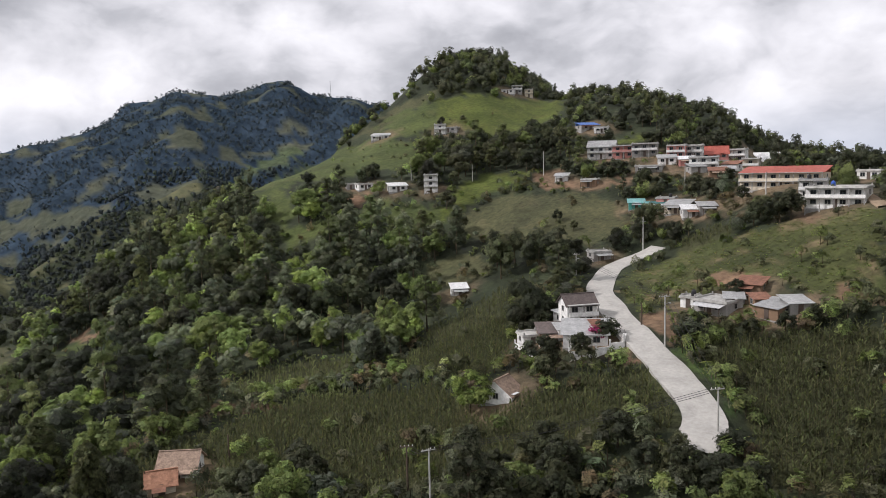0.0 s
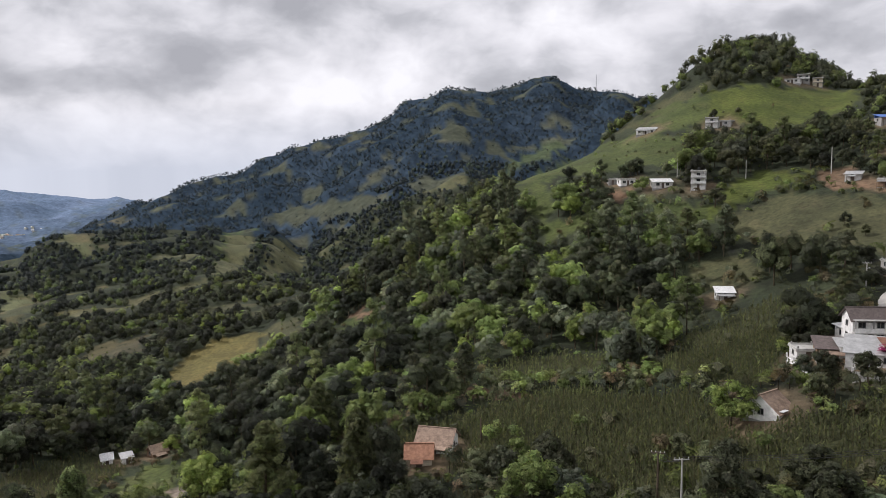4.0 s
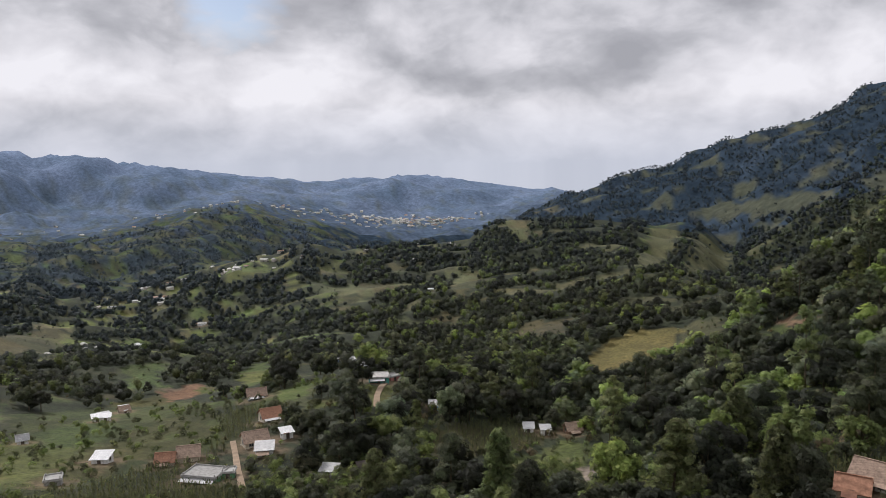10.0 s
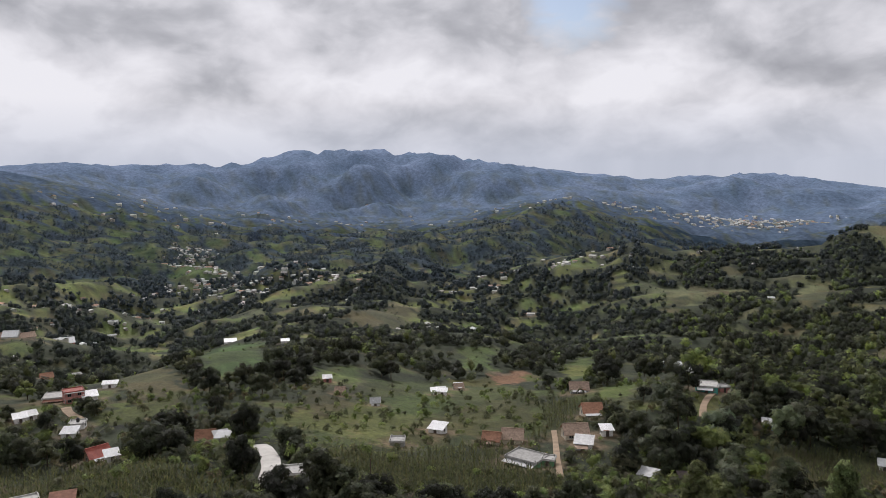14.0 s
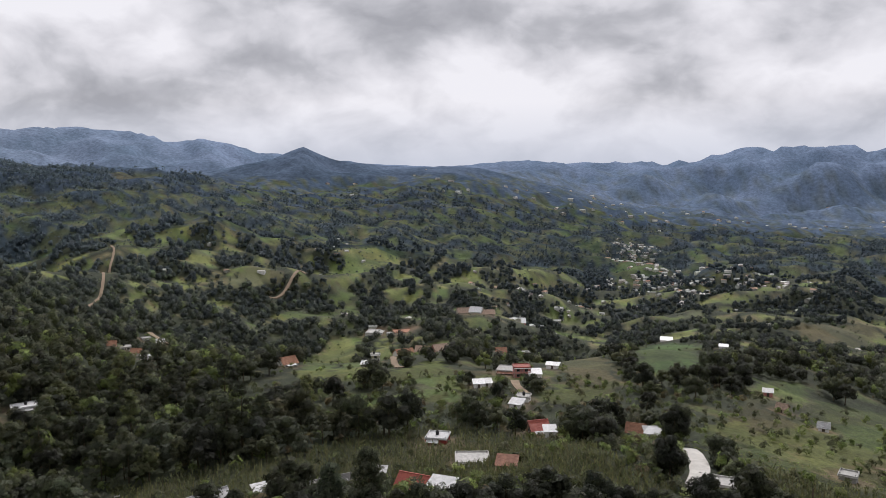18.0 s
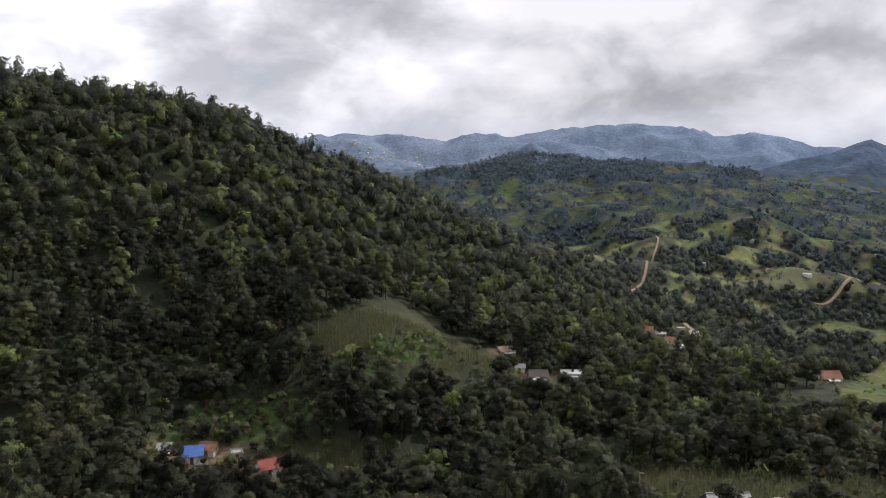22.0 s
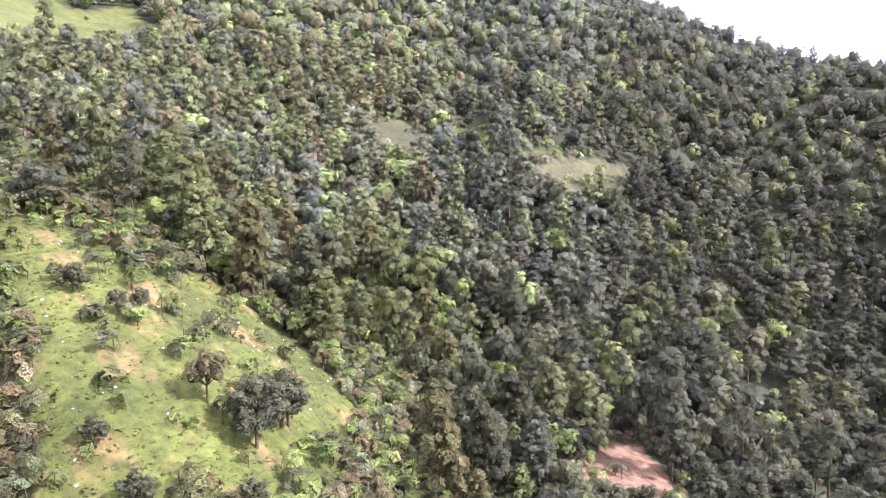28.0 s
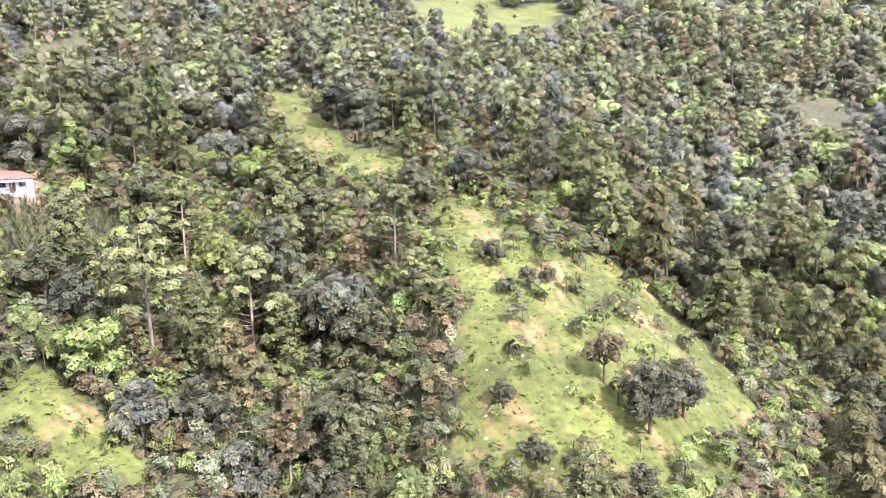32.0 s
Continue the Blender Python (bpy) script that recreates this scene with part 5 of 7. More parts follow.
house(-206.8, 40.8, 73, 4.0, 4.0, 1.9, "flat", "grey", "slab", "grey block hut with a flat roof in the maize", "house", 1, 1)
house(-227.4, 57.9, 60, 3.8, 3.8, 1.9, "shed", "grey", "white", "white sheet roof on a hut in the maize", "hut", 1, 1)
house(-279.1, 46.7, 81, 3.3, 3.4, 1.9, "gable", "white", "tin", "white gabled house with red earth beside it", "house", 1, 1)
house(-301.1, 36.2, 66, 3.6, 3.6, 1.9, "gable", "cream", "tan_tile", "small tiled house among round trees", "house", 1, 1)
house(-332.1, 34.2, 87, 3.5, 3.5, 1.9, "shed", "pink", "tin", "pink hut on the pasture", "hut", 1, 1)
house(-160.2, 8.9, 88, 4.7, 4.7, 1.9, "flat", "grey", "slab", "grey block house beside the pale road", "house", 1, 1)
house(-217.8, -12.0, 85, 4.8, 4.8, 1.9, "gable", "cream", "tile", "tiled house among dark trees by the road", "house", 1, 1)
house(-213.2, -7.6, 104, 3.5, 3.5, 1.9, "shed", "grey", "tin", "grey sheet-roofed shed by the road", "hut", 1, 1)
house(-318.6, 83.1, 88, 3.9, 3.9, 1.9, "shed", "white", "white", "white house in the orchard", "hut", 1, 1)
house(-341.6, 97.5, 81, 3.7, 3.7, 1.9, "shed", "white", "white", "white shed in the orchard", "hut", 1, 1)
house(-694.4, -13.6, 92, 10.3, 7.7, 2.2, "shed", "white", "white", "long white shed roof in the valley", "house", 0, 1)
house(-566.0, 28.1, 86, 5.9, 4.4, 2.2, "shed", "white", "white", "white shed in the valley", "house", 0, 1)
house(-231.5, -43.0, 122, 5.9, 5.9, 2.2, "gable", "brown", "red", "house with a dark red sheet roof", "house", 1, 1)
house(-225.8, -38.1, 108, 3.4, 3.8, 1.9, "shed", "white", "white", "white sheet-roofed annex beside a red roof", "hut", 1, 1)
house(-181.3, -50.5, 108, 8.3, 7.2, 2.2, "flat", "white", "slab", "white house with a broad concrete roof", "house", 2, 1)
house(-163.2, -37.3, 96, 4.2, 4.2, 1.9, "shed", "brown", "rust", "rusty-roofed shed beside a white house", "hut", 1, 1)
house(-213.2, -70.3, 96, 6.3, 6.3, 2.2, "flat", "red", "white", "house with pale sheets over a red front", "house", 1, 1)
house(-151.8, -55.5, 83, 6.6, 6.6, 2.2, "gable", "red", "red", "house with an orange-red sheet roof", "house", 2, 1)
house(-146.8, -47.8, 86, 5.0, 5.0, 1.9, "shed", "white", "white", "white sheet-roofed house beside a red roof", "hut", 1, 1)
house(-168.4, -71.5, 103, 4.0, 3.5, 1.9, "shed", "grey", "tin", "grey open shed in the maize", "hut", 1, 1)
house(-336.8, -76.6, 91, 9.1, 9.1, 2.2, "flat", "white", "slab", "white house in the sunlit hamlet", "house", 2, 1)
house(-329.2, -68.6, 109, 7.4, 6.0, 4.7, "flat", "pink", "red", "pink house with a red roof in the hamlet", "house", 2, 2)
house(-328.3, -62.4, 107, 5.4, 5.4, 2.1, "shed", "white", "white", "white sheds in the hamlet", "hut", 1, 1)
house(-522.4, -198.3, 132, 13.2, 13.2, 2.2, "gable", "white", "tile", "tiled white house on the grassy knoll", "house", 0, 1)
house(-517.0, -181.6, 96, 9.7, 9.7, 2.2, "gable", "cream", "tan_tile", "cream tiled house on the knoll", "house", 0, 1)
house(-484.4, -157.5, 127, 9.8, 9.8, 2.2, "gable", "pink", "tan_tile", "pinkish tiled house on the knoll", "house", 3, 1)
house(-679.6, -287.7, 100, 16.3, 16.3, 2.2, "flat", "white", "slab", "white flat-roofed house on the knoll's back", "building", 0, 1)
house(-660.1, -249.7, 122, 20.8, 13.0, 2.2, "flat", "cream", "tile", "long cream house on the knoll's back", "building", 0, 1)
house(-347.3, -152.4, 100, 4.5, 4.5, 1.9, "shed", "white", "white", "white shed on the knoll", "hut", 1, 1)
house(-370.2, -157.0, 112, 4.8, 3.8, 4.7, "flat", "cream", "slab", "narrow cream house on the knoll", "house", 1, 2)
house(-356.8, -202.7, 145, 8.5, 8.5, 2.2, "gable", "white", "tile", "white house with a red roof on the slope", "house", 2, 1)
house(-296.4, -79.8, 110, 4.1, 4.1, 1.9, "shed", "white", "white", "pale shed in the orchard hamlet", "hut", 1, 1)
house(-299.0, -77.2, 113, 4.1, 4.1, 1.9, "shed", "white", "tin", "tin-roofed shed in the orchard hamlet", "hut", 1, 1)
house(-265.8, -57.1, 84, 4.4, 4.4, 1.9, "shed", "white", "white", "white house below the hamlet", "hut", 1, 1)
house(-277.8, -57.2, 90, 5.0, 5.0, 1.9, "flat", "white", "slab", "white flat-roofed house below the hamlet", "house", 1, 1)
house(-358.5, -59.4, 89, 5.9, 3.4, 2.2, "shed", "white", "white", "long white shelter in the field", "house", 1, 1)
house(-776.7, -168.3, 108, 19.9, 12.5, 2.2, "gable", "pink", "white", "long pale hall in the valley", "building", 0, 1)
house(-701.8, -204.4, 118, 11.9, 11.9, 2.2, "gable", "cream", "tan_tile", "tiled school wing in the valley", "house", 0, 1)
house(-703.3, -191.3, 87, 11.8, 11.8, 2.2, "gable", "white", "white", "pale school wing in the valley", "house", 0, 1)
house(-707.3, -181.3, 118, 12.9, 9.7, 2.2, "gable", "cream", "tan_tile", "tiled wing of the valley school", "house", 0, 1)
house(-543.9, -129.0, 111, 7.4, 7.4, 2.2, "gable", "pink", "tile", "tiled house above the hamlet", "house", 0, 1)
house(-628.5, -127.6, 114, 6.6, 6.6, 2.2, "flat", "pink", "slab", "pink house above the hamlet", "house", 0, 1)
house(-219.5, -12.5, 87, 3.2, 3.4, 1.9, "gable", "brown", "tile", "brown tiled house in the trees", "house", 1, 1)
house(-212.0, -7.1, 74, 3.2, 3.4, 1.9, "shed", "white", "white", "white shed in the trees", "hut", 1, 1)
house(-223.6, -242.5, 141, 8.8, 6.6, 2.2, "flat", "white", "white", "white house on the shelf below the maize", "house", 2, 1)
house(-205.1, -242.8, 145, 7.5, 6.6, 2.2, "gable", "grey", "dark", "grey tiled house on the shelf", "house", 2, 1)
house(-203.7, -253.3, 140, 3.8, 3.8, 1.9, "shed", "white", "tin", "small white hut on the shelf", "hut", 1, 1)
house(-212.0, -273.7, 164, 6.6, 5.0, 2.2, "shed", "cream", "tan_tile", "low house above the shelf", "house", 2, 1)
house(-59.8, -239.9, 161, 6.2, 6.2, 2.2, "shed", "white", "blue", "hut with a bright blue sheet roof", "house", 1, 1)
house(-65.6, -242.3, 144, 4.8, 4.8, 1.9, "gable", "cream", "tile", "clay-tiled house beside the blue roof", "house", 1, 1)
house(-51.6, -242.6, 154, 3.7, 3.7, 1.9, "shed", "white", "tin", "pale hut at the wood's edge", "hut", 1, 1)
house(-73.1, -236.9, 170, 3.3, 3.4, 1.9, "flat", "grey", "slab", "grey walled yard room beside the tiled house", "house", 1, 1)
house(-79.2, -226.0, 180, 5.3, 5.9, 2.0, "gable", "white", "red", "little house with a red roof and white gable", "house", 1, 1)
house(-146.1, -105.4, 149, 9.4, 9.4, 2.2, "gable", "grey", "tin", "block house with a broad grey sheet roof", "house", 2, 1)
house(-154.4, -95.4, 138, 4.0, 4.5, 1.9, "shed", "grey", "tin", "grey sheet roof beside the block house", "hut", 1, 1)
house(-386.0, -333.9, 134, 6.8, 6.8, 2.2, "flat", "white", "slab", "white house on the bright spur", "house", 2, 1)
house(-374.5, -315.7, 117, 5.8, 5.8, 2.2, "gable", "white", "tile", "tiled house on the bright spur", "house", 1, 1)
house(-443.0, -364.7, 138, 5.9, 5.9, 2.2, "flat", "white", "slab", "pale house by the spur road", "house", 0, 1)
house(-450.3, -358.4, 138, 6.0, 6.0, 2.2, "shed", "cream", "tin", "cream house by the spur road", "house", 0, 1)
house(-381.6, -340.2, 127, 5.3, 5.3, 2.0, "gable", "pink", "tile", "pinkish house on the bright spur", "house", 1, 1)
house(-355.9, -293.6, 148, 4.8, 4.8, 1.9, "shed", "white", "white", "white shed below the spur road", "hut", 1, 1)
house(-572.8, -324.7, 102, 9.7, 9.7, 2.2, "gable", "white", "tile", "white house with a red-brown roof on the slope", "house", 0, 1)
house(159.8, -25.2, -80, 7.1, 6.2, 2.2, "shed", "white", "rust", "white house with a rust-brown sheet roof on the slope", "house", 2, 1)

# poles and wires
top_a = pole(-3.0, 112.7, 11.0, 22, "pale concrete power pole with a crossarm", False, False, True)
top_b = pole(-6.9, 121.5, 7.7, 3, "dark timber pole among the maize", False, True, True)
top_c = pole(41.3, 140.5, 10.1, 14, "concrete power pole with three crossarm wires beside the road", True, False, True)
top_d = pole(40.4, 110.2, 7.2, 10, "thin concrete pole at the lower road bend", False, False, True)
top_e = pole(58.9, 222.8, 10.0, 5, "street lamp pole where the road leaves the slope", True, False, False)
top_f = pole(35.9, 204.2, 7.5, 10, "lamp pole behind the roadside house", True, False, True)
top_g = pole(-41.1, 137.7, 5.2, 17, "bare timber post in the maize", False, True, False)
top_h = pole(40.3, 153.5, 4.8, -15, "short post on the road bank", False, True, False)
top_i = pole(13.5, 330.8, 7.4, -2, "slim pole on the upper slope", False, False, False)
top_j = pole(-13.3, 340.0, 8.6, 2, "slim pole above the white house", False, False, False)
top_k = pole(42.2, 314.7, 9.9, -8, "pole above the red bank", True, False, False)
top_l = pole(83.3, 261.0, 9.0, -18, "pole below the village row", False, False, False)
top_m = pole(93.4, 219.5, 6.4, -23, "pole below the school", False, False, False)
top_n = pole(-160.4, 25.5, 6.1, 81, "timber post in the maize", False, True, False)
top_o = pole(-141.1, -127.4, 7.7, 132, "pole by the block house", False, False, True)
top_p = pole(-145.5, -77.9, 7.5, 118, "street lamp pole near the unfinished walls", True, False, False)
cable(top_a, top_d, 0.9, -0.9)
cable(top_a, top_d, 0.9, 0)
cable(top_a, top_d, 0.9, 0.9)
cable(top_d, top_c, 0.9, -0.9)
cable(top_d, top_c, 0.9, 0)
cable(top_d, top_c, 0.9, 0.9)
cable(top_c, top_f, 0.9, -0.9)
cable(top_c, top_f, 0.9, 0)
cable(top_c, top_f, 0.9, 0.9)
cable(top_f, top_e, 0.9, -0.9)
cable(top_f, top_e, 0.9, 0)
cable(top_f, top_e, 0.9, 0.9)
cable(top_a, top_b, 0.9, -0.9)
cable(top_a, top_b, 0.9, 0)
cable(top_a, top_b, 0.9, 0.9)

# roads and tracks
ribbon("road", "pale concrete road winding up the slope", 6.6, MAT_ROAD, 0.22, (35.2, 106.1), (39.7, 113.7), (39.7, 127.1), (38.1, 142.5), (37.0, 161.1), (37.9, 183.0), (44.4, 205.0), (52.3, 216.0), (62.8, 220.6))
ribbon("road", "pale concrete road dropping out of the trees", 4.4, MAT_ROAD, 0.22, (-150.4, 3.3), (-168.9, 4.4), (-188.5, 4.0), (-200.3, 2.0))
ribbon("dirt_track", "rutted earth track past the teal house", 2.2, MAT_TRACK, 0.2, (-209.8, 142.2), (-223.0, 151.6), (-237.3, 165.0), (-272.5, 198.8))
ribbon("dirt_track", "earth path beside the green house", 1.7, MAT_TRACK, 0.2, (-170.9, 75.6), (-189.3, 82.5), (-206.6, 89.4), (-217.9, 93.7))
ribbon("dirt_track", "earth lane to the school wall", 3.0, MAT_TRACK, 0.2, (102.6, 176.1), (104.9, 187.6), (106.5, 193.2))
ribbon("dirt_track", "narrow zigzag lane up the valley side", 2.6, MAT_TRACK, 0.5, (-483.7, -452.2), (-528.7, -485.6), (-575.8, -520.3), (-615.7, -553.9), (-652.8, -590.1), (-714.9, -633.9), (-772.4, -676.9), (-803.3, -708.3))
ribbon("dirt_track", "pale lane cut into the valley side", 3.2, MAT_TRACK, 0.5, (-751.4, -448.2), (-777.8, -446.2), (-816.3, -453.2), (-851.2, -463.9), (-850.6, -453.2))
ribbon("dirt_track", "lane along the bright spur", 4.0, MAT_TRACK, 0.4, (-454.9, -356.7), (-471.8, -378.0), (-484.5, -394.8))
ribbon("dirt_track", "lane through the knoll hamlet", 3.5, MAT_TRACK, 0.4, (-332.6, -127.8), (-361.5, -142.7), (-548.1, -218.0))
ribbon("dirt_track", "lane by the sunlit hamlet", 3.5, MAT_TRACK, 0.4, (-289.1, -58.5), (-303.8, -65.1), (-315.2, -68.7))

low_wall("low whitewashed boundary wall along the roadside yard", 1.1, (23.6, 142.4), (28.6, 141.7), (34.3, 143.6), (35.6, 147.1))
low_wall("pale terrace wall below the white annex", 0.9, (14.8, 158.5), (17.7, 149.7), (20.5, 145.4))
bare_walls(-158.3, -77.1, 136, 11.0, 7.0, "unfinished grey block house without a roof in the maize")
radio_mast(-256.8, 1832.1, 42.0, "lattice radio mast on the far ridge")

build_ground()

# ---- trees ----
BOX = np.array([(-1, -1, -1), (1, -1, -1), (1, 1, -1), (-1, 1, -1), (-1, -1, 1), (1, -1, 1), (1, 1, 1), (-1, 1, 1)], float)
BOX_Q = np.array([(0, 3, 2, 1), (4, 5, 6, 7), (0, 1, 5, 4), (1, 2, 6, 5), (2, 3, 7, 6), (3, 0, 4, 7)])


RHOMB = np.concatenate([BOX, 2.0 * np.array([(1, 0, 0), (-1, 0, 0), (0, 1, 0), (0, -1, 0), (0, 0, 1), (0, 0, -1)], float)])
RHOMB = RHOMB / np.linalg.norm(RHOMB, axis=1, keepdims=True)


def rhomb_faces():
    faces = []
    for a in range(8):
        for b in range(a + 1, 8):
            if np.abs(BOX[a] - BOX[b]).sum() == 2:
                mid = BOX[a] + BOX[b]
                ends = [8 + k for k in range(6) if np.dot(RHOMB[8 + k], mid) > 1e-6]
                n = np.cross(RHOMB[ends[0]] - RHOMB[a], RHOMB[b] - RHOMB[a])
                faces.append((a, ends[0], b, ends[1]) if np.dot(n, mid) > 0 else (a, ends[1], b, ends[0]))
    return np.array(faces)


RHOMB_Q = rhomb_faces()


class Pile:
    """Collects quads with a colour, a way to face and a laciness to each corner."""

    def __init__(self):
        self.v, self.q, self.c, self.f, self.n = [], [], [], [], 0

    def add(self, v, q, c, face=(0, 0, 1), lace=0.0):
        c = np.broadcast_to(np.asarray(c, float), (len(v), 3))
        self.v.append(v), self.q.append(np.asarray(q) + self.n)
        self.c.append(np.c_[c, np.full(len(v), 1.0 - lace)]), self.f.append(np.broadcast_to(face, (len(v), 3)))
        self.n += len(v)

    def take(self, v, q, c, f):
        self.v.append(v), self.q.append(q + self.n), self.c.append(c), self.f.append(f)
        self.n += len(v)

    def done(self):
        return np.concatenate(self.v), np.concatenate(self.q), np.concatenate(self.c), np.concatenate(self.f)


def unit(v):
    return v / (np.linalg.norm(v, axis=-1, keepdims=True) + 1e-9)


def leaf_cards(pile, rng, centre, radii, count, size, colour, hollow=0.55):
    """Tufts of leaves set round a lobe of the crown, facing out and up at odd angles."""
    d = unit(rng.normal(size=(count, 3)))
    d[:, 2] = np.where(d[:, 2] < -0.45, -d[:, 2], d[:, 2])
    at = np.array(centre) + d * np.array(radii) * rng.uniform(hollow, 1.08, (count, 1))
    nrm = unit(d * 0.9 + np.array((0, 0, 0.3)) + rng.normal(size=(count, 3)) * 0.3)
    a = unit(np.cross(nrm, rng.normal(size=(count, 3))))
    b = np.cross(nrm, a)
    s = size * rng.uniform(0.7, 1.3, (count, 1))
    k = rng.uniform(0.6, 1.0, (count, 1))
    v = np.stack([at - a * s, at - b * s * k + nrm * s * 0.15, at + a * s, at + b * s * k - nrm * s * 0.15], 1).reshape(-1, 3)
    c = np.repeat(np.array(colour) * rng.uniform(0.76, 1.27, (count, 1)) * (1 + rng.uniform(-0.06, 0.06, (count, 3))), 4, 0)
    face = unit(d + np.array((0, 0, 0.25)) + rng.normal(size=(count, 3)) * 0.32)
    pile.add(v, np.arange(count * 4).reshape(-1, 4), c, np.repeat(face, 4, 0), 1.0)


def core(pile, rng, centre, radii, colour, rough=0.12, small=False, lace=1.0):
    """The dense inside of a lobe."""
    v, q = (unit(BOX), BOX_Q) if small else (RHOMB, RHOMB_Q)
    v = v * (1 + rng.uniform(-rough, rough, (len(v), 1))) * np.array(radii) + np.array(centre)
    pile.add(v, q, np.array(colour) * rng.uniform(0.75, 1.05, (len(v), 1)), unit(v - np.array(centre)), lace)


def dome(pile, rng, wide, tall, colour, fine=False):
    """A far crown, rounded and uneven."""
    if fine:
        core(pile, rng, (0, 0, tall * 0.42), (wide * 0.75, wide * 0.75, tall * 0.4), colour, 0.3, True)
    leaf_cards(pile, rng, (0, 0, tall * 0.42), (wide * 0.8, wide * 0.8, tall * 0.45), 8 if fine else 6, wide * 0.62, colour, 0.5)


def limb(pile, a, b, ra, rb, colour, sides=5):
    a, b = np.array(a, float), np.array(b, float)
    d = unit(b - a)
    u = unit(np.cross(d, (0.3, 0.8, 0.1)))
    w = np.cross(d, u)
    t = np.arange(sides) / sides * 6.2832
    ring = np.cos(t)[:, None] * u + np.sin(t)[:, None] * w
    i = np.arange(sides)
    pile.add(np.concatenate([a + ring * ra, b + ring * rb]), np.stack([i, (i + 1) % sides, (i + 1) % sides + sides, i + sides], 1), colour, np.concatenate([ring, ring]))


BARK = (0.13, 0.10, 0.075)


def broadleaf(rng, detail, hue, tall=8.5, wide=3.9, fine=False):
    """Trunk and crown of a broad tree; detail 3 (near) to 0 (far)."""
    wood, leaf = Pile(), Pile()
    if detail == 0:
        dome(leaf, rng, wide, tall, hue, fine)
        return None, leaf.done()
    if detail == 1:
        a = rng.uniform(0, 6.28)
        core(leaf, rng, (0, 0, tall * 0.46), (wide * 0.74, wide * 0.74, tall * 0.34), hue, 0.3)
        leaf_cards(leaf, rng, (0, 0, tall * 0.52), (wide * 0.92, wide * 0.92, tall * 0.4), 10, wide * 0.46, hue, 0.8)
        return None, leaf.done()
    bend_x, bend_y = rng.uniform(-0.5, 0.5, 2)
    limb(wood, (0, 0, -1.2), (bend_x * 0.5, bend_y * 0.5, tall * 0.3), 0.22, 0.17, BARK)
    limb(wood, (bend_x * 0.5, bend_y * 0.5, tall * 0.3), (bend_x, bend_y, tall * 0.7), 0.17, 0.07, BARK, 4)
    lobes, cards, size = ((7, 17, 0.8), (14, 44, 0.5))[detail - 2]
    for k in range(lobes):
        a = k * 2.4 + rng.uniform(-0.4, 0.4)
        out = wide * (0.0 if k == 0 else rng.uniform(0.3, 0.74))
        z = tall * (0.78 if k == 0 else rng.uniform(0.3, 0.74))
        c = (bend_x + math.cos(a) * out, bend_y + math.sin(a) * out, z)
        rad = wide * (rng.uniform(0.42, 0.6) if detail == 2 else rng.uniform(0.28, 0.46))
        shade = np.array(hue) * rng.uniform(0.8, 1.25)
        core(leaf, rng, c, (rad * 0.66, rad * 0.66, rad * 0.6), shade, 0.22)
        leaf_cards(leaf, rng, c, (rad, rad, rad * 0.9), cards, size, shade, 0.6)
        if detail == 3 and k:
            limb(wood, (bend_x * 0.5, bend_y * 0.5, tall * 0.3), c, 0.1, 0.03, BARK, 4)
    return wood.done(), leaf.done()


def pine(rng, detail, hue, tall=13.5, wide=3.3, fine=False):
    """A highland pine: bare lower trunk, uneven whorls of needle tufts."""
    wood, leaf = Pile(), Pile()
    if detail == 0:
        dome(leaf, rng, wide * 0.9, tall * 0.85, hue, fine)
        return None, leaf.done()
    if detail == 1:
        a = rng.uniform(0, 6.28)
        core(leaf, rng, (math.cos(a) * 0.5, math.sin(a) * 0.5, tall * 0.6), (wide * 0.66, wide * 0.66, tall * 0.24), hue, 0.3)
        leaf_cards(leaf, rng, (0, 0, tall * 0.64), (wide, wide, tall * 0.3), 9, wide * 0.48, hue, 0.75)
        return None, leaf.done()
    lean_x, lean_y = rng.uniform(-0.6, 0.6, 2)
    limb(wood, (0, 0, -1.2), (lean_x * 0.5, lean_y * 0.5, tall * 0.5), 0.2, 0.15, BARK)
    limb(wood, (lean_x * 0.5, lean_y * 0.5, tall * 0.5), (lean_x, lean_y, tall * 0.97), 0.15, 0.04, BARK, 4)
    tufts, cards, size = ((10, 11, 0.82), (30, 18, 0.58))[detail - 2]
    for k in range(tufts):
        f = (k + 0.5) / tufts
        z = tall * (0.27 + 0.71 * f ** 0.9)
        reach = wide * (1.05 - 0.8 * f ** 1.5) * rng.uniform(0.45, 1.0) if f < 0.93 else 0.1
        a = k * 2.4 + rng.uniform(-0.5, 0.5)
        cx, cy = lean_x * z / tall + math.cos(a) * reach * 0.8, lean_y * z / tall + math.sin(a) * reach * 0.8
        rad = wide * rng.uniform(0.34, 0.54) * (1.25 if detail == 2 else 1.0) * (1.1 - 0.4 * f)
        shade = np.array(hue) * rng.uniform(0.88, 1.16)
        core(leaf, rng, (cx, cy, z), (rad * 0.66, rad * 0.66, rad * 0.36), shade, 0.2, True)
        leaf_cards(leaf, rng, (cx, cy, z), (rad, rad, rad * 0.62), cards, size, shade, 0.75)
        if detail == 3:
            limb(wood, (lean_x * z / tall, lean_y * z / tall, z - 0.5), (cx, cy, z), 0.06, 0.02, BARK, 3)
    return wood.done(), leaf.done()


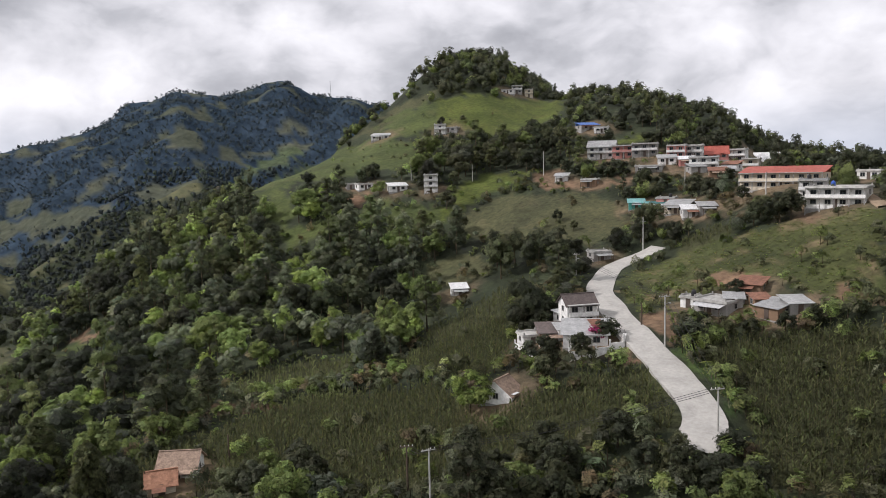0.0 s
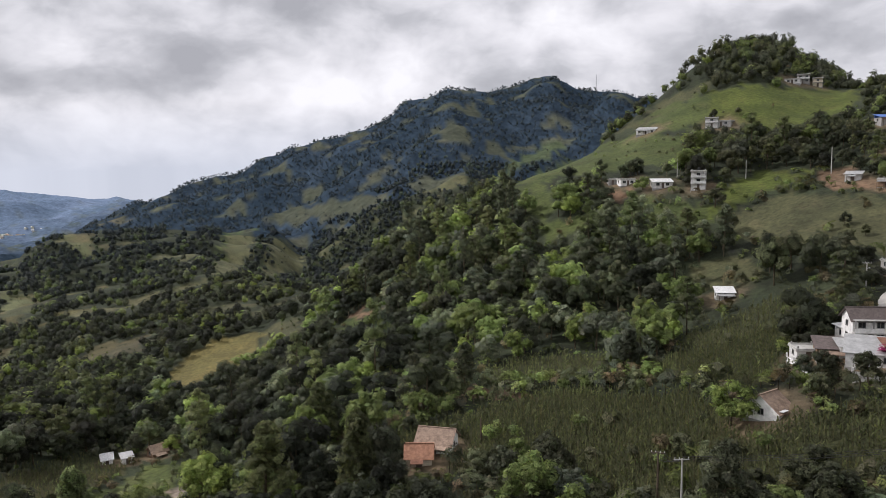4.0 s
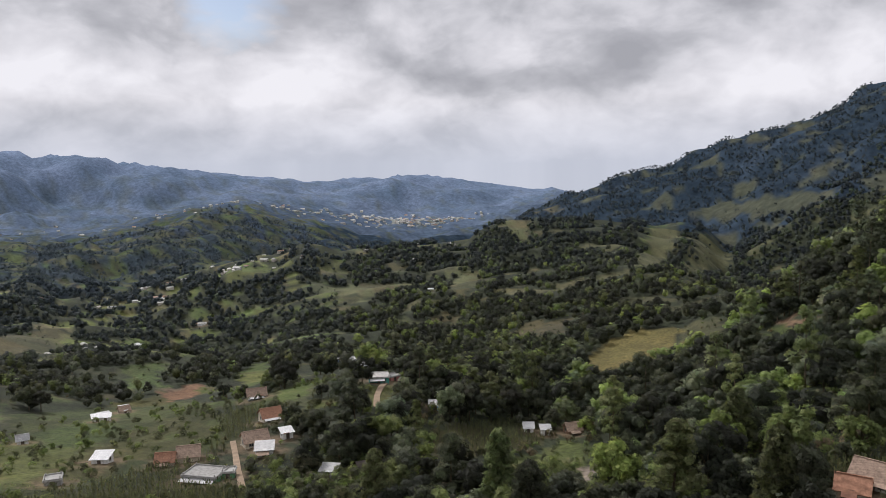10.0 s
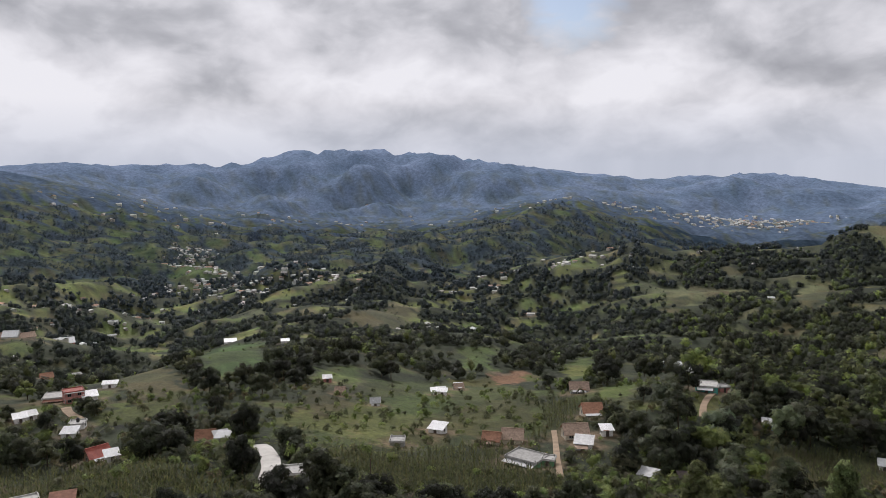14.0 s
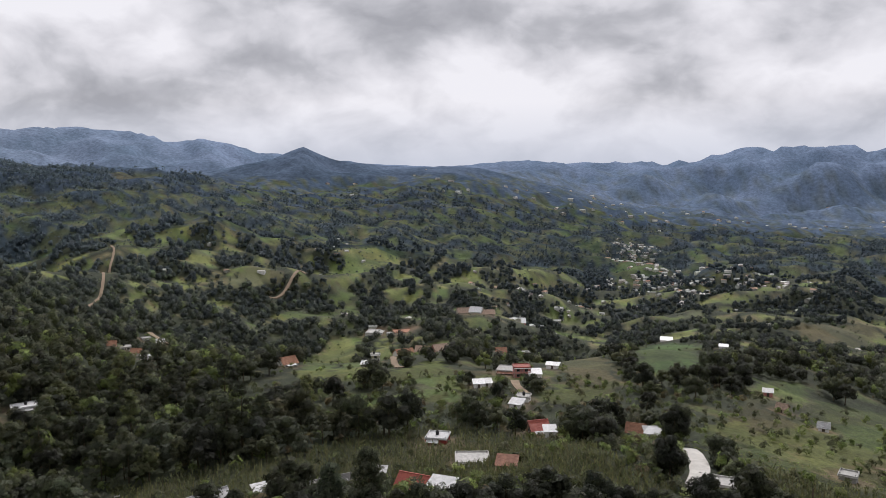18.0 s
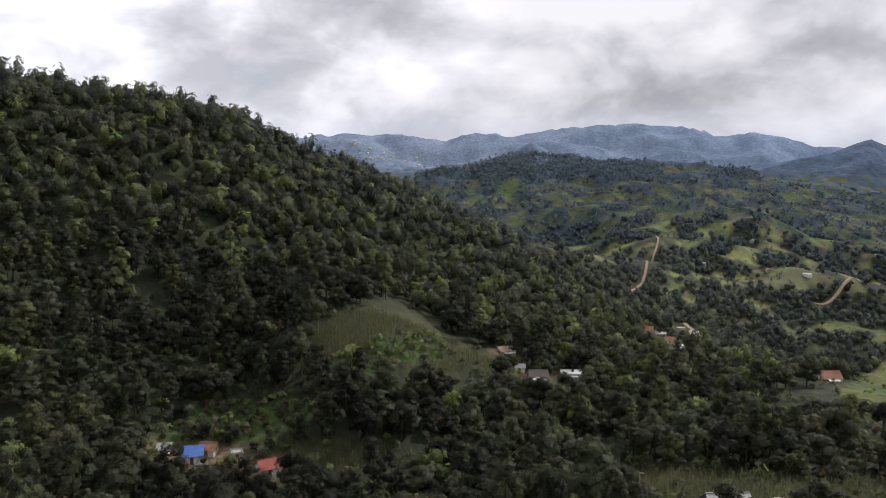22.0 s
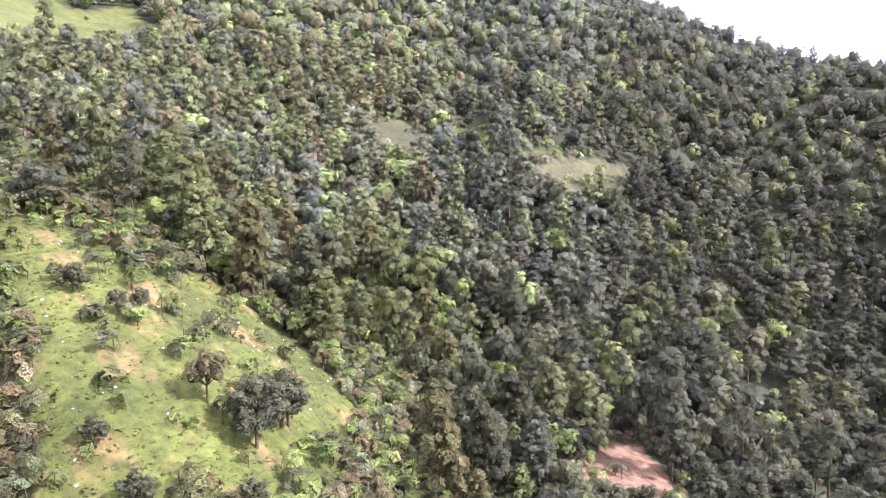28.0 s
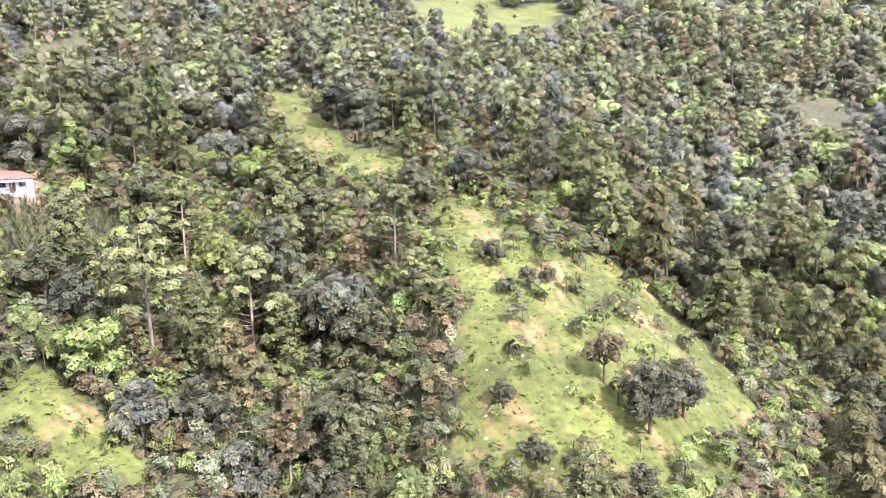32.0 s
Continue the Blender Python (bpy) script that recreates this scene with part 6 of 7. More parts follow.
def tall_pine(rng, detail, hue, tall=16.0, wide=6.0):
    """An old open pine: long pale trunk, bare lower limbs, flat plates of needles high up."""
    wood, leaf = Pile(), Pile()
    bark = (0.30, 0.26, 0.22)
    lean_x, lean_y = rng.uniform(-0.8, 0.8, 2)
    knee = np.array((lean_x * 0.4, lean_y * 0.4, tall * 0.5))
    limb(wood, (0, 0, -1.2), knee, 0.24, 0.17, bark, 7)
    limb(wood, knee, (lean_x, lean_y, tall * 0.97), 0.17, 0.04, bark, 6)
    for k in range(32):
        f = rng.uniform(0, 1)
        z = tall * (0.3 + 0.68 * f)
        reach = wide * (1.05 - 0.8 * f) * rng.uniform(0.35, 1.0)
        a = k * 2.4 + rng.uniform(-0.5, 0.5)
        sx, sy = lean_x * z / tall, lean_y * z / tall
        tip = (sx + math.cos(a) * reach, sy + math.sin(a) * reach, z + reach * 0.15)
        limb(wood, (sx, sy, z - 0.4), tip, 0.06, 0.02, bark, 3)
        if f < 0.12:
            continue
        rad = rng.uniform(1.2, 2.1)
        shade = np.array(hue) * rng.uniform(0.8, 1.25)
        leaf_cards(leaf, rng, tip, (rad, rad, rad * 0.3), 40, 0.62, shade, 0.1)
    return wood.done(), leaf.done()


def shrub(rng, detail, hue, tall=2.4, wide=1.7):
    wood, leaf = Pile(), Pile()
    if detail == 0:
        leaf_cards(leaf, rng, (0, 0, tall * 0.4), (wide * 0.75, wide * 0.75, tall * 0.5), 9, 0.85, hue, 0.4)
        return None, leaf.done()
    limb(wood, (0, 0, -0.6), (0.1, 0, tall * 0.6), 0.07, 0.03, BARK, 3)
    for k in range((1, 1, 2, 4)[detail]):
        c = (rng.uniform(-0.5, 0.5) * wide, rng.uniform(-0.5, 0.5) * wide, tall * rng.uniform(0.35, 0.6))
        leaf_cards(leaf, rng, c, (wide * 0.7, wide * 0.7, tall * 0.45), (3, 15, 16, 30)[detail], (0.9, 0.6, 0.55, 0.42)[detail], np.array(hue) * rng.uniform(0.8, 1.2), 0.3)
    return wood.done(), leaf.done()


HUES = {
    "dark": (0.056, 0.063, 0.040), "olive": (0.096, 0.104, 0.060), "fresh": (0.165, 0.208, 0.074), "grey": (0.102, 0.115, 0.086),
    "pine": (0.078, 0.088, 0.058), "pine_light": (0.116, 0.133, 0.060), "pine_gold": (0.185, 0.210, 0.085), "rust": (0.140, 0.112, 0.068), "yellow": (0.18, 0.165, 0.065),
    # deep is a green darkened for cloud shadow on the near woods
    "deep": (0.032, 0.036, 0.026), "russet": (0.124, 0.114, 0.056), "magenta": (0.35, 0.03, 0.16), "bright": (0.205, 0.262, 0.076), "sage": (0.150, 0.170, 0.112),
}
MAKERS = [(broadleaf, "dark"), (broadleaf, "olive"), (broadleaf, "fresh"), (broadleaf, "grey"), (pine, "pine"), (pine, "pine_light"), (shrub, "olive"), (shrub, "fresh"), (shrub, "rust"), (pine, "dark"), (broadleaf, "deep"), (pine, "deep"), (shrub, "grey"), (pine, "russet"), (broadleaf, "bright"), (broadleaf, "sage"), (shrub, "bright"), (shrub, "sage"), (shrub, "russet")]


def scatter(rng, spacing, r0, r1):
    """Places over the seen sector, about one spacing apart."""
    n = int(r1 / spacing) + 1
    i, j = np.meshgrid(np.arange(-n, n + 1), np.arange(-n, n + 1))
    x = (i + 0.5 * (j % 2) + rng.uniform(-0.42, 0.42, i.shape)).ravel() * spacing
    y = (j + rng.uniform(-0.42, 0.42, i.shape)).ravel() * spacing
    r, a = np.hypot(x, y), np.degrees(np.arctan2(-x, y))
    a = np.where(a < -90, a + 360, a)
    ok = (r > r0) & (r <= r1) & (a > -36) & (a < 265)
    return x[ok], y[ok]


def wood_density(x, y, kind):
    """How likely a tree stands at a place."""
    az, r = np.degrees(np.arctan2(-x, y)) % 360, np.hypot(x, y)
    d = np.where((az > 105) & (az < 190), 0.8, 0.94)
    clump = wobble(x, y, 40, 41) + 0.5 * wobble(x, y, 15, 42)
    valley = (((az > 55) & (az < 112) & (r > 140)) | ((az > 100) & (az < 128) & (r > 300))) & (r < 850)
    masses = wobble(x, y, 150, 45) + 0.5 * clump
    d = np.where(valley, np.clip(np.where(r > 330, 0.9, 0.5) + 0.9 * masses, 0.06, 1), d)
    near_spur = ((az < 40) | (az > 325)) & (r < 240)
    d = np.where(near_spur, np.clip(0.35 + 0.55 * clump, 0.0, 0.9), d)
    east = (az > 200) & (az < 300) & (r < 200)
    d = np.where(east & (r < 165), np.clip(0.2 + 0.35 * clump, 0.02, 0.6), np.where(east, np.clip(0.55 + 0.4 * clump, 0.1, 0.9), d))
    opens = np.isin(kind, [KINDS.index(k) for k in ("corn", "meadow", "pasture", "field", "lush", "yellow", "soil", "rock")])
    d = np.where(opens, np.where(az > 150, 0.02, np.where(clump > 0.5, 0.6, np.where(r > 190, 0.15, 0.04))), d)
    d = np.where(kind == KINDS.index("corn"), np.where((clump > 0.95) & (az < 150), 0.3, np.where((r > 190) & (az > 40) & (az < 150), 0.11, 0.008)), d)
    d = np.where(np.isin(kind, [KINDS.index("soil"), KINDS.index("rock")]), 0.01, d)
    return d


def species(rng, x, y, kind):
    """Pines on the south slopes and upper ridges, broad trees and shrubs below."""
    az = np.degrees(np.arctan2(-x, y)) % 360
    drift = wobble(x, y, 60, 43)
    pick = rng.choice(len(MAKERS), len(x), p=[0.27, 0.21, 0.10, 0.07, 0.12, 0.07, 0.06, 0.05, 0.02, 0.01, 0.02] + [0.0] * 8)
    pines = (az > 165) & (az < 262) & (drift + rng.normal(size=len(x)) * 0.6 > 0.1)
    pick = np.where(pines, rng.choice([4, 4, 5, 5, 1, 1], len(x)), pick)
    sunny = (az > 196 + 12 * drift) & (az < 262) & (rng.uniform(size=len(x)) < 0.75)
    pick = np.where(sunny, rng.choice([5, 5, 1, 13, 1, 1, 3, 2, 5], len(x)), pick)
    groves = (az < 60) & (drift + rng.normal(size=len(x)) * 0.25 > -0.05)
    pick = np.where(groves, rng.choice([2, 14, 2, 3, 5, 15], len(x)), pick)
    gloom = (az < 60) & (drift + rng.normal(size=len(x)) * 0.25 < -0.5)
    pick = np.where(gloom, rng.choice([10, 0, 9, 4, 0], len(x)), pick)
    # cloud shadow over the hollow, put into darker tree hues
    clouded = (az > 22) & (az < 108) & (drift < 0.5) & (rng.uniform(size=len(x)) < 0.75)
    pick = np.where(clouded, rng.choice([10, 10, 0], len(x)), pick)
    # cloud shadow on the near forest, likewise put into the hues
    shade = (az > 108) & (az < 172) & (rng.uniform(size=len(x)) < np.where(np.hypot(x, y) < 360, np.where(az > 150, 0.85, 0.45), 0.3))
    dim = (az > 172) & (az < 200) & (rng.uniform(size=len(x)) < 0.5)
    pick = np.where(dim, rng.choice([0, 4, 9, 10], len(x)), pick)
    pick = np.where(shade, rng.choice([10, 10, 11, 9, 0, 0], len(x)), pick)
    small = np.isin(kind, [KINDS.index(k) for k in ("corn", "meadow", "pasture", "field", "lush")])
    pick = np.where(small, rng.choice([0, 1, 6, 6, 7, 8, 6], len(x)), pick)
    hedge = small & (az > 55) & (az < 118) & (np.hypot(x, y) > 190)
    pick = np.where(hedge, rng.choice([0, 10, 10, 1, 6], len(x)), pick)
    return pick


def clear_of(x, y):
    ok = np.ones(x.shape, bool)
    for cx, cy, rad in KEEP_CLEAR:
        ok &= (x - cx) ** 2 + (y - cy) ** 2 > rad * rad
    return ok


OPEN_KINDS = [k for k, name in enumerate(KINDS) if name != "wild"]


def crowds(x, y, z, tall):
    """Where a tree of that height would shut in a field, a road or a house from the valley side: such places were cut."""
    r = np.hypot(x, y)
    bad = np.zeros(x.shape, bool)
    for step in (5, 10, 17, 26, 38, 55, 78):
        far = r + step * np.clip(r / 250, 0.6, 2.5)
        px, py = x * far / r, y * far / r
        sight = EYE + (LAND_Z(px, py) + 0.5 - EYE) * r / far
        bad |= (z + 0.72 * tall > sight) & np.isin(cover_at(px, py), OPEN_KINDS)
    for hx, hy, hz, half in IN_VIEW:
        hr = math.hypot(hx, hy)
        along = (x * hx + y * hy) / hr
        across = np.abs(x * hy - y * hx) / hr
        sight = EYE + (hz - EYE) * along / hr
        bad |= (along < hr) & (along > hr * 0.8) & (across < half + 2.0) & (z + 0.8 * tall > sight)
    return bad


def set_out(pile, rng, proto, x, y, z, grow, tone_spread=0.16, far=False):
    """Copies of one prototype, each turned, scaled and toned by chance, into a pile."""
    v, q, c, f = proto
    m = len(x)
    spin, size = rng.uniform(0, 6.28, m), rng.uniform(0.62, 1.25, m) * grow
    lift = size * rng.uniform(0.8, 1.2, m)
    cs, sn = np.cos(spin) * size, np.sin(spin) * size
    out = np.empty((m, len(v), 3), np.float32)
    out[:, :, 0] = v[:, 0] * cs[:, None] - v[:, 1] * sn[:, None] + x[:, None]
    out[:, :, 1] = v[:, 0] * sn[:, None] + v[:, 1] * cs[:, None] + y[:, None]
    out[:, :, 2] = v[:, 2] * lift[:, None] + z[:, None]
    face = np.empty((m, len(v), 3), np.float32)
    cs, sn = np.cos(spin), np.sin(spin)
    face[:, :, 0] = f[:, 0] * cs[:, None] - f[:, 1] * sn[:, None]
    face[:, :, 1] = f[:, 0] * sn[:, None] + f[:, 1] * cs[:, None]
    face[:, :, 2] = f[:, 2]
    tone = np.exp(rng.normal(0, tone_spread, (m, 1, 1))) * (1 + rng.normal(0, 0.025, (m, 1, 3)))
    shades = c[None, :, :3] * tone
    # haze put into the crown colours, blue-grey with distance
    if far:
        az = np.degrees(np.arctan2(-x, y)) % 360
        haze_share = np.where((az > 58) & (az < 330), np.clip((np.hypot(x, y) - 430) / 800, 0, 1), np.clip((np.hypot(x, y) - 550) / 900, 0, 1))[:, None, None]
        haze_share = haze_share * np.interp(np.hypot(x, y), (900, 1400), (1.0, 1.16))[:, None, None]
        shades = shades * (1 - 0.8 * haze_share) + np.where((az > 58) & (az < 330), np.interp(az, (112, 130), (1.0, 1.5)), 0.8)[:, None, None] * np.array((0.066, 0.090, 0.128)) * 0.8 * haze_share
    # upper slopes: haze put into the colour, paler and bluer
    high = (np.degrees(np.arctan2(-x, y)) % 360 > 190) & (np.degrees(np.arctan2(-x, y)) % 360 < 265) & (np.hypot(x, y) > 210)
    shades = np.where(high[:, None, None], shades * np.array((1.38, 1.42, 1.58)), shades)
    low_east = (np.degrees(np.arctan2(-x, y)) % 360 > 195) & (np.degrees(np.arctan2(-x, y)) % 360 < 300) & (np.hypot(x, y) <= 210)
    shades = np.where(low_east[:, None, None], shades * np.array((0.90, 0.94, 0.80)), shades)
    # sunlight on the western spur, put into the leaf colour
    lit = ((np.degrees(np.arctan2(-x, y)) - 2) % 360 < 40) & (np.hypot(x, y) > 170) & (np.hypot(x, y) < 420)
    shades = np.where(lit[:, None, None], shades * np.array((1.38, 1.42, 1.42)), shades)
    faces = (q[None] + (np.arange(m) * len(v))[:, None, None]).reshape(-1, 4)
    lace = np.broadcast_to(c[None, :, 3:], (m, len(v), 1))
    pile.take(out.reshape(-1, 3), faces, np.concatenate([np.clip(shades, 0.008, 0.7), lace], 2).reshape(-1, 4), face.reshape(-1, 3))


def whole(pair):
    if pair[0] is None:
        return pair[1]
    a, b = pair
    return (np.concatenate([a[0], b[0]]), np.concatenate([a[1], b[1] + len(a[0])]), np.concatenate([a[2], b[2]]), np.concatenate([a[3], b[3]]))


STOCK, NAMES = {}, {"broadleaf": "broadleaf_tree", "pine": "pine_tree", "tall_pine": "pine_tree", "shrub": "shrub"}
LOOKS = {"pine_gold": "golden-green", "magenta": "magenta-flowering", "dark": "dark green", "olive": "olive green", "fresh": "fresh green", "grey": "grey-green", "pine": "deep green", "pine_light": "yellow-green", "rust": "rust-brown", "yellow": "yellowing", "deep": "shade-darkened green", "russet": "brownish", "bright": "bright green", "sage": "silvery grey-green"}


def leafy_mesh(name, shape, mat):
    return quad_mesh(name, *shape[:3], mat, True, shape[3])


def single_tree(rng, make, hue, x, y, size, variant=0, words="", lift=1.0):
    """One tree that stands as a thing of its own, with trunk and crown."""
    style = "pine" if make is pine else "tall_pine" if make is tall_pine else "shrub" if make is shrub else "broadleaf"
    key = (style, hue, variant)
    kind = NAMES[style]
    if key not in STOCK:
        wood, leaf = make(np.random.RandomState(hash_of(key)), 3, HUES[hue])
        STOCK[key] = leafy_mesh("trunk", wood, MAT_LEAF_OWN), leafy_mesh("crown", leaf, MAT_LEAF_OWN)
    base = new(kind, None)
    base.matrix_basis = pose(x, y, level(x, y), 0, 0, rng.uniform(0, 360)) @ Matrix.Diagonal((size, size, size * lift, 1))
    for name, me in zip(("trunk", "crown"), STOCK[key]):
        new(name, me).parent = base
    stands = "open pasture" if KINDS[int(cover_at(np.array([x]), np.array([y]))[0])] in ("pasture", "meadow", "field") else "the wooded slope"
    what = {"broadleaf_tree": "broad-crowned tree", "pine_tree": "highland pine", "shrub": "leafy shrub"}[kind]
    tagged(base, words or LOOKS[hue] + " " + what + " on " + stands, "shrub" if kind == "shrub" else "tree", group="trees on the near slopes")


def hash_of(key):
    return sum(ord(c) * (k + 7) for k, c in enumerate(str(key))) % 99991


def single_trees(rng, x, y, z, pick):
    for k in range(len(x)):
        make, hue = MAKERS[pick[k]]
        if math.degrees(math.atan2(-x[k], y[k])) % 360 > 190:
            hue = {"grey": "fresh", "dark": "olive", "sage": "olive"}.get(hue, hue)
        if make is pine and rng.uniform() < 0.4:
            make = tall_pine
        size = rng.uniform(0.7, 1.15) * (0.85 if make is tall_pine else 1.0)
        single_tree(rng, make, hue, float(x[k]), float(y[k]), size, k % 3)


TALL = [8.5, 8.5, 8.5, 8.5, 13.5, 13.5, 2.4, 2.4, 2.4, 13.5, 8.5, 13.5, 2.4, 13.5, 8.5, 8.5, 2.4, 2.4, 2.4]


def hidden(x, y, z):
    """Trees wholly behind a nearer rise of the land."""
    out = np.zeros(x.shape, bool)
    for f in np.linspace(0.3, 0.97, 24):
        out |= LAND_Z(x * f, y * f) > EYE + (z + 13 - EYE) * f
    return out


def size_of(x, y):
    """Old trees stand tallest on the shaded south side."""
    az = np.degrees(np.arctan2(-x, y)) % 360
    return np.where((az > 320) & (az < 352) & (np.hypot(x, y) > 250), 0.72, np.where((az > 140) & (az < 265) & (np.hypot(x, y) > 370), 1.22, 1.0)) * np.where((az > 105) & (az < 186), 1.3, np.where(((az < 60) | (az > 320)) & (np.hypot(x, y) < 420), 1.18, np.where(az > 186, 1.22, 1.05)))


def plant(rng, name, label, detail, spacing, r0, r1, grow=1.0, low=False, things=0):
    """A wood (or, low, the shrubs and weeds under and between the trees) as one mass."""
    x, y = scatter(rng, spacing, r0, r1)
    kind = cover_at(x, y)
    keep = (rng.uniform(size=len(x)) < (weed_density if low else wood_density)(x, y, kind)) & clear_of(x, y)
    x, y, kind = x[keep], y[keep], kind[keep]
    z = LAND_Z(x, y)
    pick = np.where(np.degrees(np.arctan2(-x, y)) % 360 > 195, rng.choice([6, 18, 17, 7, 8, 6, 7, 7, 8], len(x)), rng.choice([6, 6, 7, 7, 8, 12, 6], len(x))) if low else species(rng, x, y, kind)
    if r0 >= 1300:
        az = np.degrees(np.arctan2(-x, y)) % 360
        keep = ((az > 60) & (az < 330)) | (rng.uniform(size=len(x)) < 0.75)
        x, y, z, pick = x[keep], y[keep], z[keep], pick[keep]
    tight = crowds(x, y, z, np.array(TALL)[pick] * grow * size_of(x, y))
    drop = tight & (not low) & (rng.uniform(size=len(x)) < np.where((np.degrees(np.arctan2(-x, y)) - 60) % 360 > 90, 0.9, 0.6))
    pick = np.where(tight, rng.choice([6, 7], len(x)), pick)
    x, y, z, pick = x[~drop], y[~drop], z[~drop], pick[~drop]
    back = hidden(x, y, z)
    thin = back & (rng.uniform(size=len(x)) < (0.75 if r0 > 350 else 0.4))
    x, y, z, pick, back = x[~thin], y[~thin], z[~thin], pick[~thin], back[~thin]
    if things:
        near = np.argsort(np.hypot(x, y) + 200 * back + 40 * (np.array(TALL)[pick] < 3))[:things]
        single_trees(rng, x[near], y[near], z[near], pick[near])
        rest = np.setdiff1d(np.arange(len(x)), near)
        x, y, z, pick, back = x[rest], y[rest], z[rest], pick[rest], back[rest]
    pile = Pile()
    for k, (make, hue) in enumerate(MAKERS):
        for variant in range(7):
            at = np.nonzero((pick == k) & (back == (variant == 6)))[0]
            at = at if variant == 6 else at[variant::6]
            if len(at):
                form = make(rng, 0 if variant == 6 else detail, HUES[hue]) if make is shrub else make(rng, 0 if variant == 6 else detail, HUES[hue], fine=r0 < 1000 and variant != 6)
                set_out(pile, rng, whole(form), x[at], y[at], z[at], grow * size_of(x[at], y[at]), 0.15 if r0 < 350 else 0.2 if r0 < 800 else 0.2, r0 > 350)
    ob = new(name, leafy_mesh(name, pile.done(), MAT_LEAF if r0 < 300 else MAT_LEAF_FAR))
    tagged(ob, label, "woodland", kind="stuff")


def weed_density(x, y, kind):
    az = np.degrees(np.arctan2(-x, y)) % 360
    d = np.where((az > 190) & (az < 300), 0.97, 0.42)
    d = np.where(kind == KINDS.index("lush"), 0.9, d)
    d = np.where(np.isin(kind, [KINDS.index(k) for k in ("pasture", "meadow", "field", "yellow")]), np.where(az > 300, 0.05, np.where(az > 190, np.clip(0.06 + 0.25 * wobble(x, y, 14, 46), 0.01, 0.5), 0.16)), d)
    return np.where(np.isin(kind, [KINDS.index(k) for k in ("corn", "soil", "rock")]), 0.02, d)


def corn_plant(rng, tall=2.1):
    leaf = Pile()
    for k in range(4):
        a = k * 2.1 + rng.uniform(-0.3, 0.3)
        d, w = np.array((math.cos(a), math.sin(a), 0)), np.array((-math.sin(a), math.cos(a), 0))
        z0 = tall * (0.12 + 0.2 * k)
        v = np.array([d * 0.03 - w * 0.12 + (0, 0, z0), d * 0.03 + w * 0.12 + (0, 0, z0), d * 0.55 + w * 0.1 + (0, 0, z0 + tall * 0.24), d * 0.55 - w * 0.1 + (0, 0, z0 + tall * 0.24)])
        leaf.add(v, [(0, 1, 2, 3)], np.array((0.085, 0.098, 0.039)) * rng.uniform(0.55, 1.45))
    leaf.add(np.array([(-0.04, 0, 0), (0.04, 0, 0), (0.05, 0.05, tall), (-0.05, 0.05, tall)]), [(0, 1, 2, 3)], (0.13, 0.125, 0.065))
    return leaf.done()


def build_corn(rng, spacing, r0, r1, grow):
    """Maize in rows, as one mass."""
    x, y = scatter(rng, spacing, r0, r1)
    y = np.where(rng.uniform(size=len(y)) < 0.7, np.round(y / 1.5) * 1.5 + rng.normal(0, 0.3, len(y)), y)
    keep = (cover_at(x, y) == KINDS.index("corn")) & clear_of(x, y)
    x, y = x[keep], y[keep]
    z, pile = LAND_Z(x, y), Pile()
    for k in range(6):
        set_out(pile, rng, corn_plant(rng), x[k::6], y[k::6], z[k::6], grow, 0.18)
    tagged(new("maize", leafy_mesh("maize", pile.done(), MAT_LEAF)), "tall ripening maize in rows on the slope", "maize", kind="stuff")


def build_gardens(rng):
    """Trees and hedges that crowd round the dwellings."""
    xs, ys = [], []
    for hx, hy, hz, half in IN_VIEW:
        if half < 1.5:
            continue
        r = math.hypot(hx, hy)
        for k in range(6 if r < 450 else 3):
            a = math.atan2(hy, hx) + rng.uniform(-1.9, 1.9)
            d = half * rng.uniform(1.5, 3.2) + 2.0
            xs.append(hx + math.cos(a) * d), ys.append(hy + math.sin(a) * d)
    x, y = np.array(xs), np.array(ys)
    ok = clear_of(x, y)
    x, y = x[ok], y[ok]
    z = LAND_Z(x, y)
    ok = ~crowds(x, y, z, np.full(len(x), 5.5))
    x, y, z = x[ok], y[ok], z[ok]
    pile = Pile()
    for k, hue in enumerate(("dark", "dark", "olive", "dark", "fresh", "olive", "grey")):
        set_out(pile, rng, whole(broadleaf(rng, 2 if k < 4 else 1, HUES[hue], 6.0, 3.0)), x[k::7], y[k::7], z[k::7], 0.9, 0.2)
    tagged(new("garden_trees", leafy_mesh("garden_trees", pile.done(), MAT_LEAF)), "dark garden trees and hedges round the dwellings", "trees", kind="stuff")


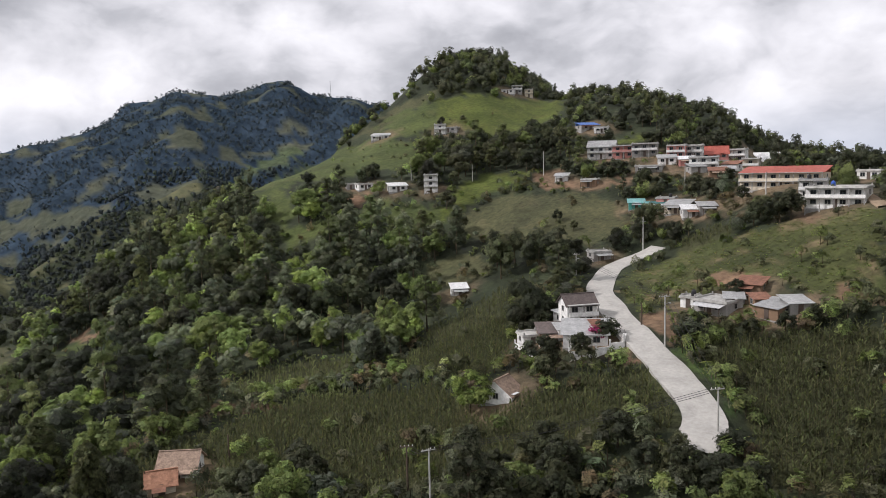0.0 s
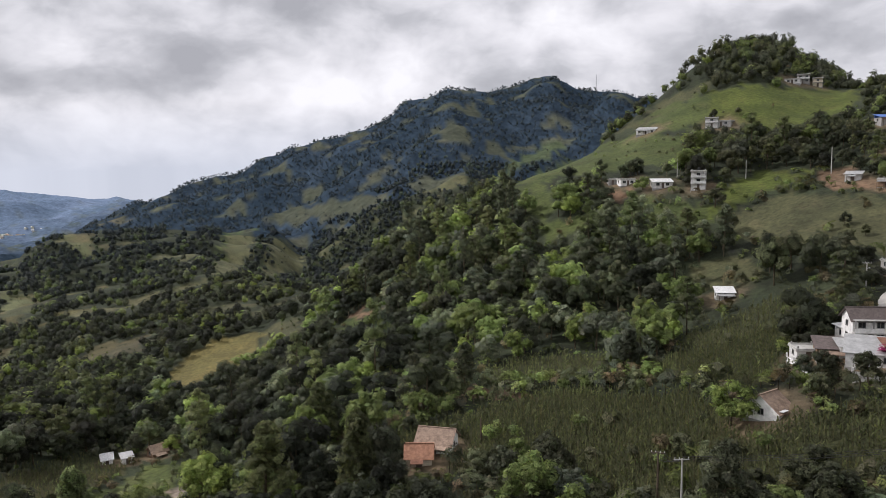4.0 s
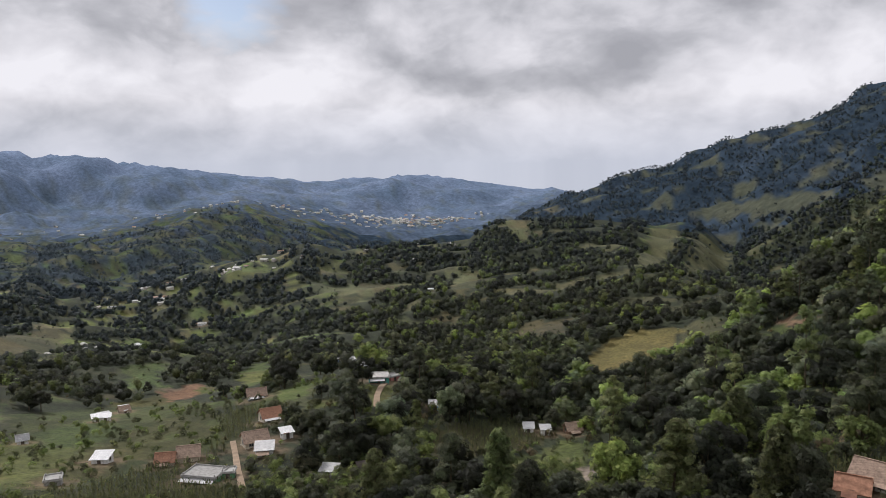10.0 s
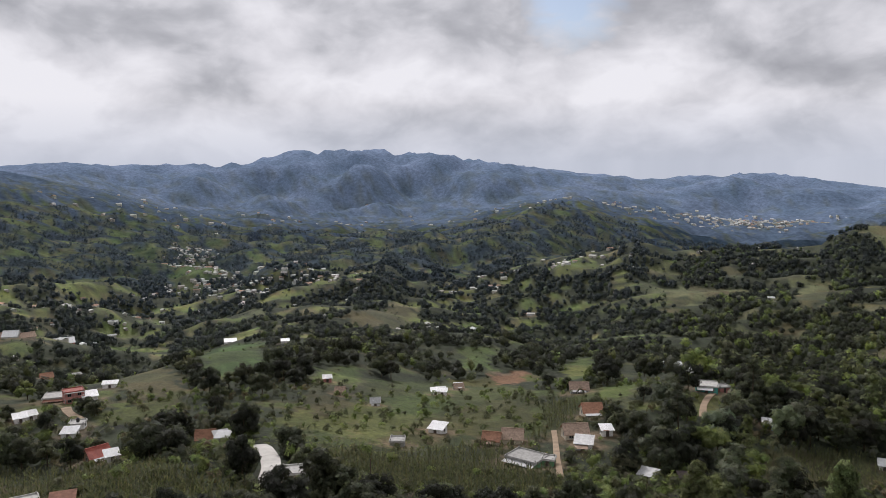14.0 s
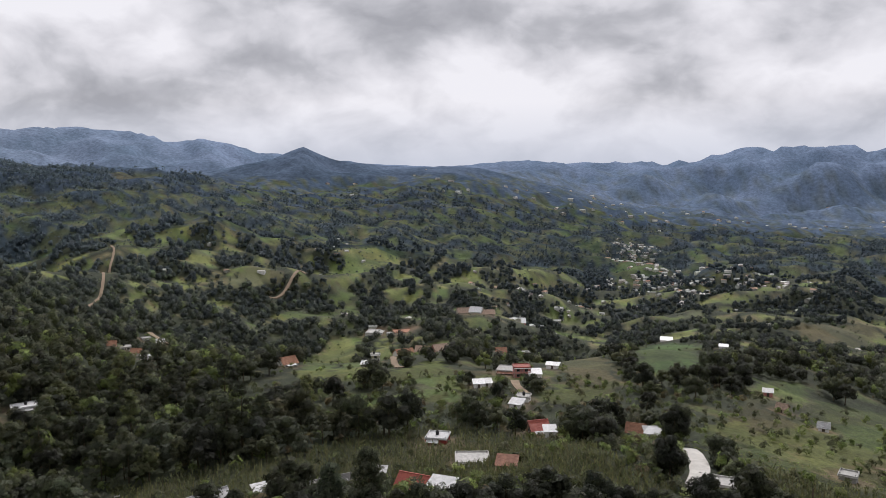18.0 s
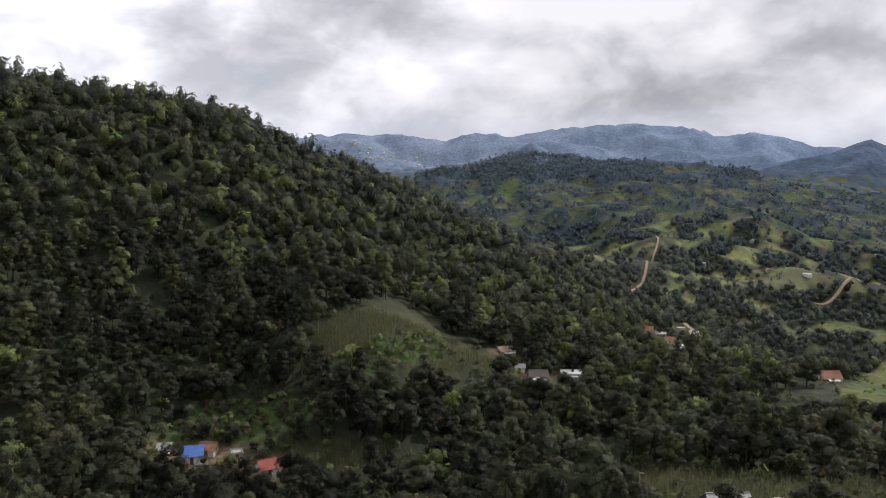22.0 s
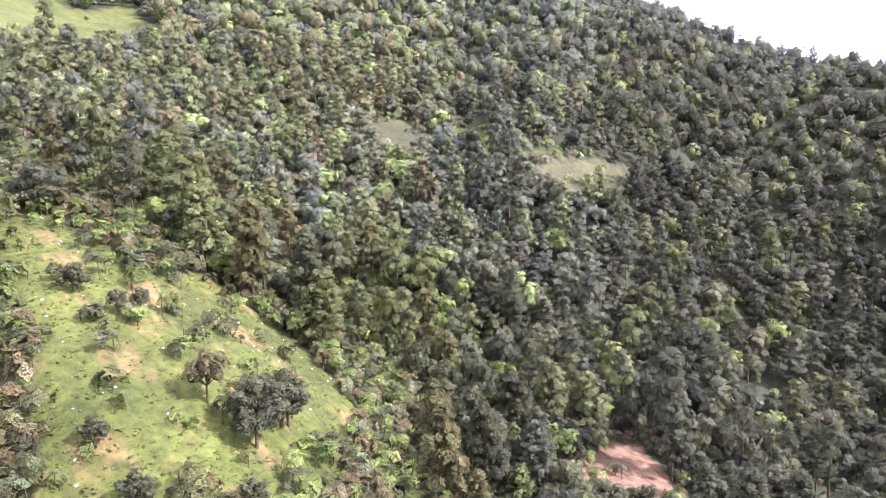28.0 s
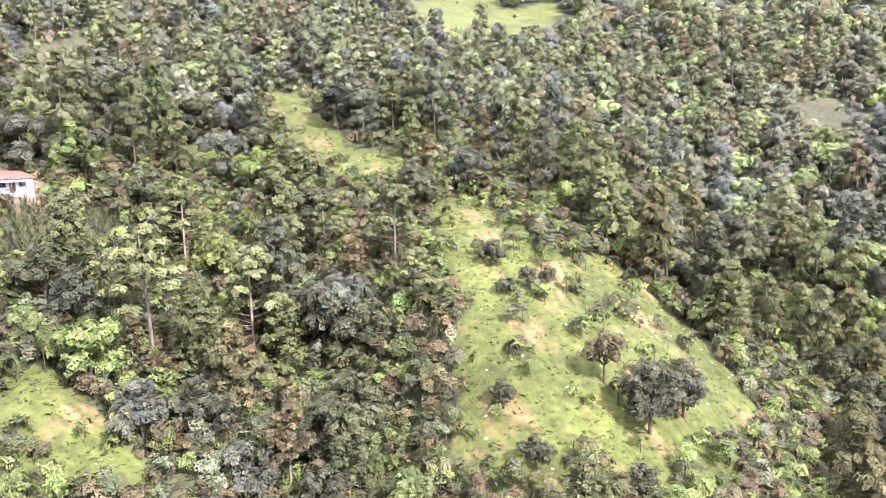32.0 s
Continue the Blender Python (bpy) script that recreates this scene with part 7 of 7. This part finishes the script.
def build_grass(rng):
    """Tufts of grass and weeds over the open ground near by."""
    x, y = scatter(rng, 1.15, 60, 215)
    kind = cover_at(x, y)
    weeds = np.isin(kind, [KINDS.index(k) for k in ("pasture", "meadow", "field", "lush", "yellow")])
    keep = clear_of(x, y) & (rng.uniform(size=len(x)) < np.where(weeds, 0.55, np.where(kind == 0, 0.3, 0.0)))
    x, y, kind = x[keep], y[keep], kind[keep]
    z, pile = LAND_Z(x, y), Pile()
    for k in range(8):
        tuft = Pile()
        for b in range(5):
            a, s, t = rng.uniform(0, 6.28), rng.uniform(0.1, 0.25), rng.uniform(0.12, 0.32)
            d, w = np.array((math.cos(a), math.sin(a), 0)), np.array((-math.sin(a), math.cos(a), 0))
            o = np.array((rng.uniform(-0.4, 0.4), rng.uniform(-0.4, 0.4), 0))
            tuft.add(np.array([o - w * s, o + w * s, o + w * s * 0.5 + d * 0.3 + (0, 0, t), o - w * s * 0.5 + d * 0.3 + (0, 0, t)]), [(0, 1, 2, 3)], 1.35 * np.array(((0.12, 0.14, 0.05), (0.10, 0.13, 0.04), (0.16, 0.14, 0.07), (0.09, 0.12, 0.035))[(k + b) % 4]))
        set_out(pile, rng, tuft.done(), x[k::8], y[k::8], z[k::8], 1.0, 0.2)
    tagged(new("grass", leafy_mesh("grass", pile.done(), MAT_LEAF)), "tufts of grass and weeds on the open ground", "grass", kind="stuff")


def build_stones(rng):
    """Pale stones lying about the open pasture."""
    x, y = scatter(rng, 2.6, 60, 190)
    a = np.degrees(np.arctan2(-x, y)) % 360
    keep = (cover_at(x, y) == KINDS.index("pasture")) & (a > 190) & (rng.uniform(size=len(x)) < np.clip(0.5 * wobble(x, y, 12, 71), 0, 0.7))
    x, y = x[keep], y[keep]
    pile = Pile()
    for k in range(5):
        v = RHOMB * (1 + rng.uniform(-0.3, 0.3, (14, 1))) * (0.24, 0.2, 0.14)
        set_out(pile, rng, (v, RHOMB_Q, np.full((14, 4), 0.4), RHOMB), x[k::5], y[k::5], LAND_Z(x[k::5], y[k::5]), 1.0)
    tagged(new("stones", quad_mesh("stones", *pile.done()[:3], MAT_STONE)), "pale stones scattered over the pasture", "stones", kind="stuff")


def hamlet(rng, name, label, x, y, wide, pale=0.6):
    """Far dwellings, a few metres across, as one mass: walls and pitched roofs."""
    z, pile = LAND_Z(x, y), Pile()
    for k in range(6):
        w, d, h = rng.uniform(1.1, 2.0), rng.uniform(0.9, 1.3), rng.uniform(0.42, 0.62)
        roof = Pile()
        ring = np.array([(-w, -d), (w, -d), (w, d), (-w, d)]) / 2
        low, top = np.c_[ring, np.full(4, -0.4)], np.c_[ring, np.full(4, h)]
        ridge = np.array([(-w / 2, 0, h + 0.25), (w / 2, 0, h + 0.25)])
        i = np.arange(4)
        roof.add(np.concatenate([low, top]), np.stack([i, (i + 1) % 4, (i + 1) % 4 + 4, i + 4], 1), (0.62, 0.59, 0.54))
        tone = ((0.68, 0.67, 0.66), (0.42, 0.29, 0.23), (0.74, 0.74, 0.73), (0.52, 0.51, 0.50), (0.70, 0.69, 0.68), (0.66, 0.65, 0.64))[k]
        e = np.array((1.12, 1.12, 1))
        roof.add(np.concatenate([top, ridge]) * e, [(0, 1, 5, 4), (2, 3, 4, 5)], tone)
        set_out(pile, rng, roof.done(), x[k::6], y[k::6], z[k::6], wide, 0.2, False)
    tagged(new(name, quad_mesh(name, *pile.done()[:3], MAT_FAR)), label, "houses", kind="stuff")


def around(rng, az, r, spread_az, spread_r, count):
    a, d = np.radians(rng.normal(az, spread_az, count)), rng.normal(r, spread_r, count)
    return -np.sin(a) * d, np.cos(a) * d


def build_hamlets():
    rng = np.random.RandomState(19)
    groups = [around(rng, *g) for g in ((93.5, 1500, 1.0, 90, 110), (92.0, 1250, 2.0, 45, 80), (99.0, 1050, 2.0, 60, 40), (103, 900, 2.5, 60, 22), (86, 1150, 2.0, 60, 50), (89, 1080, 1.6, 40, 40), (82, 1000, 2.5, 100, 10),
                                        (70, 1150, 3.5, 60, 26), (64, 1050, 3.0, 70, 16), (115, 1250, 2.5, 80, 18), (76, 780, 3, 60, 6), (110, 700, 4, 60, 8), (122, 1000, 4, 90, 10), (55, 1150, 4, 120, 14))]
    x, y = np.concatenate([g[0] for g in groups]), np.concatenate([g[1] for g in groups])
    hamlet(rng, "valley_houses", "small pale houses scattered over the valley", x, y, 4.6)
    groups = [around(rng, *g) for g in ((52.5, 2950, 2.2, 60, 230), (55, 2800, 3.0, 80, 110), (62, 2700, 5, 150, 90), (95, 2200, 7, 150, 26), (80, 2600, 8, 200, 70), (120, 2200, 8, 150, 16), (152, 3300, 3, 100, 60))]
    x, y = np.concatenate([g[0] for g in groups]), np.concatenate([g[1] for g in groups])
    hamlet(rng, "far_town", "far town of pale houses on the valley floor", x, y, 7.0)


def build_woods():
    rng = np.random.RandomState(7)
    plant(rng, "near_wood", "mixed pine and broadleaf trees on the near slopes", 3, 5.8, 60, 165, things=270)
    plant(rng, "middle_wood", "dense mixed woodland on the middle slopes", 2, 6.4, 165, 370, 1.0)
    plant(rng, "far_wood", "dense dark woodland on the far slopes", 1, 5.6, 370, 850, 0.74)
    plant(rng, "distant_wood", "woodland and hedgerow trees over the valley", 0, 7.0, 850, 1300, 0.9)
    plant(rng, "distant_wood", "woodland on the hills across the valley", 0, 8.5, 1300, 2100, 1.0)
    plant(rng, "undergrowth", "shrubs and tall weeds between the trees", 1, 1.85, 60, 190, 1.3, True)
    plant(rng, "undergrowth", "shrubs and tall weeds between the trees", 0, 3.4, 190, 330, 1.1, True)
    build_gardens(rng)
    build_grass(rng)
    build_stones(rng)
    build_hamlets()
    build_corn(rng, 0.8, 60, 190, 1.0)
    build_corn(rng, 1.35, 190, 330, 1.1)


build_woods()

# trees that stand out
def marked_trees():
    rng = np.random.RandomState(3)
    single_tree(rng, broadleaf, "dark", 14.6, 112.0, 0.98, 0, "")
    single_tree(rng, broadleaf, "olive", 15.1, 103.0, 0.84, 1, "")
    single_tree(rng, broadleaf, "dark", 7.3, 112.2, 0.90, 1, "")
    single_tree(rng, broadleaf, "olive", 5.5, 108.6, 0.79, 1, "")
    single_tree(rng, broadleaf, "dark", 27.9, 101.7, 0.71, 1, "")
    single_tree(rng, broadleaf, "dark", 32.1, 98.9, 0.79, 0, "")
    single_tree(rng, broadleaf, "olive", 33.0, 105.6, 0.47, 0, "")
    single_tree(rng, broadleaf, "dark", 40.0, 103.5, 0.63, 2, "")
    single_tree(rng, broadleaf, "dark", 36.2, 95.4, 0.87, 1, "")
    single_tree(rng, broadleaf, "dark", 39.7, 95.0, 0.77, 0, "")
    single_tree(rng, broadleaf, "grey", 23.8, 99.4, 0.41, 1, "")
    single_tree(rng, broadleaf, "bright", 28.9, 97.4, 0.44, 2, "")
    single_tree(rng, broadleaf, "dark", -26.0, 127.2, 1.01, 2, "")
    single_tree(rng, broadleaf, "olive", -22.6, 117.3, 0.92, 2, "")
    single_tree(rng, broadleaf, "fresh", -30.6, 127.2, 0.75, 0, "")
    single_tree(rng, broadleaf, "olive", -34.0, 123.6, 0.67, 2, "")
    single_tree(rng, broadleaf, "sage", -37.5, 122.8, 0.56, 1, "")
    single_tree(rng, broadleaf, "fresh", -31.8, 175.1, 0.45, 1, "")
    single_tree(rng, broadleaf, "grey", -29.3, 175.7, 0.45, 2, "")
    single_tree(rng, broadleaf, "fresh", -26.6, 175.4, 0.44, 1, "")
    single_tree(rng, broadleaf, "dark", -24.5, 177.8, 0.51, 1, "")
    single_tree(rng, broadleaf, "dark", -21.3, 176.6, 0.53, 2, "")
    single_tree(rng, broadleaf, "olive", -3.4, 134.2, 0.53, 1, "")
    single_tree(rng, shrub, "rust", -7.2, 136.8, 1.32, 2, "")
    single_tree(rng, broadleaf, "olive", 5.1, 128.1, 0.44, 2, "")
    single_tree(rng, pine, "dark", -17.7, 186.8, 0.81, 2, "")
    single_tree(rng, broadleaf, "dark", 25.8, 141.3, 0.71, 1, "")
    single_tree(rng, broadleaf, "dark", 20.0, 145.9, 0.71, 1, "")
    single_tree(rng, broadleaf, "grey", 17.0, 148.9, 0.54, 1, "")
    single_tree(rng, shrub, "rust", 22.6, 132.1, 1.11, 1, "")
    single_tree(rng, broadleaf, "olive", 30.5, 133.6, 0.39, 1, "")
    single_tree(rng, broadleaf, "dark", 61.7, 159.6, 0.55, 1, "")
    single_tree(rng, broadleaf, "dark", 57.8, 140.8, 0.52, 1, "")
    single_tree(rng, broadleaf, "dark", 49.8, 145.7, 0.55, 1, "")
    single_tree(rng, broadleaf, "dark", 63.9, 140.3, 0.55, 1, "")
    single_tree(rng, broadleaf, "dark", 68.7, 139.3, 0.56, 0, "")
    single_tree(rng, broadleaf, "olive", 54.0, 142.1, 0.50, 0, "")
    single_tree(rng, broadleaf, "dark", 86.0, 193.3, 1.02, 0, "")
    single_tree(rng, broadleaf, "dark", 87.6, 190.6, 1.04, 2, "")
    single_tree(rng, broadleaf, "olive", 85.6, 202.7, 0.78, 0, "")
    single_tree(rng, broadleaf, "grey", 97.0, 189.8, 0.61, 0, "")
    single_tree(rng, broadleaf, "dark", 94.0, 249.5, 0.77, 0, "")
    single_tree(rng, broadleaf, "dark", 72.7, 273.8, 0.91, 0, "")
    single_tree(rng, broadleaf, "dark", 76.9, 267.1, 0.76, 0, "")
    single_tree(rng, broadleaf, "dark", 39.4, 261.7, 0.55, 1, "")
    single_tree(rng, broadleaf, "olive", 43.2, 250.5, 0.45, 1, "")
    single_tree(rng, broadleaf, "dark", 86.6, 239.0, 0.77, 1, "")
    single_tree(rng, broadleaf, "dark", 88.3, 223.1, 0.65, 1, "")
    single_tree(rng, shrub, "magenta", 29.7, 148.9, 1.41, 2, "bougainvillea with magenta flowers beside the white house")
    single_tree(rng, shrub, "dark", 32.3, 148.8, 1.82, 1, "")
    single_tree(rng, broadleaf, "bright", 4.3, 140.1, 1.09, 1, "bright green tree beside a small white house")
    single_tree(rng, broadleaf, "dark", -23.7, 122.1, 1.19, 2, "large dark tree in the maize")
    single_tree(rng, broadleaf, "dark", -26.0, 121.6, 0.98, 1, "")
    single_tree(rng, broadleaf, "dark", 20.5, 145.4, 0.61, 0, "")
    single_tree(rng, broadleaf, "dark", 15.7, 107.0, 1.04, 1, "")
    single_tree(rng, broadleaf, "olive", 30.1, 101.1, 0.64, 1, "")
    single_tree(rng, broadleaf, "grey", -32.6, 121.9, 0.77, 0, "")
    single_tree(rng, shrub, "fresh", 32.3, 148.8, 1.24, 1, "")
    single_tree(rng, pine, "pine", -55.2, 171.3, 0.95, 1, "")
    single_tree(rng, broadleaf, "olive", -53.6, 124.6, 0.58, 0, "")
    single_tree(rng, tall_pine, "pine_gold", 110.9, -34.1, 1.31, 0, "tall open pine with a bare pale trunk")
    single_tree(rng, tall_pine, "pine_gold", 112.4, -50.2, 1.18, 2, "tall open pine with dead lower limbs")
    single_tree(rng, tall_pine, "pine_gold", 131.0, -66.2, 1.03, 1, "")
    single_tree(rng, tall_pine, "pine_light", 127.3, -72.7, 0.79, 1, "")
    single_tree(rng, tall_pine, "pine_light", 111.0, -77.3, 1.05, 1, "pine with a reddish trunk and dense crown")
    single_tree(rng, tall_pine, "pine_gold", 98.2, -73.1, 0.73, 1, "")
    single_tree(rng, tall_pine, "pine_gold", 138.8, -49.7, 1.04, 0, "")
    single_tree(rng, broadleaf, "olive", 103.5, -60.3, 1.68, 0, "")
    single_tree(rng, broadleaf, "grey", 83.6, -35.3, 0.95, 2, "grey-green rounded tree at the slope's foot")
    single_tree(rng, broadleaf, "olive", 92.8, -34.0, 1.26, 2, "")
    single_tree(rng, broadleaf, "grey", 93.6, -26.7, 0.98, 0, "")
    single_tree(rng, broadleaf, "olive", 99.5, -90.1, 0.60, 0, "")
    single_tree(rng, broadleaf, "olive", 90.2, -94.7, 0.48, 1, "")
    single_tree(rng, shrub, "olive", 91.0, -86.1, 1.35, 0, "")
    single_tree(rng, broadleaf, "olive", 61.9, -84.5, 1.34, 1, "")
    single_tree(rng, broadleaf, "russet", 70.3, -85.2, 1.02, 2, "broad bush with browning leaves on the pasture")
    single_tree(rng, broadleaf, "olive", 63.2, -94.5, 1.15, 1, "")
    single_tree(rng, broadleaf, "olive", 74.5, -68.8, 0.51, 2, "")
    single_tree(rng, broadleaf, "olive", 64.8, -65.3, 0.64, 2, "")
    single_tree(rng, broadleaf, "olive", 55.5, -74.5, 0.57, 0, "")
    single_tree(rng, broadleaf, "olive", 170.0, -34.0, 0.83, 2, "")
    single_tree(rng, broadleaf, "fresh", 113.5, -18.5, 0.75, 2, "")
    single_tree(rng, broadleaf, "olive", 90.4, -90.1, 0.52, 0, "")
    single_tree(rng, broadleaf, "olive", 98.5, -90.4, 0.49, 2, "")
    single_tree(rng, broadleaf, "olive", 56.3, -95.4, 0.67, 2, "")
    single_tree(rng, shrub, "olive", 99.8, -105.4, 1.75, 1, "")


marked_trees()
